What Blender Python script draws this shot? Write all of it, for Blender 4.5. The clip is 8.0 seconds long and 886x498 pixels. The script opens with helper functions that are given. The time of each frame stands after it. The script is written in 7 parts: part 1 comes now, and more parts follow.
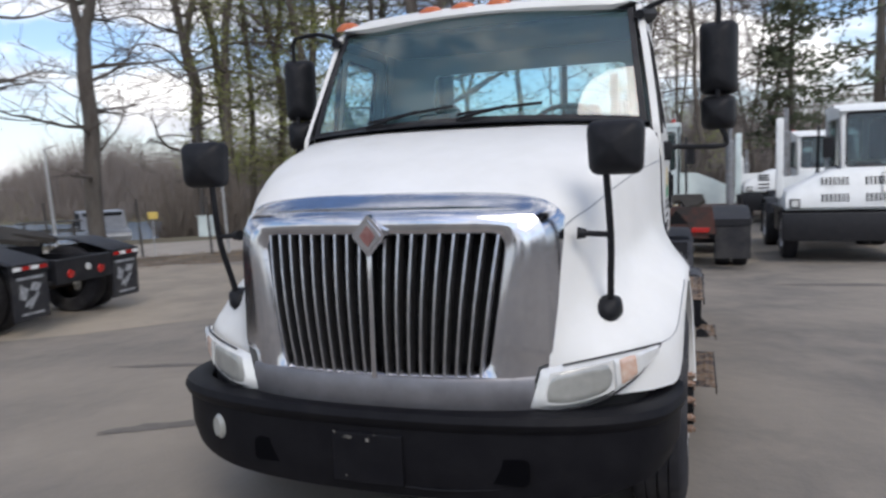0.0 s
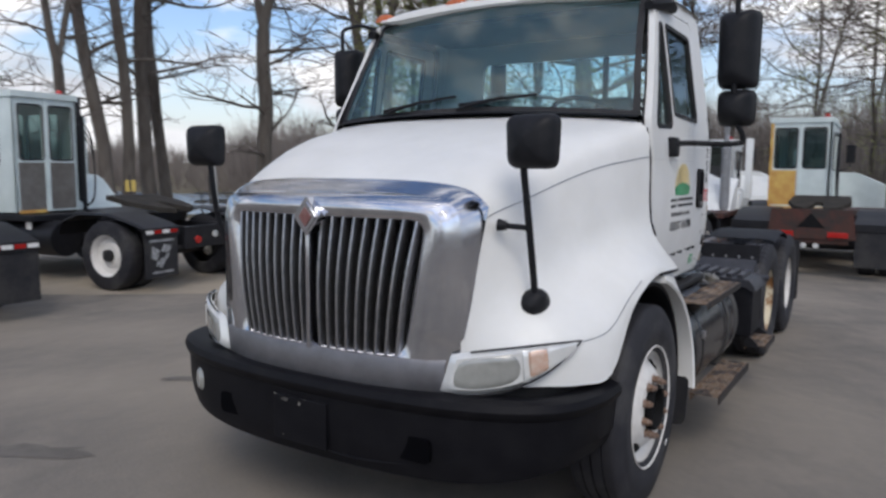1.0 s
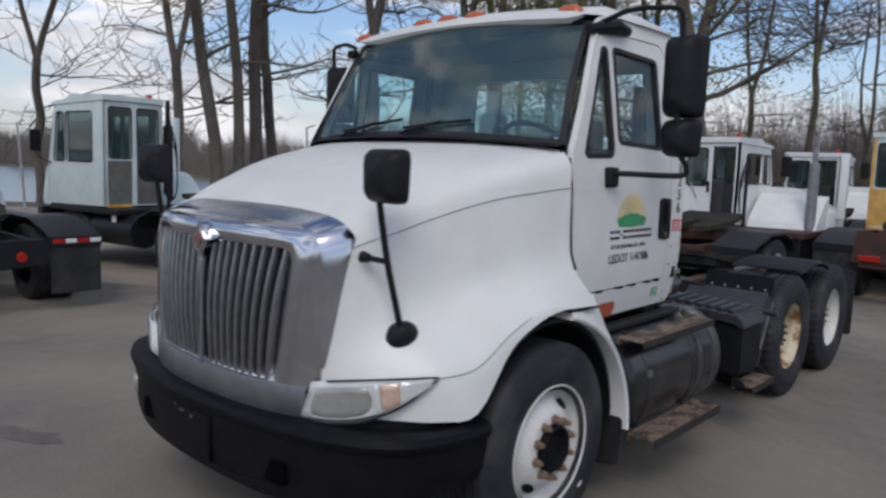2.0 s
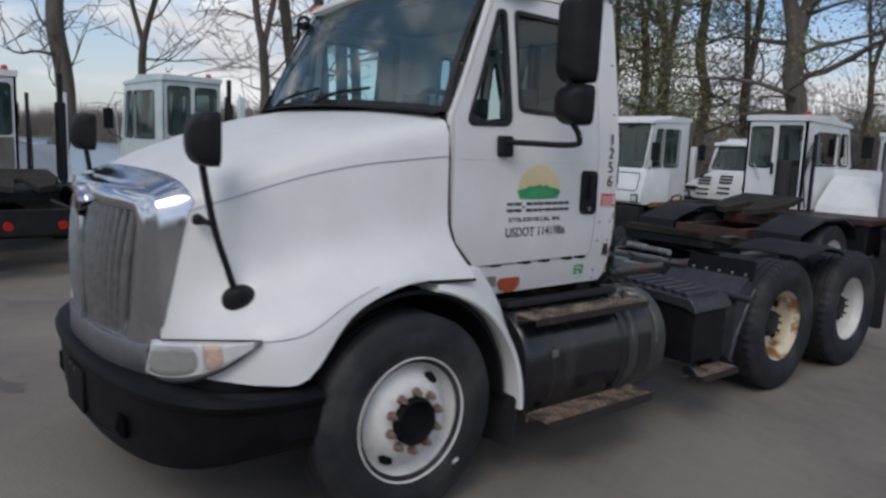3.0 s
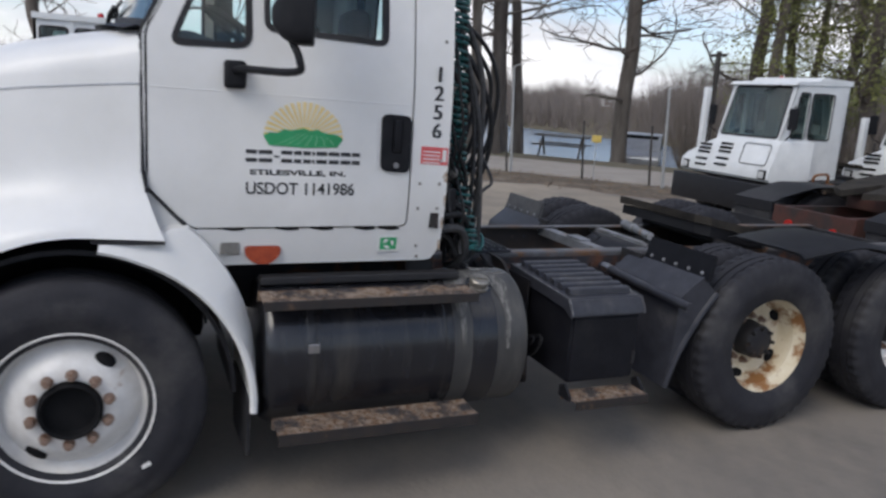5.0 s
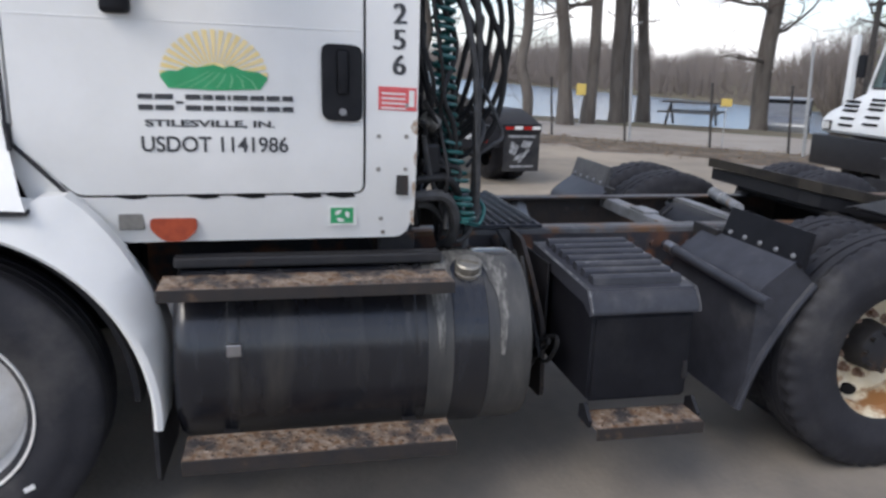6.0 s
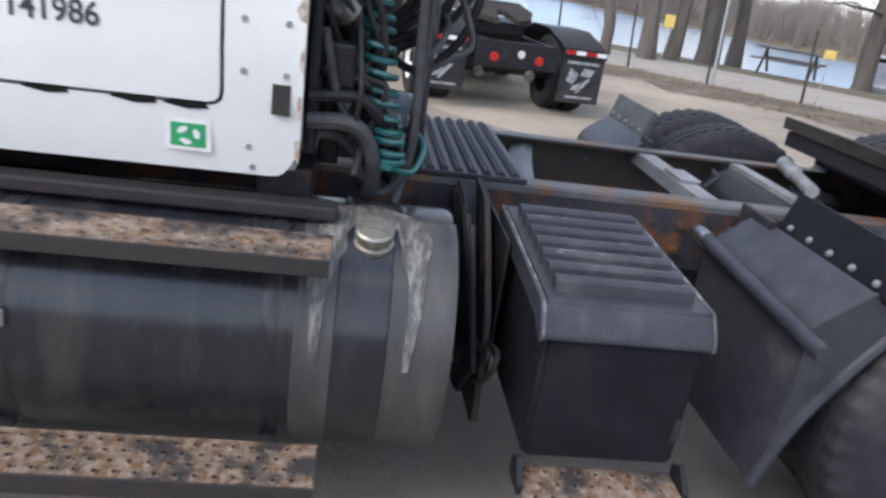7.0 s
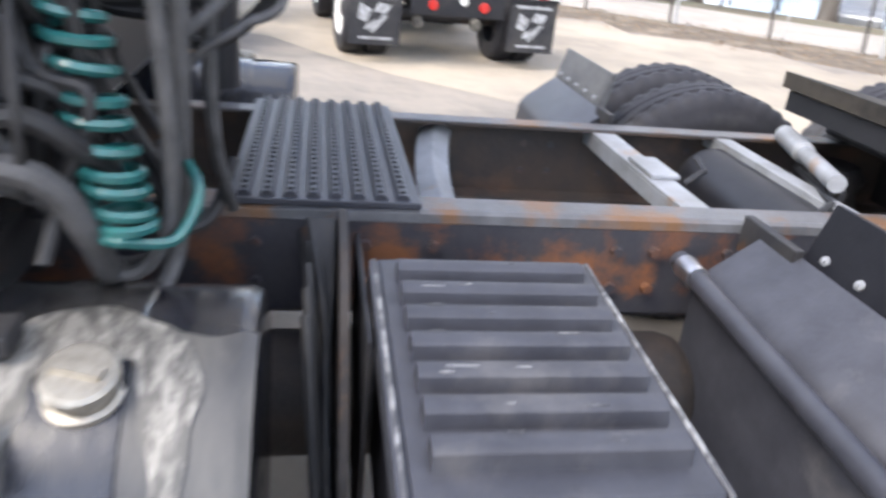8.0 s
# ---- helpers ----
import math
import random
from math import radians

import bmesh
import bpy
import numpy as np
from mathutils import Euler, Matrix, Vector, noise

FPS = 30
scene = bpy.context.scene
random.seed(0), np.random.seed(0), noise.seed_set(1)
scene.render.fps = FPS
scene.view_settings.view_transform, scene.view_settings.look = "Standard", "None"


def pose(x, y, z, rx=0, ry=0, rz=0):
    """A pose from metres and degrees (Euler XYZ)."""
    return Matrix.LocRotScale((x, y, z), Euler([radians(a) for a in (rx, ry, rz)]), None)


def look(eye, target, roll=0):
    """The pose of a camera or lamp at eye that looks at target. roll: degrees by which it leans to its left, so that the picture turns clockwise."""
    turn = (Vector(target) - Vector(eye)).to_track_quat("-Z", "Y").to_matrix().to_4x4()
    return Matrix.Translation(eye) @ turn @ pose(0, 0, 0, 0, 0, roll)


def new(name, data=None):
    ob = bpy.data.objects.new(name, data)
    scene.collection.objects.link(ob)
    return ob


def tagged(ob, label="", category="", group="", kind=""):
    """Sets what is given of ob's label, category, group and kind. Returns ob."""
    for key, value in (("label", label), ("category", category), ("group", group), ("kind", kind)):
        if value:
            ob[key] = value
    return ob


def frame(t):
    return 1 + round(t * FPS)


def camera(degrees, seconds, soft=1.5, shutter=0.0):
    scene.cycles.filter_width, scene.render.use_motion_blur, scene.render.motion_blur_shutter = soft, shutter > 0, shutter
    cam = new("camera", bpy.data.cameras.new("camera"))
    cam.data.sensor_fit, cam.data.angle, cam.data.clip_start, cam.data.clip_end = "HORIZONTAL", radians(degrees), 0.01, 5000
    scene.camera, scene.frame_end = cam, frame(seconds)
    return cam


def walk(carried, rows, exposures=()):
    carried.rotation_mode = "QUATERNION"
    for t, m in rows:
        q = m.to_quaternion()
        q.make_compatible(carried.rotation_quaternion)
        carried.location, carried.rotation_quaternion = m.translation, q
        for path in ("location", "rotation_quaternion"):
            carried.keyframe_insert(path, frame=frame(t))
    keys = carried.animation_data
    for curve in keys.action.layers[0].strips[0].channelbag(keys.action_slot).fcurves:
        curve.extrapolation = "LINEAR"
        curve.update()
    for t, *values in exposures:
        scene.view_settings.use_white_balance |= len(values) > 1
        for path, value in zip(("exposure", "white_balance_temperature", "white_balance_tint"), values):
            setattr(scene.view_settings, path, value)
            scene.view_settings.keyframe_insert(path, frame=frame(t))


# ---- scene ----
cam = camera(62.0, 8.0, soft=2.6, shutter=0.4)
PATH = [
    (0, (1.251, -3.079, 1.765), (0.603, -1.197, 1.572), -1.9),
    (0.5, (1.827, -3.042, 1.766), (0.938, -1.263, 1.549), -1.8),
    (1, (2.289, -2.747, 1.763), (1.225, -1.068, 1.539), 0.4),
    (1.2, (2.489, -2.659, 1.766), (1.342, -1.03, 1.6), 0.5),
    (2.3, (3.449, -1.784, 1.968), (2.051, -0.374, 1.729), 2.5),
    (2.5, (3.629, -1.617, 1.906), (2.173, -0.262, 1.694), 2.6),
    (3, (4.012, -1.104, 1.899), (2.476, 0.143, 1.609), 2.3),
    (3.5, (4.188, -0.485, 1.897), (2.589, 0.677, 1.592), 2.9),
    (4, (4.413, 0.117, 1.878), (2.702, 1.117, 1.608), 0.5),
    (4.5, (4.372, 0.735, 1.829), (2.615, 1.614, 1.453), 5.5),
    (4.7, (4.4, 0.955, 1.863), (2.624, 1.793, 1.482), 4.4),
    (5.8, (3.824, 2.044, 1.739), (1.973, 2.593, 1.219), 4.8),
    (6, (3.726, 2.187, 1.697), (1.832, 2.609, 1.212), 1.8),
    (6.5, (3.365, 2.573, 1.65), (1.463, 2.824, 1.082), 4.2),
    (7, (2.868, 2.801, 1.611), (1.016, 3.069, 0.904), 8.5),
    (7.5, (2.442, 3.052, 1.553), (0.577, 3.126, 0.833), 4.8),
    (8, (1.959, 3.176, 1.56), (0.168, 3.528, 0.743), 6.1),
]
walk(cam, [(t, look(eye, target, roll)) for t, eye, target, roll in PATH],
     [(0, 0.42, 6700, 10), (0.5, 0.24, 6720, 10), (1, 0.16, 6680, 10), (2.5, -0.22, 6560, 10), (4, -0.14, 6640, 10), (4.7, 0.07, 6620, 10), (5.8, 0.62, 6620, 10), (6.5, 0.86, 6700, 10), (7, 1.22, 6640, 10), (7.5, 1.78, 6620, 10), (8, 2.28, 7000, 11)])

# ---- world, sun, exposure ----
SUN_EL, SUN_AZ = radians(46), radians(-55)
world = bpy.data.worlds.new("sky")
scene.world = world
world.use_nodes = True
wn, wl = world.node_tree.nodes, world.node_tree.links
wn.clear()
w_out, w_bg, w_sky = wn.new("ShaderNodeOutputWorld"), wn.new("ShaderNodeBackground"), wn.new("ShaderNodeTexSky")
w_sky.sky_type, w_sky.sun_disc, w_sky.sun_elevation, w_sky.sun_rotation = "NISHITA", False, SUN_EL, radians(90) - SUN_AZ
w_sky.air_density, w_sky.dust_density, w_sky.ozone_density = 1.0, 1.5, 1.0
w_co, w_map = wn.new("ShaderNodeTexCoord"), wn.new("ShaderNodeMapping")
w_map.inputs["Scale"].default_value = (1.0, 1.0, 3.2)
w_n1, w_ramp, w_mix = wn.new("ShaderNodeTexNoise"), wn.new("ShaderNodeValToRGB"), wn.new("ShaderNodeMixRGB")
w_n1.inputs["Scale"].default_value, w_n1.inputs["Detail"].default_value, w_n1.inputs["Roughness"].default_value = 3.1, 9.0, 0.54
w_ramp.color_ramp.elements[0].position, w_ramp.color_ramp.elements[1].position = 0.46, 0.57
w_n2, w_cl = wn.new("ShaderNodeTexNoise"), wn.new("ShaderNodeValToRGB")
w_n2.inputs["Scale"].default_value, w_n2.inputs["Detail"].default_value = 4.5, 7.0
w_cl.color_ramp.elements[0].color, w_cl.color_ramp.elements[1].color = (6.0, 6.4, 7.5, 1), (13.4, 13.4, 13.8, 1)
w_cl.color_ramp.elements[0].position, w_cl.color_ramp.elements[1].position = 0.36, 0.60
wl.new(w_co.outputs["Generated"], w_map.inputs["Vector"])
wl.new(w_map.outputs["Vector"], w_n1.inputs["Vector"])
wl.new(w_map.outputs["Vector"], w_n2.inputs["Vector"])
wl.new(w_n1.outputs["Fac"], w_ramp.inputs["Fac"])
wl.new(w_n2.outputs["Fac"], w_cl.inputs["Fac"])
wl.new(w_ramp.outputs["Color"], w_mix.inputs["Fac"])
w_gain = wn.new("ShaderNodeMixRGB")
w_gain.blend_type, w_gain.inputs["Fac"].default_value, w_gain.inputs["Color2"].default_value = "MULTIPLY", 1.0, (1.50, 1.62, 1.85, 1)
wl.new(w_sky.outputs["Color"], w_gain.inputs["Color1"])
wl.new(w_gain.outputs["Color"], w_mix.inputs["Color1"])
wl.new(w_cl.outputs["Color"], w_mix.inputs["Color2"])
w_sep, w_low, w_haze = wn.new("ShaderNodeSeparateXYZ"), wn.new("ShaderNodeMapRange"), wn.new("ShaderNodeMixRGB")
w_low.inputs["From Min"].default_value, w_low.inputs["From Max"].default_value, w_low.inputs["To Min"].default_value, w_low.inputs["To Max"].default_value = 0.0, 0.17, 0.60, 0.0
w_haze.inputs["Color2"].default_value = (10.2, 10.4, 11.0, 1)
wl.new(w_co.outputs["Generated"], w_sep.inputs["Vector"])
wl.new(w_sep.outputs["Z"], w_low.inputs["Value"])
wl.new(w_low.outputs["Result"], w_haze.inputs["Fac"])
wl.new(w_mix.outputs["Color"], w_haze.inputs["Color1"])
wl.new(w_haze.outputs["Color"], w_bg.inputs["Color"])
w_bg.inputs["Strength"].default_value = 0.085
wl.new(w_bg.outputs["Background"], w_out.inputs["Surface"])
sun = new("sun", bpy.data.lights.new("sun", "SUN"))
sun.data.energy, sun.data.angle, sun.data.color = 1.1, radians(28), (1.0, 0.95, 0.88)
sun.matrix_world = look((0, 0, 30), (-math.cos(SUN_EL) * math.cos(SUN_AZ), -math.cos(SUN_EL) * math.sin(SUN_AZ), 30 - math.sin(SUN_EL)))


# ---- materials ----
def material(name, c1, c2=None, rough=0.5, metal=0.0, scale=6.0, lo=0.35, hi=0.65, bump=0.0, bscale=60.0, coat=0.0,
             c3=None, s3=1.2, lo3=0.55, hi3=0.7, rough2=None, stretch=(1, 1, 1), spec=0.5):
    """A worn surface: two colours mixed by noise, and a third, larger stain."""
    m = bpy.data.materials.new(name)
    m.use_nodes = True
    n, k = m.node_tree.nodes, m.node_tree.links
    b = n["Principled BSDF"]
    b.inputs["Metallic"].default_value, b.inputs["Roughness"].default_value = metal, rough
    b.inputs["Coat Weight"].default_value, b.inputs["Specular IOR Level"].default_value = coat, spec
    b.inputs["Coat Roughness"].default_value = 0.12
    co, mp = n.new("ShaderNodeTexCoord"), n.new("ShaderNodeMapping")
    mp.inputs["Scale"].default_value = stretch
    k.new(co.outputs["Object"], mp.inputs["Vector"])

    def mask(s, a, z, detail=6.0):
        t, r = n.new("ShaderNodeTexNoise"), n.new("ShaderNodeMapRange")
        t.inputs["Scale"].default_value, t.inputs["Detail"].default_value, t.inputs["Roughness"].default_value = s, detail, 0.62
        r.inputs["From Min"].default_value, r.inputs["From Max"].default_value = a, z
        k.new(mp.outputs["Vector"], t.inputs["Vector"])
        k.new(t.outputs["Fac"], r.inputs["Value"])
        return r.outputs["Result"]

    def mix(f, a, z):
        x = n.new("ShaderNodeMixRGB")
        k.new(f, x.inputs["Fac"])
        for s, v in (("Color1", a), ("Color2", z)):
            if isinstance(v, tuple):
                x.inputs[s].default_value = (*v, 1)
            else:
                k.new(v, x.inputs[s])
        return x.outputs["Color"]

    f1 = mask(scale, lo, hi)
    col = mix(f1, c1, c2 or tuple(v * 0.86 for v in c1))
    if c3:
        col = mix(mask(s3, lo3, hi3), col, c3)
    k.new(col, b.inputs["Base Color"])
    if rough2 is not None:
        r = n.new("ShaderNodeMapRange")
        r.inputs["To Min"].default_value, r.inputs["To Max"].default_value = rough, rough2
        k.new(f1, r.inputs["Value"])
        k.new(r.outputs["Result"], b.inputs["Roughness"])
    if bump:
        t, bp = n.new("ShaderNodeTexNoise"), n.new("ShaderNodeBump")
        t.inputs["Scale"].default_value, t.inputs["Detail"].default_value = bscale, 5.0
        bp.inputs["Strength"].default_value, bp.inputs["Distance"].default_value = bump, 0.01
        k.new(mp.outputs["Vector"], t.inputs["Vector"])
        k.new(t.outputs["Fac"], bp.inputs["Height"])
        k.new(bp.outputs["Normal"], b.inputs["Normal"])
    return m


def glass(name, tint, rough=0.02, clear=0.6, film=0.0):
    """Tinted window glass: part clear, part mirror by Fresnel, with a hazy teal veil painted in by a diffuse film."""
    m = bpy.data.materials.new(name)
    m.use_nodes = True
    n, k = m.node_tree.nodes, m.node_tree.links
    n.clear()
    o, mx, t, g, f = (n.new(x) for x in ("ShaderNodeOutputMaterial", "ShaderNodeMixShader", "ShaderNodeBsdfTransparent", "ShaderNodeBsdfGlossy", "ShaderNodeFresnel"))
    t.inputs["Color"].default_value = (*tint, 1)
    g.inputs["Roughness"].default_value = rough
    f.inputs["IOR"].default_value = 1.0 + clear
    k.new(f.outputs["Fac"], mx.inputs["Fac"])
    d, md = n.new("ShaderNodeBsdfDiffuse"), n.new("ShaderNodeMixShader")
    d.inputs["Color"].default_value, md.inputs["Fac"].default_value = (0.22, 0.40, 0.44, 1), film
    k.new(t.outputs["BSDF"], md.inputs[1])
    k.new(d.outputs["BSDF"], md.inputs[2])
    k.new(md.outputs["Shader"], mx.inputs[1])
    k.new(g.outputs["BSDF"], mx.inputs[2])
    k.new(mx.outputs["Shader"], o.inputs["Surface"])
    return m


WHITE = material("white_paint", (0.74, 0.74, 0.725), (0.68, 0.68, 0.66), 0.42, coat=0.12, scale=3.0, c3=(0.60, 0.59, 0.56), s3=1.1, lo3=0.58, hi3=0.85, bump=0.02, bscale=8)
YARD_WHITE = material("yard_white_paint", (0.74, 0.76, 0.76), (0.64, 0.66, 0.66), 0.42, scale=2.4, c3=(0.46, 0.40, 0.31), s3=2.2, lo3=0.66, hi3=0.80)
PALE_BLUE = material("pale_blue_white_paint", (0.62, 0.70, 0.70), (0.52, 0.60, 0.60), 0.45, scale=3.0)
RUST_YELLOW = material("rusty_yellow_primer", (0.66, 0.45, 0.13), (0.50, 0.26, 0.07), 0.75, scale=3.4, c3=(0.60, 0.52, 0.36), s3=2.4, lo3=0.60, hi3=0.75)
GREY_PANEL = material("grey_panel", (0.16, 0.155, 0.145), (0.11, 0.10, 0.09), 0.6, scale=4)
CHROME = material("chrome", (0.64, 0.65, 0.69), (0.50, 0.51, 0.55), 0.08, 1.0, scale=5, rough2=0.20, bump=0.05, bscale=6)
CHROME_FLAT = material("dull_grey_plated_band", (0.20, 0.20, 0.215), (0.15, 0.15, 0.162), 0.45, 0.6, scale=9)
CHROME_DULL = material("dull_chrome", (0.50, 0.50, 0.52), (0.36, 0.36, 0.37), 0.30, 1.0, scale=20, rough2=0.4)
SATIN = material("satin_plastic_chrome", (0.36, 0.37, 0.39), (0.30, 0.31, 0.33), 0.36, 0.7, scale=6)
BLACK = material("black_paint", (0.008, 0.0085, 0.011), (0.014, 0.014, 0.017), 0.45, scale=9, c3=(0.040, 0.037, 0.034), s3=2.6, lo3=0.62, hi3=0.82, bump=0.04, bscale=40, spec=0.35)
PLASTIC = material("black_plastic", (0.008, 0.0085, 0.011), (0.014, 0.0145, 0.017), 0.52, scale=14, c3=(0.028, 0.026, 0.025), s3=3, lo3=0.62, hi3=0.82, bump=0.06, bscale=120, spec=0.2)
BUMPER = material("black_bumper_plastic", (0.0045, 0.0045, 0.0065), (0.008, 0.008, 0.010), 0.5, scale=10, c3=(0.017, 0.016, 0.016), s3=2.5, lo3=0.62, hi3=0.85, bump=0.05, bscale=150, spec=0.13)
TYRE = material("dusty_tyre_rubber", (0.014, 0.0145, 0.019), (0.024, 0.024, 0.029), 0.72, scale=7, c3=(0.060, 0.058, 0.058), s3=3.0, lo3=0.50, hi3=0.74, bump=0.14, bscale=60, spec=0.35)
RUBBER = material("rubber", (0.014, 0.0145, 0.018), (0.023, 0.023, 0.026), 0.70, scale=7, c3=(0.052, 0.050, 0.048), s3=3.0, lo3=0.48, hi3=0.78, bump=0.12, bscale=60, spec=0.35)
STEEL_GREY = material("grey_box_plastic", (0.038, 0.040, 0.050), (0.025, 0.0265, 0.034), 0.42, scale=12, c3=(0.085, 0.083, 0.085), s3=4, lo3=0.60, hi3=0.80, bump=0.05, bscale=90, spec=0.42)
DUSTY = material("dusty_grey_rubber", (0.105, 0.106, 0.108), (0.060, 0.061, 0.064), 0.85, scale=9, bump=0.1)
BOX_BLACK = material("battery_box_plastic", (0.007, 0.0072, 0.010), (0.011, 0.0115, 0.015), 0.55, scale=10, c3=(0.020, 0.020, 0.022), s3=4, lo3=0.6, hi3=0.8, bump=0.05, bscale=90, spec=0.18)
EDGE_WORN = material("rubbed_plastic_edge", (0.235, 0.24, 0.25), (0.055, 0.057, 0.064), 0.6, scale=26, lo=0.40, hi=0.58, c3=(0.05, 0.052, 0.06), s3=7, lo3=0.48, hi3=0.58, bump=0.2)
RAIL = material("rail_black_orange_rust", (0.020, 0.021, 0.029), (0.034, 0.033, 0.038), 0.55, scale=9, c3=(0.150, 0.060, 0.026), s3=4.6, lo3=0.505, hi3=0.625, bump=0.2, bscale=50)
RAIL_BROWN = material("rail_brown_rust", (0.024, 0.022, 0.022), (0.050, 0.034, 0.025), 0.65, scale=6, c3=(0.085, 0.048, 0.030), s3=3.4, lo3=0.52, hi3=0.66, bump=0.2, bscale=50)
FRAME = material("chassis_black_rust", (0.016, 0.0165, 0.020), (0.026, 0.025, 0.026), 0.6, scale=9, c3=(0.075, 0.034, 0.015), s3=4.2, lo3=0.58, hi3=0.66, bump=0.2, bscale=50, spec=0.35)
FLANGE = material("worn_flange_steel", (0.095, 0.097, 0.105), (0.060, 0.060, 0.064), 0.45, scale=12, c3=(0.12, 0.062, 0.030), s3=5.5, lo3=0.49, hi3=0.62, bump=0.15, bscale=60)
MEMBER = material("grey_crossmember", (0.24, 0.25, 0.27), (0.15, 0.155, 0.16), 0.5, scale=8, c3=(0.20, 0.11, 0.05), s3=5, lo3=0.62, hi3=0.72, bump=0.1)
BLACK_RUST = material("black_rusty_edge", (0.014, 0.013, 0.014), (0.026, 0.019, 0.016), 0.7, scale=14, c3=(0.10, 0.058, 0.034), s3=7, lo3=0.62, hi3=0.70, bump=0.3, bscale=60)
RUSTSTEP = material("rusty_step_tread", (0.24, 0.190, 0.150), (0.12, 0.065, 0.032), 0.8, scale=34, lo=0.40, hi=0.60, c3=(0.030, 0.027, 0.029), s3=9, lo3=0.46, hi3=0.60, bump=0.6, bscale=90)
RUST_ORANGE = material("orange_rust", (0.26, 0.115, 0.042), (0.16, 0.065, 0.026), 0.85, scale=9, c3=(0.36, 0.27, 0.18), s3=4, lo3=0.55, hi3=0.68, bump=0.3)
RUSTFRAME = material("red_rust_frame", (0.070, 0.022, 0.016), (0.045, 0.02, 0.014), 0.7, scale=7, c3=(0.020, 0.018, 0.017), s3=3, lo3=0.48, hi3=0.62, bump=0.2)
GREASE = material("greasy_plate", (0.026, 0.024, 0.021), (0.045, 0.039, 0.032), 0.75, scale=7, c3=(0.012, 0.011, 0.011), s3=4, lo3=0.5, hi3=0.7, bump=0.2, spec=0.2)
WHEEL_WHITE = material("white_wheel_paint", (0.70, 0.69, 0.67), (0.60, 0.585, 0.56), 0.4, scale=14, c3=(0.30, 0.18, 0.10), s3=9, lo3=0.66, hi3=0.76)
WHEEL_RUST = material("cream_rusty_wheel", (0.66, 0.60, 0.47), (0.58, 0.50, 0.34), 0.55, scale=9, c3=(0.25, 0.115, 0.04), s3=6.5, lo3=0.50, hi3=0.60)
NUT = material("rusty_nut", (0.20, 0.105, 0.06), (0.33, 0.26, 0.22), 0.6, 0.4, scale=60)
# near-black for dark parts, and for shade painted into holes and gaps
DARK = material("near_black_shade_and_parts", (0.0055, 0.006, 0.007), (0.010, 0.010, 0.011), 0.8, scale=9, spec=0.15)
CAB_TRIM = material("grey_cab_trim", (0.11, 0.115, 0.12), (0.08, 0.085, 0.09), 0.7, scale=9)
SEAT = material("seat_cloth", (0.028, 0.03, 0.034), (0.04, 0.042, 0.046), 0.9, scale=60)
AMBER = material("amber_lens", (0.50, 0.125, 0.03), (0.38, 0.085, 0.022), 0.25, scale=30, coat=0.5)
RED = material("red_lens", (0.42, 0.018, 0.015), (0.32, 0.015, 0.012), 0.25, scale=30, coat=0.5)
LAMP_CLEAR = material("clear_lamp", (0.72, 0.73, 0.72), (0.62, 0.63, 0.62), 0.14, 0.2, scale=12, coat=1.0)
LAMP_HAZE = material("hazed_headlamp_lens", (0.25, 0.255, 0.24), (0.33, 0.335, 0.315), 0.20, 0.15, scale=9, coat=1.0)
MARKER = material("red_orange_lens", (0.36, 0.060, 0.022), (0.26, 0.042, 0.018), 0.25, scale=30, coat=0.5)
LAMP_AMBER = material("pale_amber_lens", (0.55, 0.33, 0.24), (0.62, 0.50, 0.42), 0.2, 0.1, scale=16, coat=1.0)
TEAL = material("teal_air_line", (0.010, 0.075, 0.074), (0.013, 0.105, 0.10), 0.35, scale=40, coat=0.3)
CABLE = material("black_cable", (0.010, 0.0105, 0.012), (0.020, 0.020, 0.021), 0.55, scale=30, spec=0.35)
GREY_HOSE = material("grey_hose", (0.060, 0.060, 0.062), (0.030, 0.030, 0.031), 0.65, scale=25, bump=0.2, bscale=90)
ALU = material("worn_aluminium", (0.24, 0.232, 0.212), (0.10, 0.096, 0.086), 0.55, 0.2, scale=24, lo=0.40, hi=0.60, c3=(0.045, 0.044, 0.042), s3=13, lo3=0.48, hi3=0.58, bump=0.3, bscale=60)
SCUFF = material("scraped_bare_metal", (0.20, 0.193, 0.178), (0.060, 0.058, 0.054), 0.5, 0.1, scale=26, lo=0.40, hi=0.62, c3=(0.055, 0.054, 0.051), s3=11, lo3=0.47, hi3=0.60, stretch=(1, 2.6, 0.8), bump=0.12, bscale=70)
TANK = material("tank_black_paint", (0.009, 0.0095, 0.013), (0.016, 0.017, 0.021), 0.24, scale=7, c3=(0.048, 0.045, 0.040), s3=2.6, lo3=0.52, hi3=0.82, stretch=(1, 2.4, 0.5), bump=0.06, bscale=18, spec=0.5, coat=0.12)
TANK_GREY = material("tank_worn_grey", (0.072, 0.070, 0.066), (0.042, 0.042, 0.042), 0.40, scale=8, stretch=(1, 2.2, 0.5), c3=(0.024, 0.025, 0.028), s3=3, lo3=0.48, hi3=0.72, spec=0.45)
INK = material("black_lettering", (0.030, 0.032, 0.036), (0.05, 0.052, 0.055), 0.45, scale=40)
SUN_YELLOW = material("yellow_decal", (0.74, 0.58, 0.24), (0.78, 0.64, 0.34), 0.4, scale=30)
HILL_GREEN = material("green_decal", (0.022, 0.27, 0.10), (0.03, 0.32, 0.13), 0.4, scale=14)
STICKER_RED = material("red_decal", (0.58, 0.075, 0.085), (0.66, 0.12, 0.12), 0.4, scale=30)
STICKER_WHITE = material("white_decal", (0.75, 0.75, 0.73), None, 0.4, scale=30)
STICKER_GREY = material("grey_reflector", (0.20, 0.195, 0.18), (0.14, 0.135, 0.125), 0.4, scale=30)
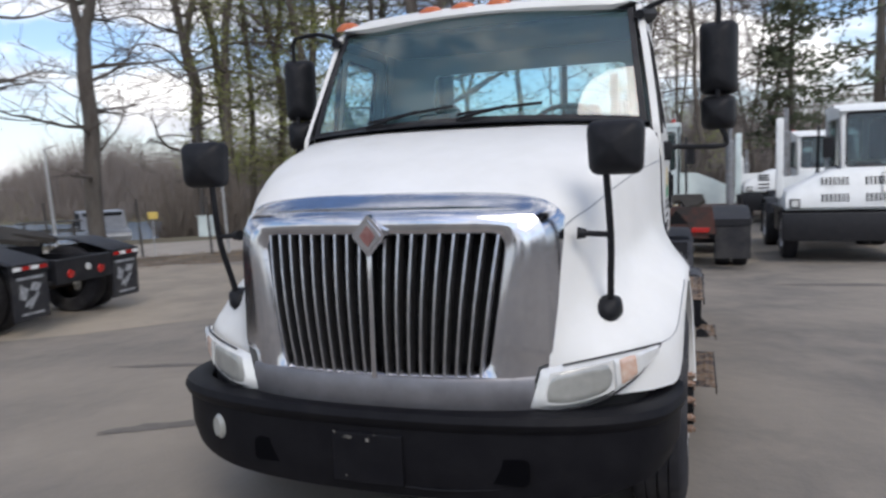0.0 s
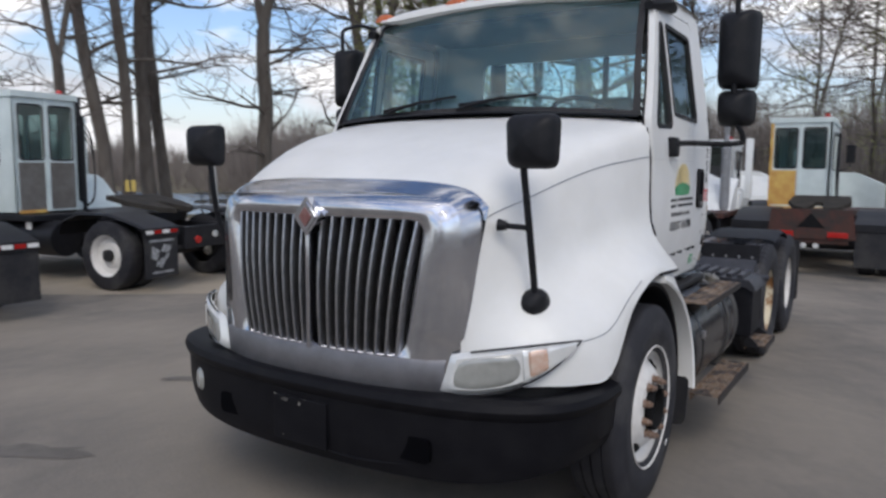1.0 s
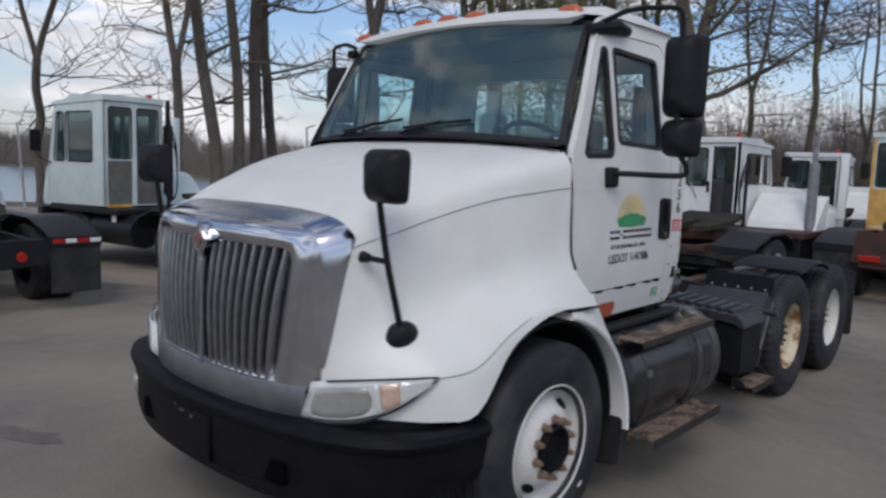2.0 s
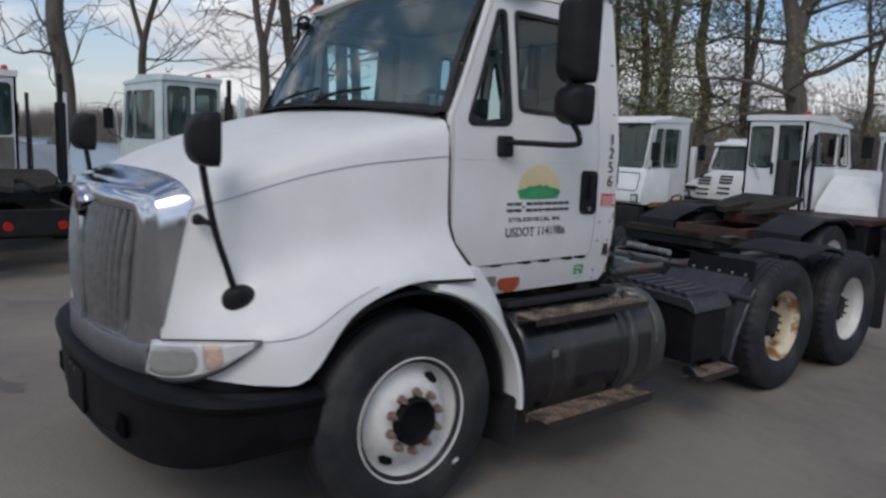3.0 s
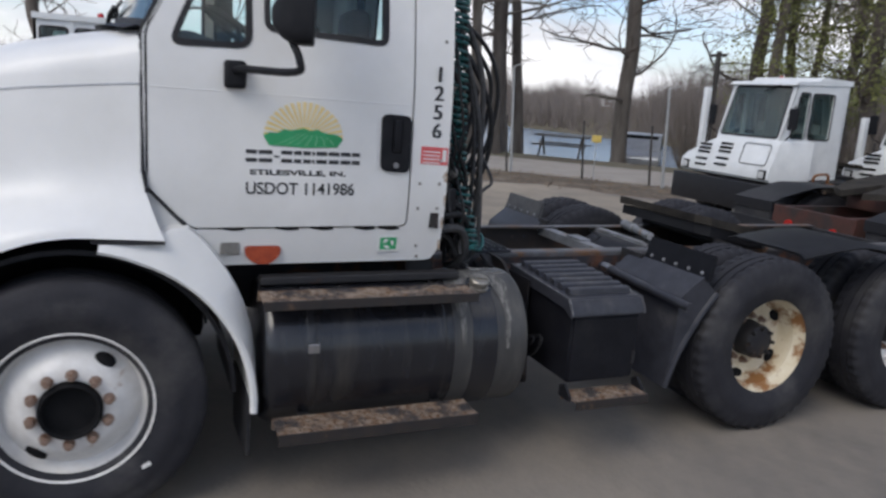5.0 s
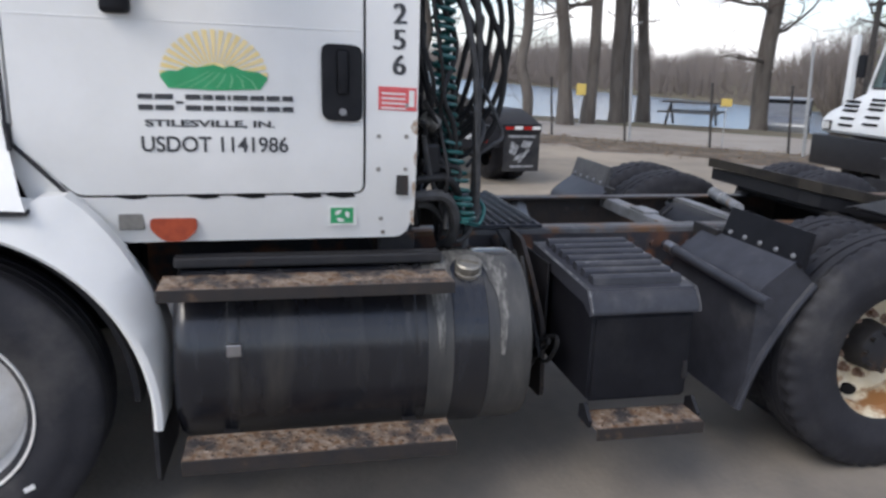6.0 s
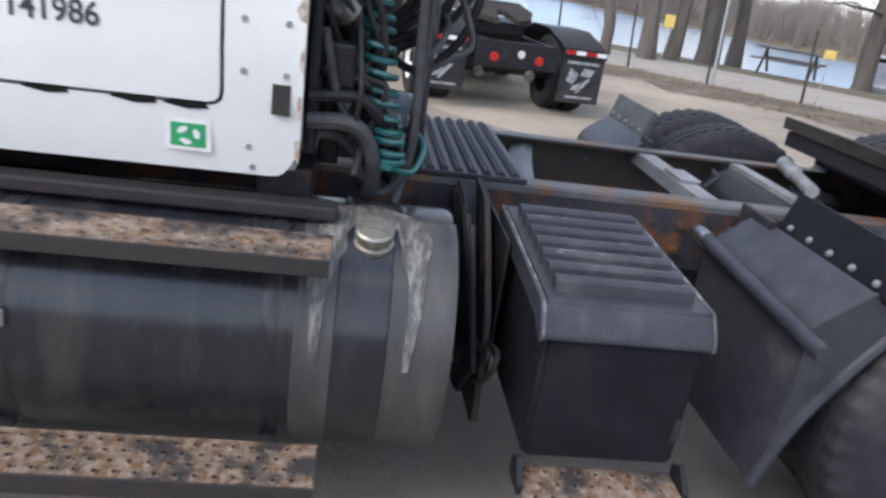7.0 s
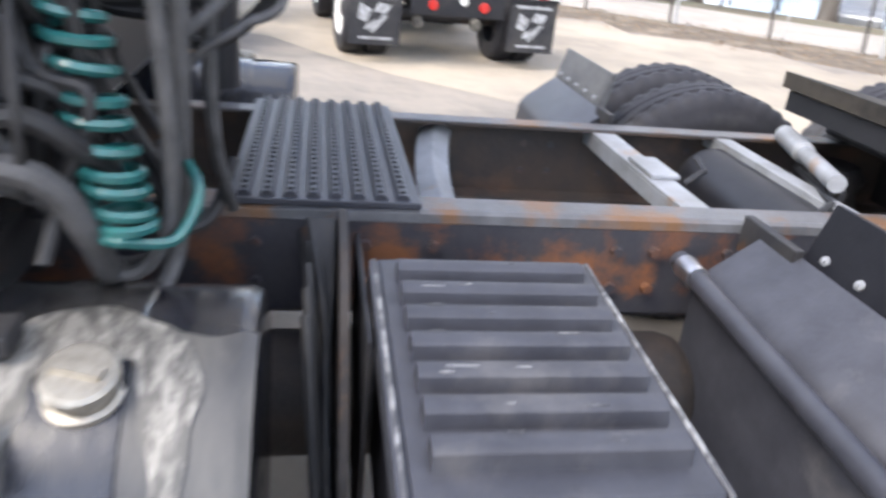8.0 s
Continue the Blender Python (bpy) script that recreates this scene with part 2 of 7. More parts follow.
GLASS = glass("tinted_cab_glass", (0.60, 0.85, 0.90), 0.02, 0.76, 0.13)
SLOT_SHADE = material("slot_shade_black", (0.002, 0.002, 0.003), None, 0.9, spec=0.05)
FURROW = material("pale_green_print", (0.16, 0.42, 0.22), None, 0.5)
SCREW = material("dull_screw_head", (0.33, 0.32, 0.30), (0.22, 0.20, 0.18), 0.5, 0.4, scale=40)
EDGE_RUST = material("rust_bleeding_edge", (0.30, 0.20, 0.13), (0.50, 0.47, 0.42), 0.75, scale=45, lo=0.42, hi=0.58)
FLAP_WHITE = material("faded_flap_print", (0.34, 0.35, 0.36), (0.16, 0.165, 0.17), 0.7, scale=22, lo=0.42, hi=0.60)
GLASS_SIDE = glass("side_window_glass", (0.84, 0.94, 0.94), 0.02, 0.5, 0.04)
GLASS_YARD = glass("yard_cab_glass", (0.34, 0.44, 0.44), 0.03, 0.6, 0.05)
CAP_METAL = material("dull_cap_metal", (0.34, 0.32, 0.28), (0.22, 0.205, 0.18), 0.42, 0.7, scale=30)
MIRROR = material("mirror_glass", (0.85, 0.86, 0.87), None, 0.03, 1.0)


# ---- mesh helpers ----
def part(name, bm, mat, parent=None, label="", smooth=False, m=None):
    me = bpy.data.meshes.new(name)
    bmesh.ops.recalc_face_normals(bm, faces=bm.faces)
    bm.to_mesh(me)
    bm.free()
    me.materials.append(mat)
    if smooth:
        me.shade_smooth()
        me.set_sharp_from_angle(angle=radians(38))
    ob = new(name, me)
    ob.parent = parent
    if m is not None:
        ob.matrix_basis = m
    if label:
        ob["label"] = label
    return ob


def again(ob, m, parent=None):
    """Another object on the same mesh."""
    o = new(ob.name.split(".")[0], ob.data)
    o.parent = parent if parent is not None else ob.parent
    o.matrix_basis = m
    if "label" in ob:
        o["label"] = ob["label"]
    return o


def thing(name, label, category, group="", kind="", m=None):
    e = new(name)
    e.empty_display_size = 0.2
    if m is not None:
        e.matrix_basis = m
    return tagged(e, label, category, group, kind)


def BM():
    return bmesh.new()


def box(bm, lo, hi, bev=0.0, seg=2):
    s = bmesh.ops.create_cube(bm, size=1.0)["verts"]
    for v in s:
        v.co = Vector([lo[i] + (v.co[i] + 0.5) * (hi[i] - lo[i]) for i in range(3)])
    if bev:
        es = list({e for v in s for e in v.link_edges})
        bmesh.ops.bevel(bm, geom=es, offset=bev, segments=seg, affect="EDGES", profile=0.6)
    return bm


def loft(bm, rings, ring_closed=False, cap=False):
    vs = [[bm.verts.new(p) for p in r] for r in rings]
    n = len(rings[0])
    for a, b in zip(vs, vs[1:]):
        for i in range(n if ring_closed else n - 1):
            j = (i + 1) % n
            try:
                bm.faces.new((a[i], a[j], b[j], b[i]))
            except ValueError:
                pass
    if cap:
        for r in (vs[0], vs[-1]):
            bm.faces.new(r)
    return bm


def tube(bm, pts, r, n=8, cap=True):
    pts = [Vector(p) for p in pts]
    rr = r if isinstance(r, (list, tuple)) else [r] * len(pts)
    rings, u = [], None
    for i, p in enumerate(pts):
        d = (pts[min(i + 1, len(pts) - 1)] - pts[max(i - 1, 0)]).normalized()
        if u is None:
            u = d.orthogonal().normalized()
        u = (u - d * u.dot(d)).normalized()
        w = d.cross(u)
        rings.append([p + (u * math.cos(a) + w * math.sin(a)) * rr[i] for a in (2 * math.pi * k / n for k in range(n))])
    return loft(bm, rings, True, cap)


def cyl(bm, a, b, r, n=16, r2=None):
    return tube(bm, [a, b], [r, r if r2 is None else r2], n)


def revolve(bm, prof, n=32, c=(0, 0, 0), axis="x"):
    """prof: (radius, height along the axis)."""
    rings = []
    for k in range(n):
        a = 2 * math.pi * k / n
        ca, sa = math.cos(a), math.sin(a)
        rings.append([Vector(c) + (Vector((h, r * ca, r * sa)) if axis == "x" else Vector((r * ca, r * sa, h)) if axis == "z" else Vector((r * sa, h, r * ca))) for r, h in prof])
    rings.append(rings[0])
    loft(bm, rings)
    bmesh.ops.remove_doubles(bm, verts=bm.verts, dist=0.0004)
    return bm


def spline(pts, n):
    """Catmull-Rom through the points, n steps each."""
    p = [Vector(q) for q in pts]
    out = []
    for i in range(len(p) - 1):
        a, b, c, d = p[max(i - 1, 0)], p[i], p[i + 1], p[min(i + 2, len(p) - 1)]
        for k in range(n):
            t = k / n
            out.append(0.5 * (2 * b + (c - a) * t + (2 * a - 5 * b + 4 * c - d) * t * t + (3 * b - a - 3 * c + d) * t ** 3))
    out.append(p[-1])
    return out


def rounded(poly, r, n=4):
    """A 2D polygon with its corners rounded."""
    out = []
    for i, p in enumerate(poly):
        p, a, b = Vector(p), Vector(poly[i - 1]), Vector(poly[(i + 1) % len(poly)])
        da, db = (a - p), (b - p)
        q = min(r, da.length * 0.45, db.length * 0.45)
        s, e = p + da.normalized() * q, p + db.normalized() * q
        for k in range(n + 1):
            t = k / n
            out.append(s * (1 - t) ** 2 + p * 2 * t * (1 - t) + e * t * t)
    return out


def holed(bm, outer, holes, place, depth=None):
    """A sheet with holes in a plane of (u, v), laid into space by place(u, v); depth: a vector for its thickness."""
    es = []
    for loop in (outer, *holes):
        vs = [bm.verts.new((p[0], p[1], 0)) for p in loop]
        es += [bm.edges.new((vs[i], vs[(i + 1) % len(vs)])) for i in range(len(vs))]
    bmesh.ops.triangle_fill(bm, use_beauty=True, use_dissolve=False, edges=es)
    fs = list(bm.faces)
    if depth is not None:
        g = bmesh.ops.extrude_face_region(bm, geom=fs)["geom"]
        top = {v for v in g if isinstance(v, bmesh.types.BMVert)}
    for v in bm.verts:
        q = Vector(place(v.co.x, v.co.y))
        v.co = q + (Vector(depth) if depth is not None and v in top else Vector())
    return bm


def prism(bm, poly, axis, a, b):
    """A 2D polygon pushed from a to b along an axis; the polygon lies in the two other axes, in order."""
    def at(p, h):
        return {"x": (h, p[0], p[1]), "y": (p[0], h, p[1]), "z": (p[0], p[1], h)}[axis]
    return loft(bm, [[at(p, a) for p in poly], [at(p, b) for p in poly]], True, True)


def words(text, size, mat, parent, m, name="lettering", bold=0.0, depth=0.0006, align="LEFT"):
    cu = bpy.data.curves.new(name, "FONT")
    cu.body, cu.size, cu.extrude, cu.offset, cu.align_x = text, size, depth, bold, align
    ob = new(name, cu)
    me = bpy.data.meshes.new_from_object(ob.evaluated_get(bpy.context.evaluated_depsgraph_get()))
    bpy.data.objects.remove(ob)
    me.materials.clear()
    me.materials.append(mat)
    o = new(name, me)
    o.parent, o.matrix_basis = parent, m
    return o

# ---- ground, road, lake ----
# u runs from the yard to the lake, v along the shore
UA, VA = Vector((-0.73, 0.683)), Vector((0.683, 0.73))


def shore(u, v, z=0.0):
    p = UA * u + VA * v
    return Vector((p.x, p.y, z))


def far_bank(v):
    """The far edge of the lake, which comes nearer to the yard as v grows."""
    return min(150.0, max(54.0, 57.0 - 0.95 * v))


def land(u, v=0.0):
    if u < 24.5:
        z = 0.0
    elif u < 36.5:
        z = -1.5 * (u - 24.5) / 12
    else:
        z = max(-1.5, min(2.0, -0.72 + (u - far_bank(v)) * 0.10))
    return z


G = -0.035
ASPHALT = material("dusty_asphalt", (0.215, 0.190, 0.161), (0.138, 0.126, 0.112), 0.9, scale=1.3, lo=0.38, hi=0.62, c3=(0.265, 0.232, 0.192), s3=0.33, lo3=0.46, hi3=0.64, bump=0.35, bscale=38)
DIRT = material("leaf_littered_dirt", (0.125, 0.098, 0.072), (0.085, 0.066, 0.048), 0.95, scale=5, c3=(0.20, 0.165, 0.125), s3=1.5, lo3=0.5, hi3=0.65, bump=0.6, bscale=18)
ROAD = material("pale_gravel_road", (0.34, 0.31, 0.275), (0.28, 0.255, 0.225), 0.9, scale=1.2, bump=0.2, bscale=20)
BANK = material("dry_grass_bank", (0.145, 0.120, 0.080), (0.10, 0.088, 0.060), 0.95, scale=3, c3=(0.10, 0.105, 0.055), s3=0.6, lo3=0.5, hi3=0.7, bump=0.6, bscale=12)
WATER = material("lake_water", (0.10, 0.15, 0.20), (0.12, 0.17, 0.22), 0.22, scale=0.3, bump=0.10, bscale=1.4, spec=0.8)
CRACK = material("dark_wet_patch", (0.115, 0.104, 0.092), (0.15, 0.136, 0.12), 0.85, scale=6, bump=0.2)
us_ = [-3000, -400, -60, 0, 10, 20, 24.5, 26, 28, 30, 32, 34, 36.5, 40] + list(range(44, 190, 5)) + [240, 600, 3000]
vs_ = [-3000, -600, -200, -140, -100] + list(range(-90, 20, 6)) + [25, 50, 90, 200, 600, 3000]
ground = tagged(part("ground", loft(BM(), [[shore(u, v, land(u, v) + G) for v in vs_] for u in us_]), BANK), "brown and dry grassy ground sloping to the lake", "ground", kind="structure")


def strip(name, u0, u1, v0, v1, z, mat, label, cat, n=60, wob=0.5, seed=1):
    rnd = random.Random(seed)
    a = [shore(u0 + wob * (rnd.random() - 0.5) * (1 if u0 > -50 else 0), v0 + (v1 - v0) * k / n, z + G) for k in range(n + 1)]
    b = [shore(u1 + wob * (rnd.random() - 0.5), v0 + (v1 - v0) * k / n, z + G) for k in range(n + 1)]
    return tagged(part(name, loft(BM(), [a, b]), mat), label, cat, kind="structure")


strip("yard_pavement", -60, 14.5, -70, 70, 0.004, ASPHALT, "dusty grey-brown asphalt yard with worn patches", "pavement", 90, 0.9)
DUST = material("pale_dusty_asphalt", (0.285, 0.246, 0.196), (0.215, 0.189, 0.157), 0.92, scale=0.9, lo=0.36, hi=0.62, c3=(0.33, 0.283, 0.222), s3=0.4, lo3=0.48, hi3=0.62, bump=0.3, bscale=38)
strip("dusty_edge", 7.2, 14.5, -70, 70, 0.0075, DUST, "pale dusty strip of asphalt beside the dirt", "pavement", 120, 1.9, 14)
strip("dirt_strip", 14.0, 17.5, -70, 70, 0.002, DIRT, "brown dirt strip with dead leaves along the fence", "ground", 90, 0.8, 4)
strip("road", 17.4, 22.0, -140, 140, 0.006, ROAD, "pale gravel road along the lake", "road", 90, 0.4, 5)
tagged(part("water", loft(BM(), [[shore(u, v, -0.72) for v in (-900, -100, 0, 100, 900)] for u in (28, 60, 100, 172)]), WATER), "blue-grey lake water", "water", kind="structure")
pr = random.Random(11)


def patch_mesh(cx, cy, rx, ry, rot, seed):
    r = random.Random(seed)
    q = Matrix.Rotation(rot, 2)
    pts = []
    for k in range(22):
        a = 2 * math.pi * k / 22
        f = 0.65 + 0.5 * r.random()
        d = q @ Vector((rx * f * math.cos(a), ry * f * math.sin(a)))
        pts.append((cx + d.x, cy + d.y, 0.008 + G))
    bm = BM()
    bm.faces.new([bm.verts.new(p) for p in pts])
    return bm


for i, (x, y, a, b, r) in enumerate(((4.8, 7.8, 0.7, 0.16, 0.2), (6.1, 6.4, 0.9, 0.12, -0.1), (3.4, 9.2, 1.2, 0.15, 0.1), (-2.6, 1.3, 0.45, 0.10, 0.6), (-2.3, -0.4, 0.5, 0.12, 0.5), (-3.8, 2.9, 0.5, 0.07, 0.3), (5.6, 8.9, 1.1, 0.10, 0.0))):
    tagged(part("asphalt_patch", patch_mesh(x, y, a, b, r, i + 5), CRACK), "dark damp patch on the asphalt", "patch", "patches on the yard", "structure")
PALE = material("pale_scrape", (0.30, 0.29, 0.27), (0.22, 0.21, 0.20), 0.9, scale=8)
for i, (x, y, a, b, r) in enumerate(((-1.55, -1.3, 0.30, 0.035, 0.9), (-0.9, -0.75, 0.2, 0.02, 0.5))):
    tagged(part("pale_scrape", patch_mesh(x, y, a, b, r, i + 40), PALE), "pale scrape on the asphalt", "patch", "patches on the yard", "structure")

# ---- the white truck tractor ----
CX, WIDEN = -0.08, 1.027
truck = thing("truck_tractor", "white day-cab truck tractor with chrome grille on asphalt", "truck", m=pose(CX, 0, 0) @ Matrix.Diagonal((WIDEN, 1, 1, 1)))
HUB_F, HUB_2, HUB_3, HUB_Z, TYRE_R = 1.028, 4.80, 6.07, 0.51, 0.525


def mirrored(f):
    """Calls f for the driver's side, 1, and the passenger's side, -1."""
    return [f(s) for s in (1, -1)]


# hood and front fenders: half sections from the middle of the top down to the lower edge
HOOD = [
    (-0.03, [(0, 1.638), (.35, 1.635), (.60, 1.615), (.69, 1.57), (.717, 1.48), (.72, 1.3), (.72, 1.15), (.72, 1.0), (.72, .9), (.72, .84), (.72, .79)]),
    (0.06, [(0, 1.682), (.36, 1.678), (.61, 1.658), (.72, 1.612), (.758, 1.54), (.765, 1.36), (.778, 1.2), (.80, 1.08), (.84, .98), (.88, .9), (.885, .80)]),
    (0.16, [(0, 1.73), (.38, 1.725), (.63, 1.70), (.75, 1.65), (.80, 1.585), (.82, 1.40), (.84, 1.24), (.89, 1.12), (.96, 1.03), (1.02, .95), (1.03, .80)]),
    (0.28, [(0, 1.785), (.4, 1.78), (.67, 1.755), (.81, 1.70), (.86, 1.63), (.88, 1.43), (.90, 1.28), (.96, 1.17), (1.06, 1.08), (1.14, .99), (1.16, .80)]),
    (0.45, [(0, 1.85), (.42, 1.845), (.72, 1.815), (.87, 1.765), (.92, 1.69), (.935, 1.48), (.955, 1.33), (1.02, 1.22), (1.13, 1.13), (1.21, 1.02), (1.23, .82)]),
    (0.65, [(0, 1.92), (.45, 1.915), (.78, 1.885), (.94, 1.83), (.985, 1.75), (1.0, 1.52), (1.02, 1.38), (1.08, 1.29), (1.17, 1.215), (1.235, 1.145), (1.25, 1.078)]),
    (0.85, [(0, 1.98), (.47, 1.975), (.84, 1.94), (.99, 1.885), (1.03, 1.79), (1.045, 1.55), (1.06, 1.42), (1.11, 1.34), (1.19, 1.28), (1.245, 1.225), (1.26, 1.182)]),
    (1.02, [(0, 2.02), (.5, 2.015), (.88, 1.975), (1.03, 1.915), (1.06, 1.81), (1.073, 1.56), (1.092, 1.45), (1.133, 1.37), (1.195, 1.305), (1.25, 1.255), (1.265, 1.218)]),
    (1.2, [(0, 2.06), (.52, 2.05), (.92, 2.01), (1.06, 1.95), (1.09, 1.83), (1.098, 1.58), (1.112, 1.46), (1.145, 1.38), (1.195, 1.31), (1.24, 1.255), (1.265, 1.215)]),
    (1.31, [(0, 2.08), (.53, 2.075), (.95, 2.035), (1.085, 1.98), (1.11, 1.84), (1.116, 1.59), (1.126, 1.47), (1.15, 1.385), (1.192, 1.31), (1.235, 1.25), (1.262, 1.205)]),
]


def hood_lines(n=4):
    """Splines along the hood, one for each place of the section."""
    # the rear edge slants back towards the lower corner
    back = {7: 0.015, 8: 0.04, 9: 0.062, 10: 0.08}
    return [spline([(s[i][0], y + (back.get(i, 0) if y > 1.3 else 0), s[i][1] - (0.02 if i == 4 else 0)) for y, s in HOOD], n) for i in range(len(HOOD[0][1]))]


HL = hood_lines()
rings, halves = [], []
for k in range(len(HL[0])):
    half = spline([ln[k] for ln in HL], 3)
    inner = [half[-1] + Vector((-0.035, 0, 0.012)), half[-1] + Vector((-0.085, 0, 0.03))]
    halves.append(half)
    half = half + inner
    rings.append([Vector((-p.x, p.y, p.z)) for p in reversed(half)] + half[1:])
hood = part("hood", loft(BM(), rings), WHITE, truck, "dusty white fibreglass hood with flared front fenders", True)


def seam(i, a, b, s, out=0.0015, r=0.003):
    ln = HL[i][a:b]
    return part("seam", tube(BM(), [(s * (p.x + out), p.y, p.z + out) for p in ln], r, 6), SATIN, hood, "", True)


mirrored(lambda s: seam(4, 1, len(HL[4]), s))
mirrored(lambda s: seam(9, 12, 24, s, 0.0012, 0.0025))


# the white piece of the fender behind the front wheel, and its liner
def fender_tail(s):
    rg = []
    for k in range(-5, 19):
        t = max(k, 0) / 18
        a = radians(66 - 4 * k) if k >= 0 else radians(66 - 2.8 * k)
        r0 = 0.655 + 0.055 * t
        r1 = r0 + 0.030 + 0.200 * (1 - t) ** 1.3
        # under the hood's lower edge the face ends in a level top
        if k < 3:
            r1 = min(r1, max(r0 + 0.012, (1.192 + 0.05 * max(k, 0) - HUB_Z) / math.sin(a)))
        x0, x1 = 1.105, 1.262 + 0.03 * t
        pts = [(0.70, r0 + 0.012), (0.70, r0), (x1, r0), (x1 + 0.008, r0 + 0.012), (x1, min(r0 + 0.03, r1 - 0.001)), (x0 + 0.06 if k > 2 else x1 - 0.48 * max(r1 - r0 - 0.03, 0.004), r1), (x0, r1 + 0.004), (x0, r0 + 0.012)]
        rg.append([(s * x, HUB_F + r * math.cos(a), HUB_Z + r * math.sin(a)) for x, r in pts])
    return part("fender_tail", loft(BM(), rg, True, True), WHITE, truck, "white plastic rear fender piece", True)


mirrored(fender_tail)


def liner(s):
    rg = []
    for k in range(25):
        a = radians(150 - 150 * k / 24)
        r = 0.635
        y, z = HUB_F + r * math.cos(a), HUB_Z + r * math.sin(a)
        rg.append([(s * 0.62, y, z), (s * 1.215, y, z), (s * 1.215, y + 0.02 * math.cos(a), z + 0.02 * math.sin(a)), (s * 0.62, y + 0.02 * math.cos(a), z + 0.02 * math.sin(a))])
    return part("wheel_liner", loft(BM(), rg, True, True), PLASTIC, truck, "", True)


mirrored(liner)
mirrored(lambda s: part("mud_flap", prism(BM(), rounded([(s * 0.78, 0.16), (s * 1.25, 0.20), (s * 1.27, 0.50), (s * 0.78, 0.50)], 0.04), "y", 1.725, 1.74), RUBBER, truck, "black rubber flap behind the front wheel"))

part("fender_badge", box(BM(), (1.212, 0.985, 1.262), (1.226, 1.025, 1.274), 0.002), SATIN, truck, "small grey badge on the fender")
part("fender_badge", box(BM(), (1.232, 0.990, 1.226), (1.246, 1.030, 1.246), 0.002), SATIN, truck, "small grey badge on the fender")
# added black strip that draws the dark seam under the hood's edge
mirrored(lambda s: part("fender_seam_line", loft(BM(), [[(s * (1.205 + o), y, z + d) for o, d in ((0, -0.007), (w, -0.007), (w, 0.007), (0, 0.007))] for y, z, w in ((1.12, 1.204, 0.052), (1.25, 1.199, 0.056), (1.392, 1.198, 0.060))], True, True), RUBBER, truck, "dark seam line under the fender's edge"))

# added engine mass under the hood, near-black as shade: no daylight under the arches
part("engine_bay_fill", box(BM(), (-0.60, 0.1, 0.55), (0.60, 1.6, 1.45), 0.05), DARK, truck)


# ---- chrome grille ----
def front_y(x):
    return -0.175 + 0.30 * abs(x / 0.73) ** 2.6 * 0.5


def along_hood(j, y):
    """The point at y on the hood's line j, and the outward direction there."""
    for a, c in zip(halves, halves[1:]):
        if c[j].y >= y:
            f = (y - a[j].y) / (c[j].y - a[j].y)
            d = (c[j] - a[j]).cross(halves[1][min(j + 1, len(a) - 1)] - halves[1][max(j - 1, 0)]).normalized()
            return a[j].lerp(c[j], f), d if d.x + d.z > 0 else -d


def shoulder_row(t, out):
    row = []
    for j in range(22):
        e = 0.088 + 0.030 * min(1, (j / 11) ** 3) if j < 12 else 0.118 - 0.135 * ((j - 11) / 10) ** 0.75
        p, d = along_hood(j, -0.029 + (e + 0.029) * t)
        row.append(p + d * out)
    return [Vector((-p.x, p.y, p.z)) for p in reversed(row)] + row[1:]


SHOULDER = [shoulder_row(t, o) for t, o in ((0, 0.006), (0.12, 0.007), (0.35, 0.008), (0.6, 0.008), (0.85, 0.008), (0.97, 0.006), (1, -0.003))]


def surround():
    """Chrome frame that bulges round the opening and rolls back into the hood's front edge."""
    inner = rounded([(-0.475, 0.925), (0.475, 0.925), (0.56, 1.515), (-0.56, 1.515)], 0.07, 6)
    low = [(0.722, 0.95), (0.715, 0.89), (0.700, 0.83), (0.672, 0.792), (0.60, 0.785), (0.45, 0.785), (0.3, 0.785), (0.15, 0.785), (0.0, 0.785)]

    def low_y(x, z):
        return -0.029 if z > 0.8 else front_y(x) + 0.035
    edge = [(p.x, p.y, p.z) for p in SHOULDER[0]] + [(x, low_y(x, z), z) for x, z in low] + [(-x, low_y(x, z), z) for x, z in reversed(low[:-1])]
    fine = []
    for a, c in zip(edge, edge[1:] + edge[:1]):
        fine += [Vector(a), Vector(a).lerp(Vector(c), 0.5)]
    mid = Vector((0, 1.22))

    def meet(p):
        d = Vector((p.x, p.z)) - mid
        for a, c in zip(inner, inner[1:] + inner[:1]):
            e, w = c - a, a - mid
            det = d.x * e.y - d.y * e.x
            if abs(det) > 1e-9:
                k, u = (w.x * e.y - w.y * e.x) / det, (w.x * d.y - w.y * d.x) / det
                if k > 0 and -1e-6 <= u <= 1 + 1e-6:
                    return mid + d * k
        return mid + d * 0.7
    rg = []
    for t, off in ((0, 0), (0.012, 0), (0.035, 0), (0.07, 0), (0.12, 0), (0.18, 0), (0.26, -0.003), (0.36, -0.007), (0.5, -0.011), (0.68, -0.010), (0.84, -0.001), (0.95, 0.012), (1.0, 0.035), (1.0, 0.075)):
        ring = []
        for p in fine:
            q = Vector((p.x, p.z)).lerp(meet(p), t)
            zt = (q.y - 0.785) / 0.85
            f0 = front_y(p.x) + 0.022 * max((p.z - 0.785) / 0.85, 0) ** 3
            if p.y > f0:
                roll = (p.y - f0) * max(0.0, 1 - t / 0.42) ** 4
            else:
                roll = (p.y - f0) * (1 - t) ** 1.2 - 0.018 * math.sin(math.pi * min(1.0, t / 0.7)) * min(1.0, (f0 - p.y) / 0.03)
            ring.append((q.x, front_y(q.x) + 0.022 * max(zt, 0) ** 3 + off + roll, q.y))
        rg.append(ring)
    return loft(BM(), rg, True)


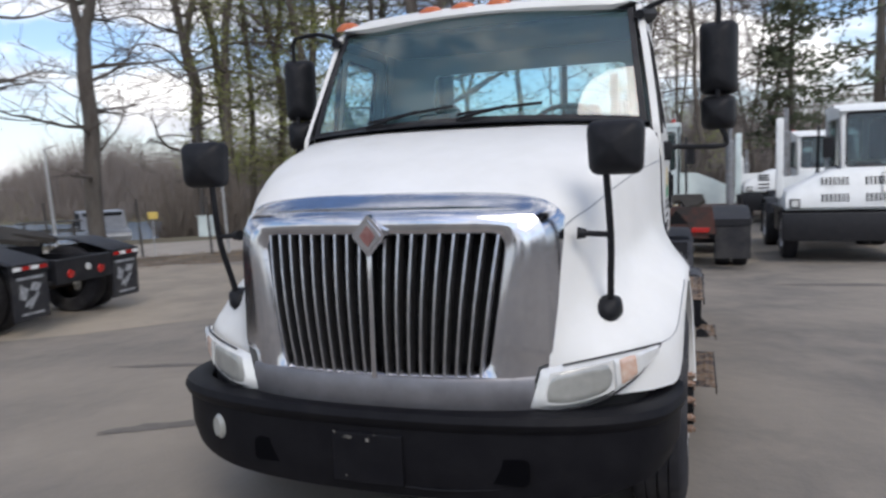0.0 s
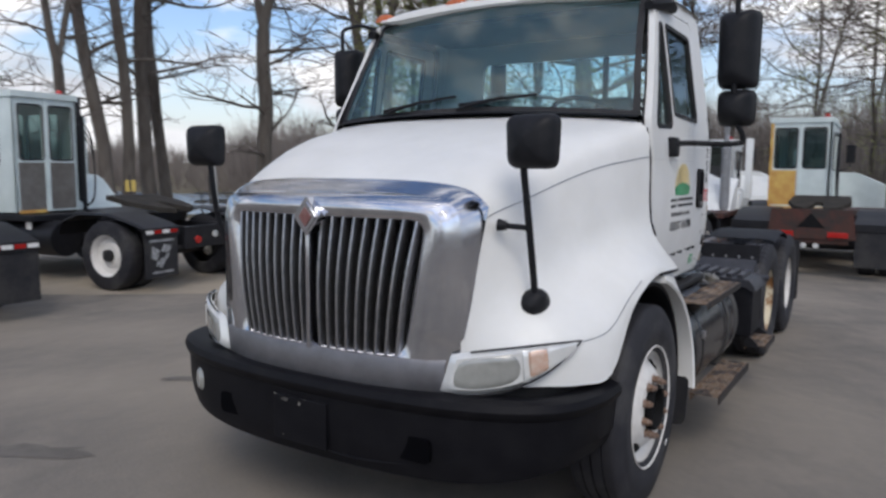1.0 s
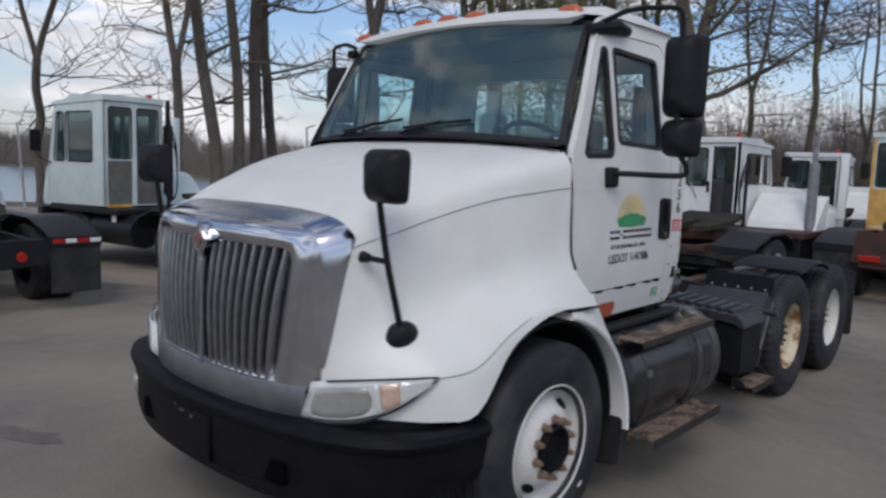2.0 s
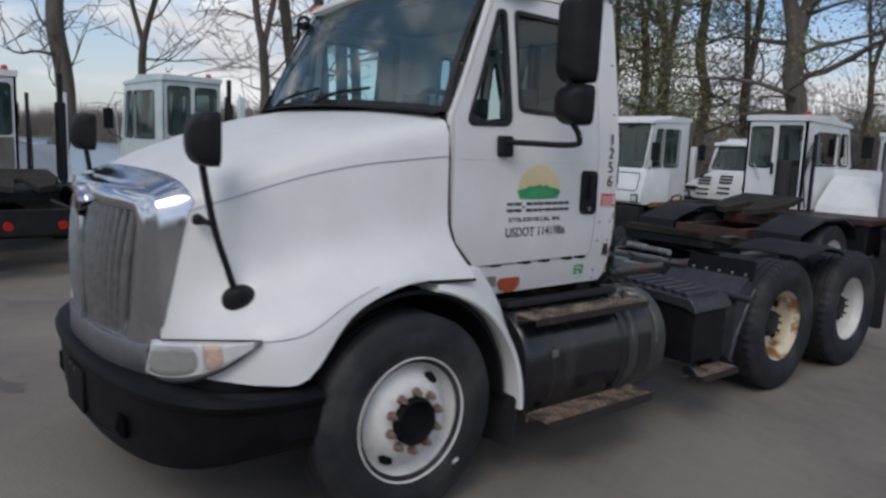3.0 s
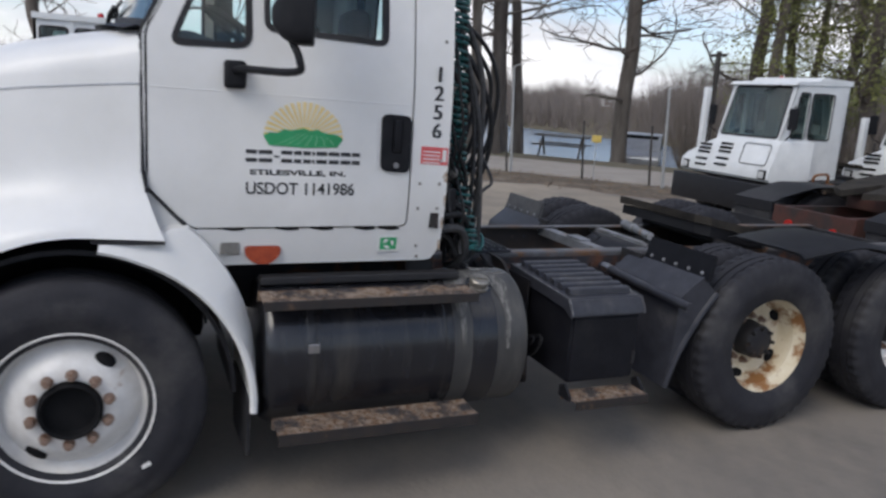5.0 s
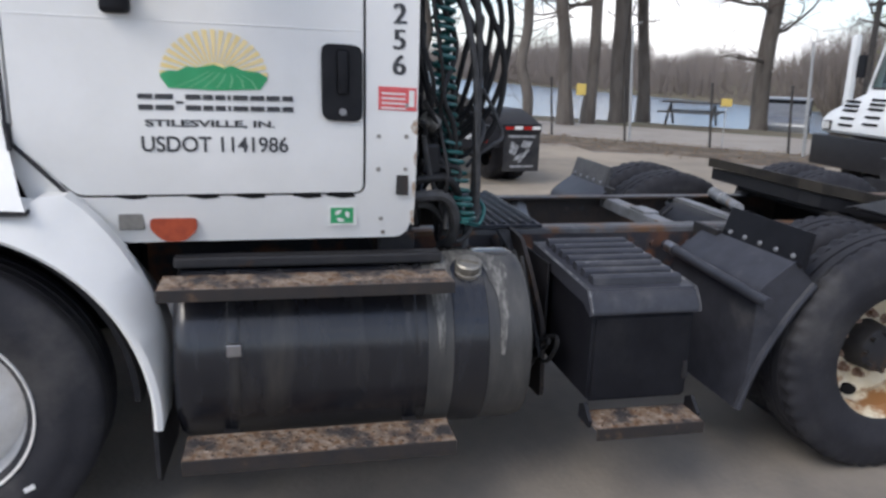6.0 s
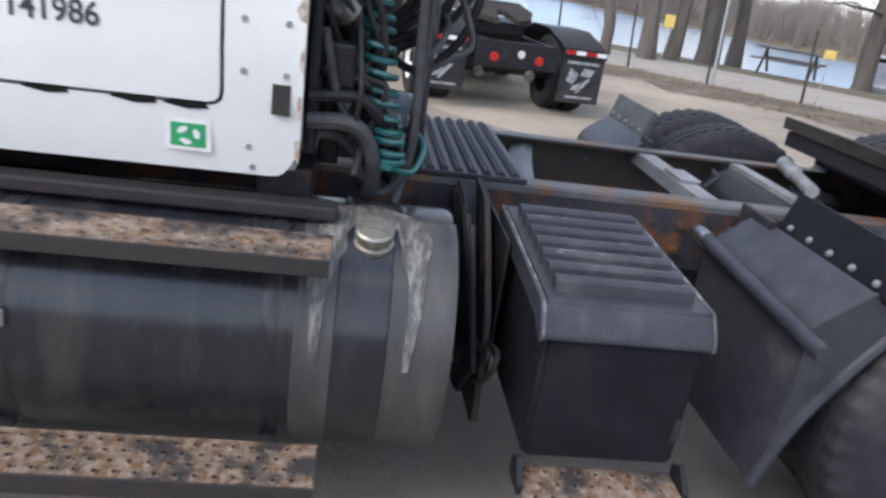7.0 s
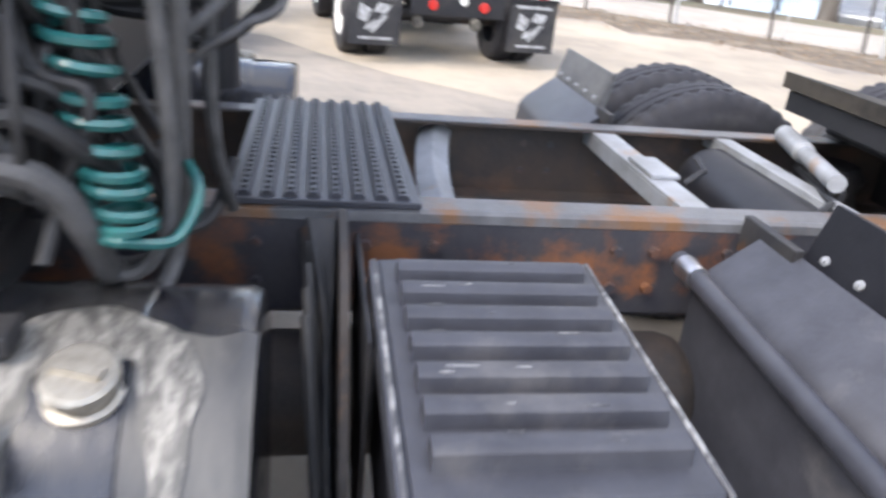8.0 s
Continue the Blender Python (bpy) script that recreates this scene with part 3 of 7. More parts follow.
grille = part("grille", surround(), CHROME, truck, "chrome grille surround with scuffed lower edge", True)
part("shoulder", loft(BM(), SHOULDER), CHROME, grille, "bright chrome edge rolled over the hood", True)
# flat near-black sheet stands in for the shaded depth behind the bars
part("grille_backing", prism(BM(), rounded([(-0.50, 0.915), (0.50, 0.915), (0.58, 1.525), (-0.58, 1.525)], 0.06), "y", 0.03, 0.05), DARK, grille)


def bar(u):
    """One upright grille bar, curved like the front."""
    pts = []
    for k in range(9):
        z = 0.90 + 0.64 * k / 8
        zz = (z - 0.915) / 0.605
        x = u * (0.475 + 0.085 * zz)
        y = front_y(x) + 0.005 + 0.018 * max(zz, 0) ** 3 - 0.018 * math.sin(math.pi * min(max(zz, 0), 1))
        pts.append(Vector((x, y, z)))
    rg = []
    for p in pts:
        rg.append([p + Vector(d) for d in ((-0.008, 0.05, 0), (-0.010, 0.012, 0), (-0.005, -0.004, 0), (0.005, -0.004, 0), (0.010, 0.012, 0), (0.008, 0.05, 0))])
    return part("grille_bar", loft(BM(), rg, True, True), CHROME_DULL, grille, "", True)


for k in range(19):
    bar(-0.955 + 1.91 * k / 18)
bandr = []
for z, o in ((0.745, 0.03), (0.755, -0.004), (0.775, -0.018), (0.895, -0.019), (0.91, -0.010), (0.912, 0.01)):
    bandr.append([(x, front_y(x) + o, z) for x in [-0.67 + 1.34 * k / 24 for k in range(25)]])
part("lower_band", loft(BM(), bandr), CHROME_FLAT, grille, "dull grey plated band below the bars", True)
part("grille_divider", box(BM(), (-0.012, -0.197, 0.90), (0.012, -0.13, 1.50), 0.006), CHROME, grille, "", True)


def emblem():
    bm = BM()
    for r, y0, y1 in ((0.078, -0.198, -0.130), (0.060, -0.205, -0.198)):
        d = [(0, 1.525 + 1.22 * r), (r, 1.525), (0, 1.525 - 1.22 * r), (-r, 1.525)]
        prism(bm, rounded(d, 0.012, 2), "y", y0, y1)
    return bm


badge = part("badge", emblem(), CHROME, grille, "chrome diamond badge", True)
part("badge_centre", prism(BM(), rounded([(0, 1.572), (0.036, 1.525), (0, 1.478), (-0.036, 1.525)], 0.006, 2), "y", -0.2095, -0.2045), material("badge_red_brown", (0.16, 0.06, 0.055), (0.22, 0.12, 0.11), 0.4, scale=40), badge)


# ---- headlights ----
def headlight(s):
    bot = spline([(.655, -.088, .780), (.77, -.045, .768), (.93, .045, .80), (1.06, .15, .88), (1.145, .262, .99)], 5)
    top = spline([(.70, -.068, .945), (.80, -.03, .966), (.92, .035, .985), (1.05, .14, 1.0), (1.15, .27, 1.004)], 5)
    n = len(bot)

    def patch(u0, u1, v0, v1, out, rim=0.0, rd=0.0):
        bm, rg = BM(), []
        for k in range(13):
            nrm_u = u0 + (u1 - u0) * k / 12
            nrm = Vector((0.55 + 0.3 * nrm_u, -0.75 + 0.35 * nrm_u, 0.12)).normalized()
            ring = []
            m = 8
            for j in range(m + 1):
                p, w = k / 6 - 1, 2 * j / m - 1
                p, w = p * math.sqrt(1 - 0.5 * rd * w * w), w * math.sqrt(1 - 0.5 * rd * p * p)
                v = v0 + (v1 - v0) * (w + 1) / 2
                i = (u0 + (u1 - u0) * (p + 1) / 2) * (n - 1)
                a = min(int(i), n - 2)
                b, t = bot[a].lerp(bot[a + 1], i - a), top[a].lerp(top[a + 1], i - a)
                e = min(j, m - j, k, 12 - k)
                o = out - (rim if e == 0 else 0)
                q = b.lerp(t, v) + nrm * o
                ring.append((s * q.x, q.y, q.z))
            rg.append(ring)
        return loft(bm, rg)

    lamp = part("headlight", patch(0, 1, 0, 1, 0.022, 0.03), LAMP_CLEAR, truck, "hazy clear headlight with an amber turn lamp", True)
    part("lamp_seam", tube(BM(), [(s * (p.x + 0.004), p.y - 0.006, p.z) for p in bot[6:]] + [(s * (p.x + 0.004), p.y - 0.006, p.z) for p in reversed(top[4:])], 0.0045, 6), RUBBER, lamp, "", True)
    part("lamp_lens", patch(0.09, 0.56, 0.13, 0.87, 0.030, 0.010, 0.55), LAMP_HAZE, lamp, "", True)
    part("lamp_divider", patch(0.565, 0.60, 0.10, 0.90, 0.032, 0.008), LAMP_CLEAR, lamp, "", True)
    part("turn_lens", patch(0.605, 0.73, 0.14, 0.86, 0.030, 0.008, 0.3), LAMP_AMBER, lamp, "", True)
    part("corner_lens", patch(0.725, 0.93, 0.12, 0.88, 0.029, 0.008), LAMP_CLEAR, lamp, "", True)


mirrored(headlight)

# ---- bumper ----
PLAN = spline([(-1.245, .52), (-1.235, .30), (-1.13, .06), (-.85, -.105), (-.45, -.190), (0, -.213), (.45, -.190), (.85, -.105), (1.115, .06), (1.215, .30), (1.225, .52)], 5)


def bumper_mesh():
    rg = []
    for i, p in enumerate(PLAN):
        a, b = PLAN[max(i - 1, 0)], PLAN[min(i + 1, len(PLAN) - 1)]
        d = (b - a).normalized()
        nr = Vector((d.y, -d.x))
        edge = abs(p.x) / 1.245
        zb = 0.365 + 0.12 * edge ** 5
        prof = [(-0.10, 0.765), (-0.02, 0.775), (0.022, 0.765), (0.034, 0.735), (0.024, 0.705), (0.008, 0.69), (0.004, 0.55), (-0.004, zb + 0.07), (-0.02, zb + 0.015), (-0.05, zb), (-0.12, zb + 0.01)]
        rg.append([(p.x + nr.x * o, p.y + nr.y * o, z) for o, z in prof])
    return loft(BM(), rg, False)


bumper = part("front_bumper", bumper_mesh(), BUMPER, truck, "black moulded plastic bumper, scuffed", True)
# added near-black block as the deep shade between grille and bumper
part("bumper_gap_fill", prism(BM(), [(p.x * 0.93, p.y + 0.10) for p in PLAN[4:-4]], "z", 0.70, 0.80), DARK, truck)
part("plate_bracket", box(BM(), (-0.20, -0.231, 0.43), (0.13, -0.213, 0.66), 0.008), BUMPER, bumper, "empty black plate bracket")
for bx, bz, w, h in ((-0.15, 0.635, 0.05, 0.012), (-0.04, 0.628, 0.02, 0.014), (-0.19, 0.655, 0.010, 0.007), (0.00, 0.655, 0.008, 0.006), (-0.14, 0.46, 0.008, 0.006)):
    part("paint_chip", prism(BM(), [(bx, bz), (bx + w * .4, bz + h), (bx + w, bz + h * .5), (bx + w * .8, bz - h * .4), (bx + w * .3, bz - h * .2)], "y", -0.2335, -0.2305), ALU, bumper)
# slots are solid prisms; near-black colour stands in for their inner shade
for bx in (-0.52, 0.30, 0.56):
    part("bumper_slot", prism(BM(), rounded([(bx - 0.10, 0.47), (bx + 0.10, 0.47), (bx + 0.10, 0.58), (bx - 0.10, 0.58)], 0.03), "y", -0.196 + 0.05 * bx * bx, -0.135), SLOT_SHADE, bumper)
part("fog_lamp", revolve(BM(), [(0.0, -0.02), (0.045, -0.018), (0.06, -0.004), (0.064, 0.03)], 20, axis="y"), LAMP_HAZE, bumper, "hazy oval fog lamp", True, pose(-0.86, -0.104, 0.585, 0, 0, -27) @ Matrix.Diagonal((0.75, 1, 1.05, 1)))
part("bumper_crease", tube(BM(), spline([(0.05, -0.209, 0.43), (0.30, -0.202, 0.425), (0.55, -0.168, 0.445), (0.74, -0.133, 0.49), (0.80, -0.117, 0.53)], 5), 0.006, 6), BUMPER, bumper, "", True)

# ---- cab ----


def side_x(z):
    if z > 1.85:
        return 1.12 - 0.13 * ((z - 1.85) / 0.95) ** 1.25
    return 1.12 - 0.06 * max(0.0, (1.42 - z) / 0.37) ** 1.5


DOOR = [(1.335, 1.405), (1.335, 2.03), (1.385, 2.13), (1.66, 2.66), (1.72, 2.70), (2.41, 2.71), (2.468, 2.65), (2.475, 1.235), (1.505, 1.228)]
SHELL = [(1.318, 1.385), (1.318, 2.035), (1.36, 2.09), (1.675, 2.755), (1.76, 2.80), (2.60, 2.82), (2.67, 2.76), (2.67, 1.13), (2.63, 1.055), (1.63, 1.05), (1.49, 1.205)]
VENT = rounded([(1.415, 1.985), (1.745, 1.995), (1.742, 2.615), (1.68, 2.615)], 0.06)
PANE = rounded([(1.80, 2.075), (2.345, 2.055), (2.345, 2.61), (1.80, 2.625)], 0.045)


def grow(poly, d):
    c = Vector((sum(p[0] for p in poly) / len(poly), sum(p[1] for p in poly) / len(poly)))
    out = []
    for i, p in enumerate(poly):
        a, b = Vector(poly[i - 1]), Vector(poly[(i + 1) % len(poly)])
        t = (b - a).normalized()
        nr = Vector((t.y, -t.x))
        if nr.dot(Vector(p) - c) < 0:
            nr = -nr
        out.append(Vector(p) + nr * d)
    return out


def dense(poly, step=0.09):
    out = []
    for i, p in enumerate(poly):
        a, b = Vector(p), Vector(poly[(i + 1) % len(poly)])
        k = max(1, int((b - a).length / step))
        out += [a.lerp(b, j / k) for j in range(k)]
    return out


def bowed(outer, holes, s, off, depth):
    """A pressed panel with openings that follows the cab's bowed side."""
    bm = holed(BM(), outer, holes, lambda y, z: (s, y, z), (-s * depth, 0, 0))
    for k in range(1, 22):
        bmesh.ops.bisect_plane(bm, geom=bm.verts[:] + bm.edges[:] + bm.faces[:], plane_co=(0, 0, 1.05 + 0.08 * k), plane_no=(0, 0, 1))
    for v in bm.verts:
        v.co.x += s * (side_x(v.co.z) + off - 1)
    return bm


def cab_side(s):
    shell = part("cab_side", bowed(dense(rounded(SHELL, 0.03, 3)), [dense(grow(rounded(DOOR, 0.03, 3), 0.010))], s, 0.0, 0.035), WHITE, truck, "white cab side with rear pillar", True)
    door = part("door", bowed(dense(rounded(DOOR, 0.03, 3)), [VENT, PANE], s, 0.002, 0.03), WHITE, truck, "white cab door with decals", True)
    part("door_gap", holed(BM(), grow(rounded(DOOR, 0.03, 3), 0.03), [grow(rounded(DOOR, 0.03, 3), -0.03)], lambda y, z: (s * (side_x(z) - 0.037), y, z), (-s * 0.004, 0, 0)), RUBBER, shell)
    for nm, hole in (("vent_window", VENT), ("door_window", PANE)):
        part(nm + "_seal", holed(BM(), grow(hole, 0.004), [grow(hole, -0.022)], lambda y, z: (s * (side_x(z) + 0.006), y, z), (-s * 0.03, 0, 0)), RUBBER, door)
        gl = part(nm, holed(BM(), grow(hole, -0.010), [], lambda y, z: (s * (side_x(z) - 0.012), y, z), None), GLASS_SIDE, door, "side window glass")
        gl.visible_shadow = False
    part("door_inner", holed(BM(), dense(rounded([(1.37, 1.30), (1.37, 1.98), (2.44, 2.03), (2.44, 1.27)], 0.02)), [], lambda y, z: (s * (side_x(z) - 0.06), y, z), (-s * 0.03, 0, 0)), CAB_TRIM, door)
    # crease of the pressed panel below the window line
    part("panel_crease", tube(BM(), [(s * 1.1205, 1.345 + 1.12 * k / 8, 1.815 - 0.015 * k / 8) for k in range(9)], 0.0035, 6), WHITE, door, "", True)
    # handle: a dark cup with its flap
    h = part("door_handle", holed(BM(), rounded([(2.328, 1.497), (2.47, 1.49), (2.468, 1.752), (2.326, 1.757)], 0.035), [], lambda y, z: (s * 1.136, y, z), (-s * 0.014, 0, 0)), PLASTIC, door, "black door handle cup")
    part("handle_pull", box(BM(), (min(s * 1.136, s * 1.152), 2.380, 1.585), (max(s * 1.136, s * 1.152), 2.418, 1.735), 0.012), PLASTIC, h, "", True)
    cb = BM()
    cyl(cb, (s * 1.135, 2.40, 1.525), (s * 1.142, 2.40, 1.525), 0.013, 12)
    part("key_lock", cb, CHROME_DULL, h)
    # rocker details
    for y0 in (1.62, 1.86, 2.02, 2.22, 2.34):
        part("sill_chip", prism(BM(), [(y0, 1.222), (y0 + 0.02, 1.232), (y0 + 0.10, 1.23), (y0 + 0.11, 1.217), (y0 + 0.06, 1.212)], "x", min(s * 1.087, s * 1.0978), max(s * 1.087, s * 1.0978)), DARK, shell)
    part("side_reflector", box(BM(), (min(s * 1.06, s * 1.084), 1.625, 1.100), (max(s * 1.06, s * 1.084), 1.71, 1.172), 0.006), STICKER_GREY, shell)
    part("side_marker", prism(BM(), rounded([(1.728, 1.142), (1.730, 1.098), (1.775, 1.058), (1.845, 1.058), (1.888, 1.098), (1.890, 1.142)], 0.022, 4), "x", min(s * 1.03, s * 1.088), max(s * 1.03, s * 1.088)), MARKER, shell, "red-orange side turn lamp", True)
    for y, z in ((2.53, 1.44), (2.63, 1.44), (2.53, 1.32), (2.63, 1.32), (2.545, 1.13), (2.555, 1.075), (2.63, 1.55), (2.63, 2.1), (2.63, 2.4)):
        rb = BM()
        cyl(rb, (s * (side_x(z) - 0.01), y, z), (s * (side_x(z) + 0.0025), y, z), 0.0085, 8)
        part("rivet", rb, SCREW, shell)
    gr = random.Random(8)
    for k in range(4):
        z0 = 1.10 + 0.115 * k
        w = 0.010 + 0.014 * gr.random()
        h = 0.05 + 0.05 * gr.random()
        blot = [(2.669, z0), (2.669 - w * 0.7, z0 + h * 0.15), (2.669 - w, z0 + h * 0.5), (2.669 - w * 0.6, z0 + h * 0.85), (2.669, z0 + h)]
        xs = side_x(z0 + h / 2)
        part("edge_rust", prism(BM(), blot, "x", min(s * (xs - 0.006), s * (xs + 0.0022)), max(s * (xs - 0.006), s * (xs + 0.0022))), EDGE_RUST, shell)
    return shell, door


(shell_l, door_l), _ = mirrored(cab_side)


def sheet(name, rows, mat, parent, label="", d=None):
    return part(name, loft(BM(), rows), mat, parent, label, True)


def wind(u, v, o=0.0):
    """A place on the windshield: u from -1 to 1 across, v from 0 at the base to 1."""
    b = Vector((u * (1.045 - 0.0 * v), 1.34 - 0.145 * (1 - u * u), 2.045 + 0.045 * (1 - u * u)))
    t = Vector((u * 0.945, 1.70 - 0.10 * (1 - u * u), 2.765 + 0.04 * (1 - u * u)))
    p = b.lerp(t, v) + Vector((0, -0.035 * math.sin(math.pi * v), 0))
    return p + Vector((0, -o, o * 0.5))


us = [-1 + 2 * k / 20 for k in range(21)]
ws = part("windshield", loft(BM(), [[wind(u * 0.965, 0.03 + 0.94 * v / 8) for u in us] for v in range(9)]), GLASS, truck, "curved windshield reflecting trees and sky", True)
ws.visible_shadow = False


def frit():
    bm = BM()
    for u0, u1, v0, v1 in ((-1, 1, 0, 0.04), (-1, 1, 0.97, 1), (-1, -0.962, 0, 1), (0.962, 1, 0, 1)):
        loft(bm, [[wind(u0 + (u1 - u0) * i / 12, v0 + (v1 - v0) * j / 6, 0.004) for i in range(13)] for j in range(7)])
    return bm


part("windshield_seal", frit(), RUBBER, ws)
part("cowl", loft(BM(), [[(u * 1.05, 1.30 - 0.145 * (1 - u * u) + dy, 2.05 + 0.04 * (1 - u * u) + dz) for u in us] for dy, dz in ((-0.05, -0.015), (0.0, 0.0), (0.05, 0.0), (0.08, -0.03))]), PLASTIC, truck, "", True)
for x0, x1 in ((-0.62, -0.05), (-0.02, 0.48)):
    wb = BM()
    pts = [wind((x0 + (x1 - x0) * k / 8) / 1.05, 0.05 + 0.075 * k / 8, 0.022) for k in range(9)]
    tube(wb, pts, 0.009, 6)
    tube(wb, [wind(x0 / 1.05, 0.0, 0.03), wind((x0 + 0.3 * (x1 - x0)) / 1.05, 0.05, 0.035), wind((x0 + 0.6 * (x1 - x0)) / 1.05, 0.095, 0.03)], 0.011, 6)
    part("wiper", wb, PLASTIC, ws)
# roof with its visor edge
rf = []
for y, zo, wx in ((1.60, -0.045, 0.90), (1.565, -0.02, 0.905), (1.575, 0.015, 0.915), (1.68, 0.055, 0.955), (1.9, 0.085, 0.985), (2.3, 0.09, 0.995), (2.6, 0.075, 0.99), (2.67, 0.04, 0.985), (2.675, -0.03, 0.985)):
    row = []
    for u in us:
        bow = (1 - u * u)
        fy = 0.06 * u * u if y < 1.8 else 0.0
        dz = zo * (1 if abs(u) < 0.9 else 0.72 if abs(u) < 0.99 else 0.15)
        row.append((u * wx * 1.02, y + fy, 2.79 + 0.035 * bow + dz))
    rf.append(row)
roof = part("roof", loft(BM(), rf), WHITE, truck, "white cab roof", True)
part("headliner", box(BM(), (-0.93, 1.74, 2.72), (0.93, 2.62, 2.76), 0.02), CAB_TRIM, truck)
for mx in (-0.93, -0.32, -0.10, 0.13, 0.80):
    lb = BM()
    revolve(lb, [(0.0, 0.045), (0.03, 0.042), (0.058, 0.02), (0.068, 0.0)], 16, axis="z")
    part("marker_lamp", lb, AMBER, roof, "orange roof marker lamp", True, pose(mx, 1.655 + 0.05 * mx * mx, 2.855 - 0.05 * mx * mx, 22, 0, 0) @ Matrix.Diagonal((1.35, 0.8, 1.0, 1)))
# rear wall with its window
RW = [(-1.07, 1.06), (1.07, 1.06), (1.10, 1.9), (0.98, 2.80), (-0.98, 2.80), (-1.10, 1.9)]
RWIN = rounded([(-0.66, 2.07), (0.86, 2.07), (0.82, 2.58), (-0.64, 2.58)], 0.06)
part("cab_rear_wall", holed(BM(), dense(rounded(RW, 0.08)), [RWIN], lambda x, z: (x, 2.655, z), (0, -0.03, 0)), WHITE, truck, "white cab rear wall with window", True)
rg_ = part("rear_window", holed(BM(), grow(RWIN, 0.005), [], lambda x, z: (x, 2.645, z), None), GLASS_SIDE, truck, "rear window glass")
rg_.visible_shadow = False
part("rear_window_bar", box(BM(), (0.36, 2.60, 2.08), (0.40, 2.64, 2.58), 0.01), DARK, truck)
part("cab_floor", box(BM(), (-1.05, 1.35, 1.10), (1.05, 2.62, 1.16), 0.02), DARK, truck)
part("firewall", box(BM(), (-1.05, 1.30, 1.12), (1.05, 1.36, 2.02), 0.01), DARK, truck)
dash = part("dashboard", prism(BM(), rounded([(1.34, 1.75), (1.34, 2.02), (1.50, 2.05), (1.72, 1.98), (1.76, 1.82), (1.62, 1.72)], 0.03), "x", -1.05, 1.05), CAB_TRIM, truck, "dark grey dashboard", True)


def seat(s):
    bm = BM()
    box(bm, (s * 0.55 - 0.26, 1.85, 1.40), (s * 0.55 + 0.26, 2.38, 1.56), 0.06, 3)
    box(bm, (s * 0.55 - 0.25, 2.26, 1.50), (s * 0.55 + 0.25, 2.44, 2.06), 0.07, 3)
    box(bm, (s * 0.55 - 0.13, 2.28, 2.04), (s * 0.55 + 0.13, 2.40, 2.25), 0.05, 3)
    box(bm, (s * 0.55 - 0.2, 1.9, 1.16), (s * 0.55 + 0.2, 2.3, 1.41), 0.02)
    return part("seat", bm, SEAT, truck, "dark high-backed cab seat", True)


mirrored(seat)
sw = BM()
wheel_m = pose(0.55, 1.80, 2.06, -35, 0, 0)
ring_pts = [wheel_m @ Vector((0.225 * math.cos(2 * math.pi * k / 28), 0.225 * math.sin(2 * math.pi * k / 28), 0)) for k in range(29)]
tube(sw, ring_pts, 0.017, 8, False)
for a in (90, 210, 330):
    tube(sw, [wheel_m @ Vector((0, 0, -0.02)), wheel_m @ Vector((0.225 * math.cos(radians(a)), 0.225 * math.sin(radians(a)), 0))], 0.013, 6)
tube(sw, [wheel_m @ Vector((0, 0, 0)), wheel_m @ Vector((0, 0, -0.22))], 0.04, 10)
part("steering_wheel", sw, DARK, truck, "", True)


# ---- mirrors ----
def hood_mirror(s):
    base = Vector((s * 0.948, 0.245, 1.168))
    bm = BM()
    revolve(bm, [(0.0, 0.052), (0.022, 0.050), (0.040, 0.034), (0.062, 0.012), (0.070, 0.0), (0.071, -0.03)], 20, axis="z")
    for v in bm.verts:
        v.co.y *= 1.08
        v.co.x *= 0.86
    mm = part("hood_mirror", bm, PLASTIC, truck, "black convex hood mirror on a bent stalk", True, Matrix.Translation(base) @ pose(0, 0, 0, 20, s * 42, 0))
    inv = mm.matrix_basis.inverted()
    sb = BM()
    top = Vector((s * 0.950, 0.075, 1.80))
    mid = Vector((s * 0.962, 0.125, 1.50))
    tube(sb, [inv @ p for p in spline([base + Vector((0, -0.02, 0.03)), base + Vector((s * 0.005, -0.05, 0.12)), mid, top, top + Vector((0, 0.0, 0.10))], 6)], 0.0155, 8)
    part("stalk", sb, PLASTIC, mm, "", True)
    kb = BM()
    kn = Vector((s * 0.825, 0.105, 1.508))
    tube(kb, [inv @ mid, inv @ (mid.lerp(kn, 0.8))], 0.013, 8)
    tube(kb, [inv @ mid.lerp(kn, 0.72), inv @ kn], [0.02, 0.028], 10)
    part("brace", kb, PLASTIC, mm, "", True)
    hb = BM()
    out = rounded([(-0.115, -0.125), (0.115, -0.125), (0.125, 0.115), (-0.125, 0.115)], 0.05, 5)
    lays = [(math.sin(radians(a)), -0.015 - 0.085 * math.cos(radians(a))) for a in (6, 20, 35, 50, 65, 78, 90)] + [(1.0, 0.02), (0.93, 0.024)]
    loft(hb, [[(p[0] * k, y, p[1] * k) for p in out] for k, y in lays], True, True)
    hm = part("mirror_head", hb, PLASTIC, mm, "", True, inv @ pose(s * 0.990, 0.095, 1.872, 0, 0, -s * 6) @ Matrix.Diagonal((0.93, 1, 0.95, 1)))
    return mm


mirrored(hood_mirror)


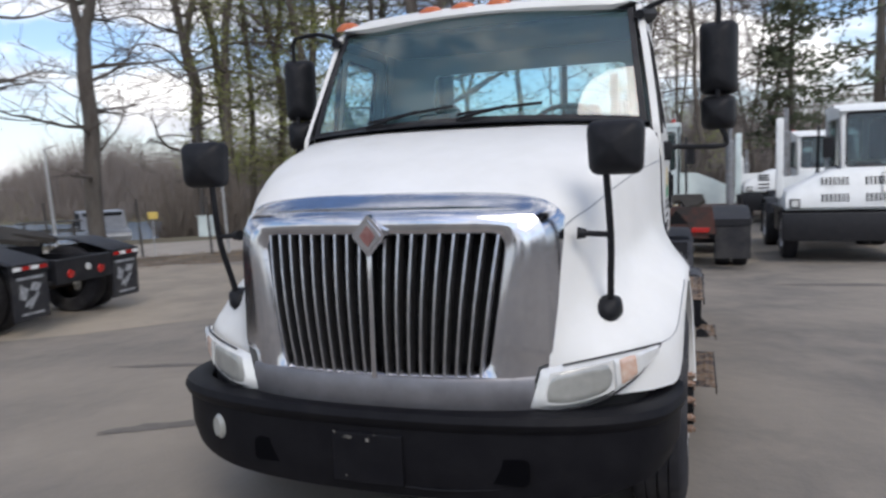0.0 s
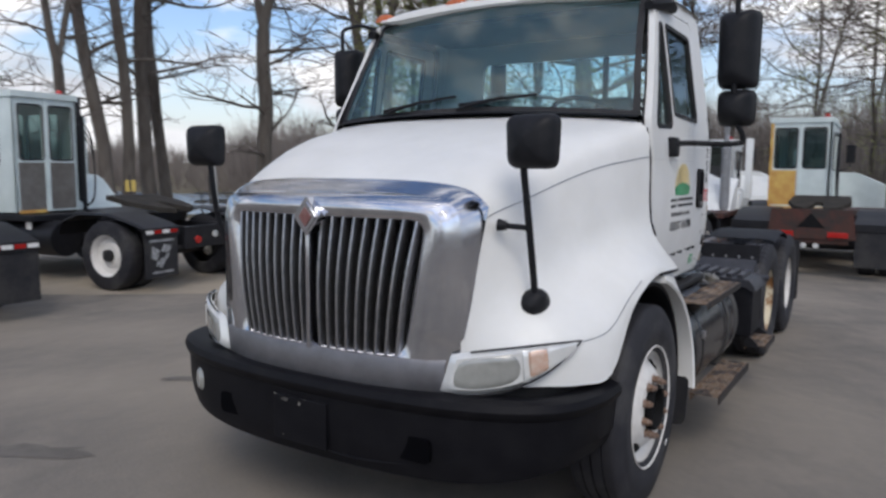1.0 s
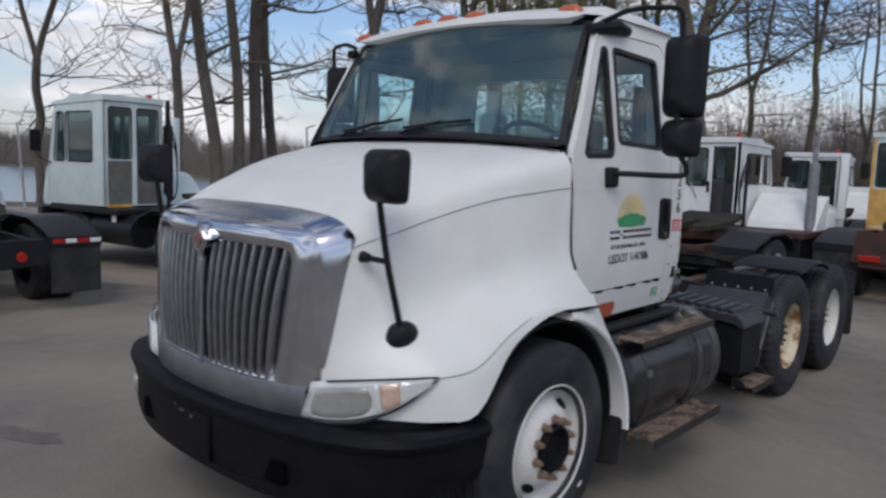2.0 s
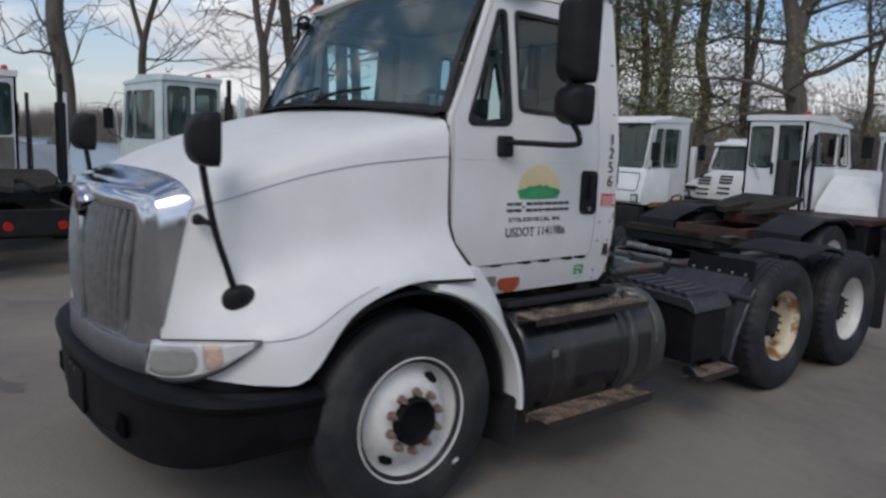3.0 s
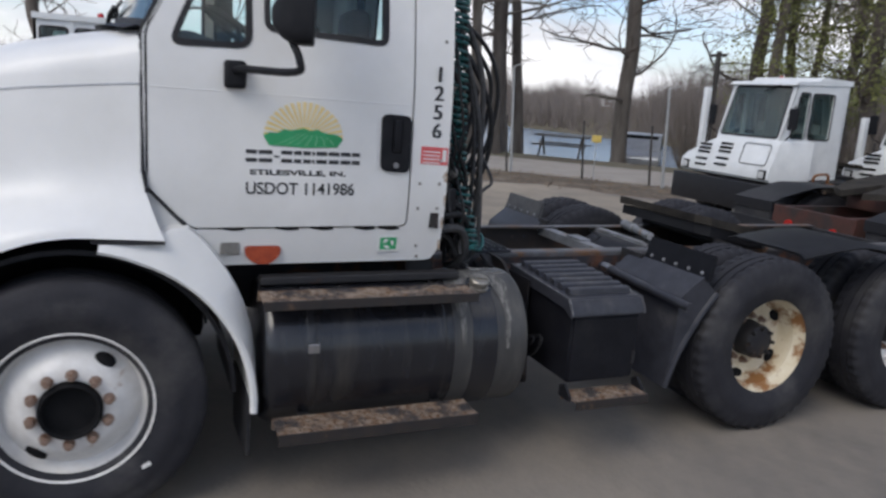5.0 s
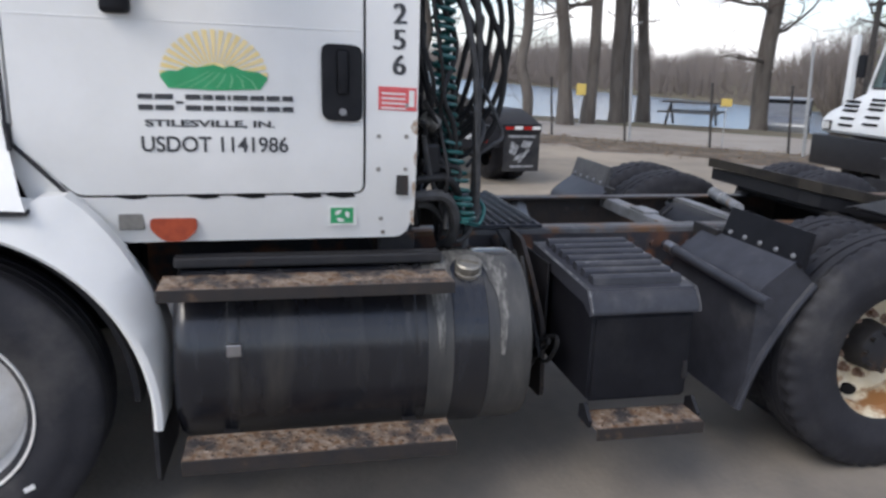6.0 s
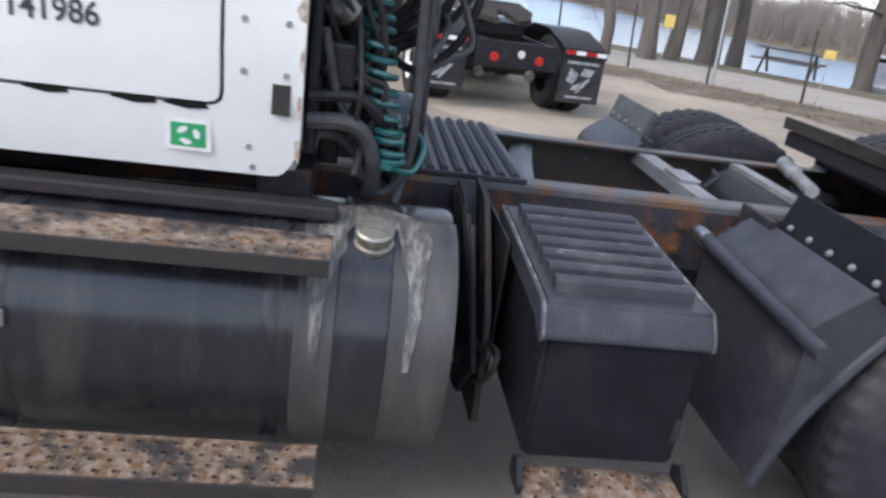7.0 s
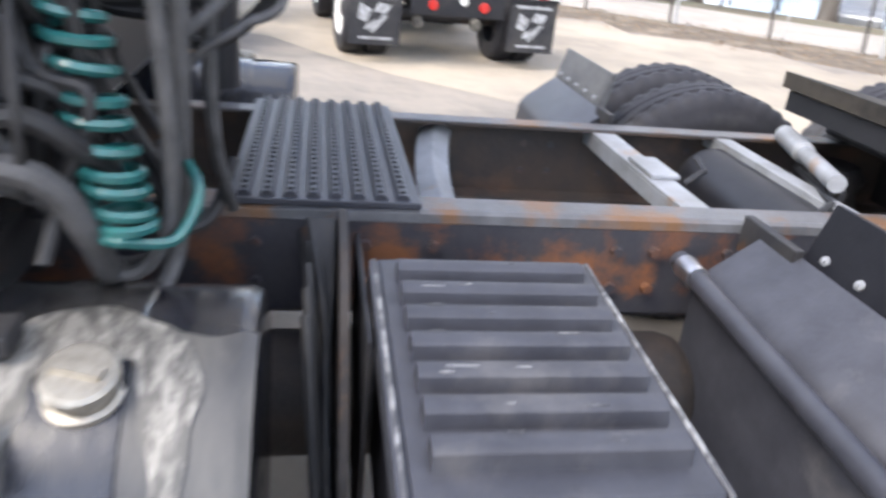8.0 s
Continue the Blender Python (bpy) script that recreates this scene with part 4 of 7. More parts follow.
def door_mirror(s):
    c = Vector((s * 1.425, 1.885, 2.445))
    hb = BM()
    out = rounded([(-0.104, -0.222), (0.104, -0.222), (0.108, 0.222), (-0.108, 0.222)], 0.045, 4)
    loft(hb, [[(p[0] * k, y, p[1] * (0.5 + 0.5 * k)) for p in out] for k, y in [(math.sin(radians(a)), -0.12 * math.cos(radians(a))) for a in (8, 22, 36, 50, 64, 77, 90)] + [(1.0, 0.05), (0.94, 0.054)]], True, True)
    mm = part("door_mirror", hb, PLASTIC, truck, "tall black door mirror with a convex mirror below", True, Matrix.Translation(c) @ pose(0, 0, 0, 0, 0, -s * 14))
    inv = mm.matrix_basis.inverted()
    part("mirror_glass", holed(BM(), [(p[0] * 0.88, p[1] * 0.93) for p in out], [], lambda x, z: (x, 0.056, z), None), MIRROR, mm)
    lb = BM()
    o2 = rounded([(-0.096, -0.105), (0.096, -0.105), (0.10, 0.105), (-0.10, 0.105)], 0.05, 4)
    loft(lb, [[(p[0] * k, y, p[1] * k - 0.333) for p in o2] for k, y in [(math.sin(radians(a)), -0.115 * math.cos(radians(a))) for a in (8, 22, 36, 50, 64, 77, 90)] + [(1.0, 0.045), (0.93, 0.05)]], True, True)
    part("convex_mirror", lb, PLASTIC, mm, "", True)
    ab = BM()
    A, B = Vector((s * 1.13, 1.675, 1.885)), Vector((s * 1.44, 1.86, 1.905))
    tube(ab, [inv @ p for p in spline([A, A + Vector((s * 0.06, 0.01, 0.02)), B, B + Vector((s * 0.03, 0.01, 0.05)), c + Vector((-s * 0.0, -0.05, -0.36)), c + Vector((0, -0.07, 0)), c + Vector((0, -0.07, 0.22))], 6)], 0.016, 8)
    T = Vector((s * 1.0, 1.70, 2.745))
    tube(ab, [inv @ p for p in spline([T, T + Vector((s * 0.16, 0.02, 0.055)), c + Vector((-s * 0.10, -0.12, 0.36)), c + Vector((-s * 0.01, -0.08, 0.34)), c + Vector((0, -0.07, 0.22))], 6)], 0.015, 8)
    part("mirror_arm", ab, PLASTIC, mm, "", True)
    bb = BM()
    box(bb, (-0.03, -0.045, -0.06), (0.035, 0.045, 0.055), 0.02, 3)
    part("arm_bracket", bb, PLASTIC, mm, "", True, inv @ Matrix.Translation(A))
    tb = BM()
    tube(tb, [(s * 0.985, 1.60, 2.70), (s * 1.035, 1.80, 2.735), (s * 1.02, 1.97, 2.735)], [0.03, 0.045, 0.03], 8)
    part("upper_arm_foot", tb, PLASTIC, truck, "", True)
    return mm


mirrored(door_mirror)

# ---- door decals ----


def flat_side(y, z, x=1.1245):
    """A pose on the driver's door: writing runs to the rear, upright."""
    return Matrix(((0, 0, 1, x), (1, 0, 0, y), (0, 1, 0, z), (0, 0, 0, 1)))


def decal(name, polys, mat, x0=1.1235, d=0.0012, label=""):
    bm = BM()
    for poly in polys:
        prism(bm, poly, "x", x0, x0 + d)
    return part(name, bm, mat, door_l, label)


cy, cz, rx, rz = 1.972, 1.632, 0.175, 0.155
rays = []
for k in range(19):
    a0 = math.pi * k / 19 + 0.030
    a1 = math.pi * (k + 1) / 19 - 0.034
    rays.append([(cy - 0.35 * rx * math.cos(a0), cz + 0.35 * rz * math.sin(a0)), (cy - rx * math.cos(a0), cz + rz * math.sin(a0)), (cy - rx * math.cos(a1), cz + rz * math.sin(a1)), (cy - 0.35 * rx * math.cos(a1), cz + 0.35 * rz * math.sin(a1))])
rays.append([(cy - 0.33 * rx * math.cos(math.pi * k / 12), cz + 0.33 * rz * math.sin(math.pi * k / 12)) for k in range(13)])
for q in rays:
    decal("sun_ray", [q], SUN_YELLOW)
hill = [(cy - 0.175 + 0.35 * k / 12, cz + 0.03 * math.sin(math.pi * k / 12) + 0.008 + 0.006 * math.sin(2.5 * k)) for k in range(13)]
hill += [(cy + 0.172, cz - 0.005), (cy + 0.15, cz - 0.037), (cy, cz - 0.043), (cy - 0.15, cz - 0.037), (cy - 0.172, cz - 0.005)]
decal("green_hill", [hill], HILL_GREEN, 1.1238, 0.0016, "dark green hill shape")
for k in range(7):
    y0, y1 = cy - 0.02 + 0.018 * k, cy - 0.13 + 0.044 * k
    furrow = [(y0, cz + 0.020 - 0.002 * k), (y0 + 0.004, cz + 0.020 - 0.002 * k), ((y0 + y1) / 2 + 0.012, cz - 0.008), (y1 + 0.006, cz - 0.036), (y1, cz - 0.036), ((y0 + y1) / 2 + 0.006, cz - 0.008)]
    decal("furrow", [furrow], FURROW, 1.1254, 0.0006)
# the maker's name stands as plain bars
y = 1.724
for w in (0.047, 0.057, 0.024, 0.049, 0.033, 0.033, 0.010, 0.049, 0.047, 0.045, 0.037):
    if w == 0.024:
        decal("name_bar", [[(y, 1.543), (y + w, 1.543), (y + w, 1.551), (y, 1.551)]], INK)
    else:
        for z in (1.521, 1.557):
            decal("name_bar", [[(y, z), (y + w, z), (y + w, z + 0.017), (y, z + 0.017)]], INK)
    y += w + 0.0075
words("STILESVILLE, IN.", 0.031, INK, door_l, flat_side(1.741, 1.467, 1.1235) @ Matrix.Diagonal((2.02, 1, 1, 1)), bold=0.0010)
words("USDOT 1141986", 0.073, INK, door_l, flat_side(1.723, 1.382, 1.1222) @ Matrix.Diagonal((0.94, 1, 1, 1)), bold=0.0011)
for k, ch in enumerate("1256"):
    for o in (-0.0036, 0.0, 0.0036):
        words(ch, 0.098, INK, shell_l, flat_side(2.600 + o, 1.917 - 0.0865 * k, 1.1215 + o * 0.05), "number", 0.0, align="CENTER")
decal("red_sticker", [[(2.527, 1.535), (2.664, 1.53), (2.664, 1.612), (2.527, 1.617)]], STICKER_RED, 1.1212, 0.0012, "faded red rectangular sticker")
decal("sticker_bars", [[(2.538, 1.596 - 0.017 * k), (2.624, 1.593 - 0.017 * k), (2.624, 1.587 - 0.017 * k), (2.538, 1.590 - 0.017 * k)] for k in range(4)], STICKER_WHITE, 1.1226, 0.0008)
decal("sticker_bars", [[(2.636, 1.604), (2.656, 1.603), (2.656, 1.545), (2.636, 1.547)]], STICKER_WHITE, 1.1226, 0.0004)
sticker = part("green_sticker", prism(BM(), [(-0.055, -0.04), (0.055, -0.04), (0.055, 0.04), (-0.055, 0.04)], "x", 0, 0.001), STICKER_WHITE, shell_l, "small green and white square sticker", False, pose(side_x(1.145) + 0.003, 2.40, 1.145, 0, 6))
part("green_square", prism(BM(), [(-0.042, -0.030), (0.042, -0.030), (0.042, 0.030), (-0.042, 0.030)], "x", 0.001, 0.002), HILL_GREEN, sticker)
for a in (15, 135, 255):
    q = [(r * math.cos(radians(a + d)), r * math.sin(radians(a + d))) for r, d in ((0.014, -38), (0.024, -38), (0.026, 0), (0.024, 34), (0.014, 34), (0.011, 0))]
    part("arrow_mark", prism(BM(), [(u * 1.15, v) for u, v in q], "x", 0.002, 0.0028), STICKER_WHITE, sticker)



# ---- wheels ----
def tyre_mesh(lugs=0, width=0.275, inner=0.285):
    """Ribbed tread; with lugs, every third slice of the shoulders is cut back."""
    R, h = TYRE_R, width / 2
    prof = [(inner, -h * 0.80), (inner + 0.02, -h * 0.93), (0.40, -h), (R - 0.06, -h * 0.97), (R - 0.022, -h * 0.88), (R - 0.004, -h * 0.78)]
    for a, b in ((-0.70, -0.42), (-0.36, -0.05), (0.05, 0.36), (0.42, 0.70)):
        prof += [(R, h * a), (R, h * b), (R - 0.013, h * (b + 0.005)), (R - 0.013, h * (b + 0.055))]
    prof = prof[:-2] + [(R, h * 0.70), (R - 0.004, h * 0.78), (R - 0.022, h * 0.88), (R - 0.06, h * 0.97), (0.43, h * 1.0), (0.425, h * 1.02), (0.37, h * 1.0), (0.365, h * 0.985), (inner + 0.02, h * 0.93), (inner, h * 0.80)]
    if not lugs:
        return revolve(BM(), prof, 72)
    rg = []
    for k in range(lugs * 4):
        a = 2 * math.pi * k / (lugs * 4)
        row = []
        for r, x in prof:
            cutb = k % 4 in (0, 1) and abs(x) > h * 0.40 and r > R - 0.05
            rr = r - (0.009 if cutb else 0.0)
            row.append((x, rr * math.cos(a), rr * math.sin(a)))
        rg.append(row)
    rg.append(rg[0])
    bm = loft(BM(), rg)
    bmesh.ops.remove_doubles(bm, verts=bm.verts, dist=0.0004)
    return bm


def wheel_at(x, y, s, kind, mat, tyre_ob=None):
    """A wheel with its disc face at x on the outer side: "steer" bulges out, "drive" is deeply dished."""
    grow_k = 1.045 if kind == "steer" else 1.02
    m = pose(x * s, y, HUB_Z, 0, 0, 0 if s > 0 else 180) @ Matrix.Diagonal((1, grow_k, grow_k, 1))
    if kind == "steer":
        prof = [(0.285, -0.20), (0.283, -0.03), (0.290, -0.012), (0.304, 0.002), (0.3115, 0.014), (0.309, 0.021), (0.302, 0.018), (0.294, -0.004), (0.284, -0.028), (0.274, -0.055), (0.258, -0.070), (0.240, -0.050), (0.205, -0.012), (0.178, 0.010), (0.165, 0.016), (0.122, 0.016), (0.116, 0.010), (0.112, -0.05)]
    else:
        prof = [(0.303, -0.012), (0.308, -0.006), (0.303, 0.0), (0.292, -0.010), (0.282, -0.03), (0.276, -0.06), (0.262, -0.075), (0.258, -0.14), (0.248, -0.175), (0.225, -0.165), (0.18, -0.185), (0.165, -0.19), (0.115, -0.19), (0.11, -0.24)]
    k_ty = 0.978 if kind == "steer" else 1.0
    seat_m = pose(-0.115, 0, 0) @ Matrix.Diagonal((1, k_ty, k_ty, 1))
    w = part("wheel", revolve(BM(), prof, 48), mat, truck, "white steel disc wheel" if mat is WHEEL_WHITE else "cream steel wheel streaked with rust", True, m)
    ty = part("tyre", tyre_mesh(0 if kind == "steer" else 46), TYRE, w, "worn black tyre", True, seat_m) if tyre_ob is None else again(tyre_ob, seat_m, w)
    hb = BM()
    if kind == "steer":
        revolve(hb, [(0.114, 0.0), (0.114, 0.045), (0.106, 0.052), (0.098, 0.045), (0.092, 0.010), (0.0, 0.006)], 28)
        nx, nr = 0.016, 0.1425
    else:
        revolve(hb, [(0.112, -0.20), (0.105, -0.10), (0.098, -0.085), (0.07, -0.075), (0.0, -0.07)], 24)
        for k in range(8):
            a = 2 * math.pi * k / 8
            cyl(hb, (-0.09, 0.085 * math.cos(a), 0.085 * math.sin(a)), (-0.055, 0.085 * math.cos(a), 0.085 * math.sin(a)), 0.012, 6)
        nx, nr = -0.19, 0.1425
    part("hub", hb, DARK if kind == "steer" else FRAME, w, "", True)
    first = None
    for k in range(10):
        a = 2 * math.pi * (k + 0.4) / 10
        mm = pose(nx, nr * math.cos(a), nr * math.sin(a), math.degrees(a))
        if first is None:
            nb = BM()
            cyl(nb, (0, 0, 0), (0.006, 0, 0), 0.023, 12)
            cyl(nb, (0.005, 0, 0), (0.032, 0, 0), 0.0175, 6)
            cyl(nb, (0.03, 0, 0), (0.045, 0, 0), 0.010, 8)
            first = part("lug_nut", nb, NUT, w, "", False, mm)
        else:
            again(first, mm, w)
    # hand holes are closed caps, near-black in place of inner shade
    holes = (-35, 145) if kind == "steer" else (20, 92, 164, 236, 308)
    for a in holes:
        ar = radians(a)
        hbm = BM()
        rr = 0.222
        xo = -0.026 if kind == "steer" else -0.166
        loft(hbm, [[(o, q * 0.042 * math.cos(t), q * 0.026 * math.sin(t)) for t in (2 * math.pi * k / 16 for k in range(16))] for q, o in ((1.02, -0.006), (1.0, 0.008), (0.9, 0.0095), (0.02, 0.0095))], True)
        tilt = 41 if kind == "steer" else 0
        part("hand_hole", hbm, DARK, w, "", True, Matrix.Rotation(ar, 4, "X") @ Matrix.Translation((xo, 0, rr)) @ Matrix.Rotation(radians(-tilt), 4, "Y"))
    return w, ty


w0, TY = wheel_at(1.235, HUB_F, 1, "steer", WHEEL_WHITE)
wheel_at(1.235, HUB_F, -1, "steer", WHEEL_WHITE, TY)
part("chalk_mark", prism(BM(), [(0.062, -0.005), (0.07, 0.010), (0.105, 0.006), (0.10, -0.012)], "x", 0.0, 0.003), STICKER_WHITE, w0, "white chalk mark", False, pose(0.022, 0.20, -0.315, 35))
TD = None
for y, mt in ((HUB_2, WHEEL_RUST), (HUB_3, WHEEL_WHITE)):
    for s in (1, -1):
        wd, TD = wheel_at(1.245, y, s, "drive", mt, TD)
        again(TD, pose(s * 0.79, y, HUB_Z), truck)
# ---- chassis ----
RAIL_X, RAIL_TOP = 0.45, 0.935


def rail(s):
    o, i = s * RAIL_X, s * (RAIL_X - 0.09)
    poly = [(i, RAIL_TOP - 0.012), (i, RAIL_TOP - 0.004), (o - s * 0.014, RAIL_TOP - 0.004), (o - s * 0.003, RAIL_TOP - 0.012), (o, RAIL_TOP - 0.03), (o, RAIL_TOP - 0.26), (o - s * 0.012, RAIL_TOP - 0.275), (i, RAIL_TOP - 0.275), (i, RAIL_TOP - 0.266), (o - s * 0.009, RAIL_TOP - 0.262), (o - s * 0.009, RAIL_TOP - 0.012)]
    r = part("frame_rail", prism(BM(), poly, "y", 0.15, 6.95), RAIL if s > 0 else RAIL_BROWN, truck, "black steel frame rail with orange rust patches")
    part("rail_flange", prism(BM(), [(i, RAIL_TOP - 0.003), (o - s * 0.01, RAIL_TOP - 0.003), (o + s * 0.001, RAIL_TOP - 0.012), (o + s * 0.001, RAIL_TOP - 0.03), (o + s * 0.003, RAIL_TOP - 0.028), (o + s * 0.001, RAIL_TOP - 0.006), (o - s * 0.012, RAIL_TOP + 0.002), (i, RAIL_TOP + 0.002)], "y", 2.7, 6.94), FLANGE, r, "worn grey and rusty top flange")
    for y in (3.05, 3.30, 3.46, 3.92, 4.02, 4.22, 4.55, 4.75):
        for z in (0.75, 0.85):
            bb = BM()
            cyl(bb, (o - s * 0.01, y, z), (o + s * 0.02, y, z), 0.014, 6)
            part("bolt", bb, RAIL, r)


mirrored(rail)


def channel(y, w, h, z, mat, tilt=0.0, label=""):
    a = RAIL_X - 0.01
    bm = BM()
    box(bm, (-a, y - w / 2, z - 0.012), (a, y + w / 2, z), 0.003)
    box(bm, (-a, y - w / 2, z - h), (a, y - w / 2 + 0.010, z - 0.012), 0.002)
    return part("crossmember", bm, mat, truck, label)


channel(4.18, 0.085, 0.06, 0.925, MEMBER, label="grey painted crossmember")
channel(4.635, 0.06, 0.05, 0.930, MEMBER, label="scuffed grey crossmember")
channel(5.5, 0.22, 0.22, 0.91, FRAME)
channel(6.6, 0.18, 0.22, 0.91, FRAME)
channel(2.3, 0.2, 0.2, 0.9, FRAME)
part("member_bracket", box(BM(), (-0.06, 4.145, 0.926), (0.12, 4.235, 0.940), 0.004), MEMBER, truck)
ub = BM()
tube(ub, [(0.14, 4.24, 0.925), (0.14, 4.29, 0.965), (0.05, 4.31, 0.975)], 0.010, 6)
part("bent_hook", ub, FRAME, truck, "", True)
bm_ = BM()
loft(bm_, [[(x, 3.55 + 0.055 * q + 0.05 * (abs(x) / 0.46) ** 3, 0.915 - 0.03 * abs(q) - 0.10 * (1 - (x / 0.47) ** 2) ** 2) for x in [-0.44 + 0.88 * k / 14 for k in range(15)]] for q in (-1, -0.5, 0, 0.5, 1)])
part("curved_crossmember", bm_, MEMBER, truck, "grey bowed crossmember", True)

# deck plate between the rails, ribbed, with rows of grip holes
DY0, DY1 = 2.985, 3.425
dk = BM()
box(dk, (-0.45, DY0, 0.938), (0.45, DY1, 0.954), 0.003)
deck = part("deck_plate", dk, STEEL_GREY, truck, "grey ribbed deck plate behind the cab")
for k in range(8):
    y0 = DY0 + 0.022 + (DY1 - DY0 - 0.03) * k / 8
    part("rib", prism(BM(), [(y0, 0.953), (y0 + 0.007, 0.968), (y0 + 0.027, 0.968), (y0 + 0.034, 0.953)], "x", -0.44, 0.44), STEEL_GREY, deck)
# grip holes are solid discs on the ribs, their shade put into the colour
gb = BM()
for k in range(8):
    y0 = DY0 + 0.040 + (DY1 - DY0 - 0.03) * k / 8
    for j in range(24):
        x0 = -0.42 + 0.84 * j / 23
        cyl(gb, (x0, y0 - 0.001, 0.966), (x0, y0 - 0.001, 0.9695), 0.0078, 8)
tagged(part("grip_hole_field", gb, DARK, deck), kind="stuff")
# air tanks and gear between and below the rails
part("driveshaft", cyl(BM(), (0, 2.4, 0.75), (0, 4.7, 0.66), 0.06, 16), FRAME, truck, "", True)
part("drive_axle", cyl(BM(), (-0.9, HUB_2, HUB_Z), (0.9, HUB_2, HUB_Z), 0.085, 16), FRAME, truck, "", True)
part("drive_axle", cyl(BM(), (-0.9, HUB_3, HUB_Z), (0.9, HUB_3, HUB_Z), 0.085, 16), FRAME, truck, "", True)
part("steer_axle", box(BM(), (-0.95, HUB_F - 0.05, 0.42), (0.95, HUB_F + 0.05, 0.52), 0.02), FRAME, truck)
for y in (HUB_2, HUB_3):
    for s in (1, -1):
        part("air_spring", revolve(BM(), [(0.0, 0.86), (0.10, 0.86), (0.13, 0.82), (0.11, 0.76), (0.13, 0.70), (0.11, 0.64), (0.0, 0.62)], 20, (s * 0.36, y + 0.3, 0), "z"), RUBBER, truck, "", True)
    part("differential", revolve(BM(), [(0.0, -0.2), (0.12, -0.19), (0.2, -0.08), (0.22, 0.0), (0.2, 0.1), (0.1, 0.2), (0.0, 0.22)], 20, (0, y, HUB_Z), "y"), FRAME, truck, "", True)
part("air_reservoir", cyl(BM(), (-0.3, 4.58, 0.78), (0.34, 4.58, 0.78), 0.13, 20), BLACK, truck, "", True)
sb_ = BM()
tube(sb_, [(0.26, 4.63, 0.985), (-0.07, 4.757, 0.972), (-0.08, 4.760, 0.972), (-0.34, 4.86, 0.962)], [0.027, 0.027, 0.036, 0.036], 14)
part("shock_absorber", sb_, MEMBER, truck, "dusty grey shock absorber", True)
ch = BM()
for k in range(5):
    tube(ch, [(0.25 + 0.02 * k, 4.30 + 0.03 * k, 0.80 + 0.03 * math.sin(k)), (0.3, 4.6, 0.86 + 0.02 * k), (0.1 - 0.06 * k, 4.8, 0.90)], 0.011, 6)
part("air_pipes", ch, CABLE, truck, "", True)

# ---- fuel tank and steps ----
# centre, half width and half height of the tank's section
TC, TR, TV = Vector((0.963, 0.618)), 0.321, 0.350


TE = 2.1


def tank_ring(y, k=1.0, n=48, e=2.1):
    out = []
    for i in range(n):
        a = 2 * math.pi * i / n
        c, q = math.cos(a), math.sin(a)
        out.append((TC.x + k * TR * math.copysign(abs(c) ** (2 / e), c), y, TC.y + k * TV * math.copysign(abs(q) ** (2 / e), q)))
    return out


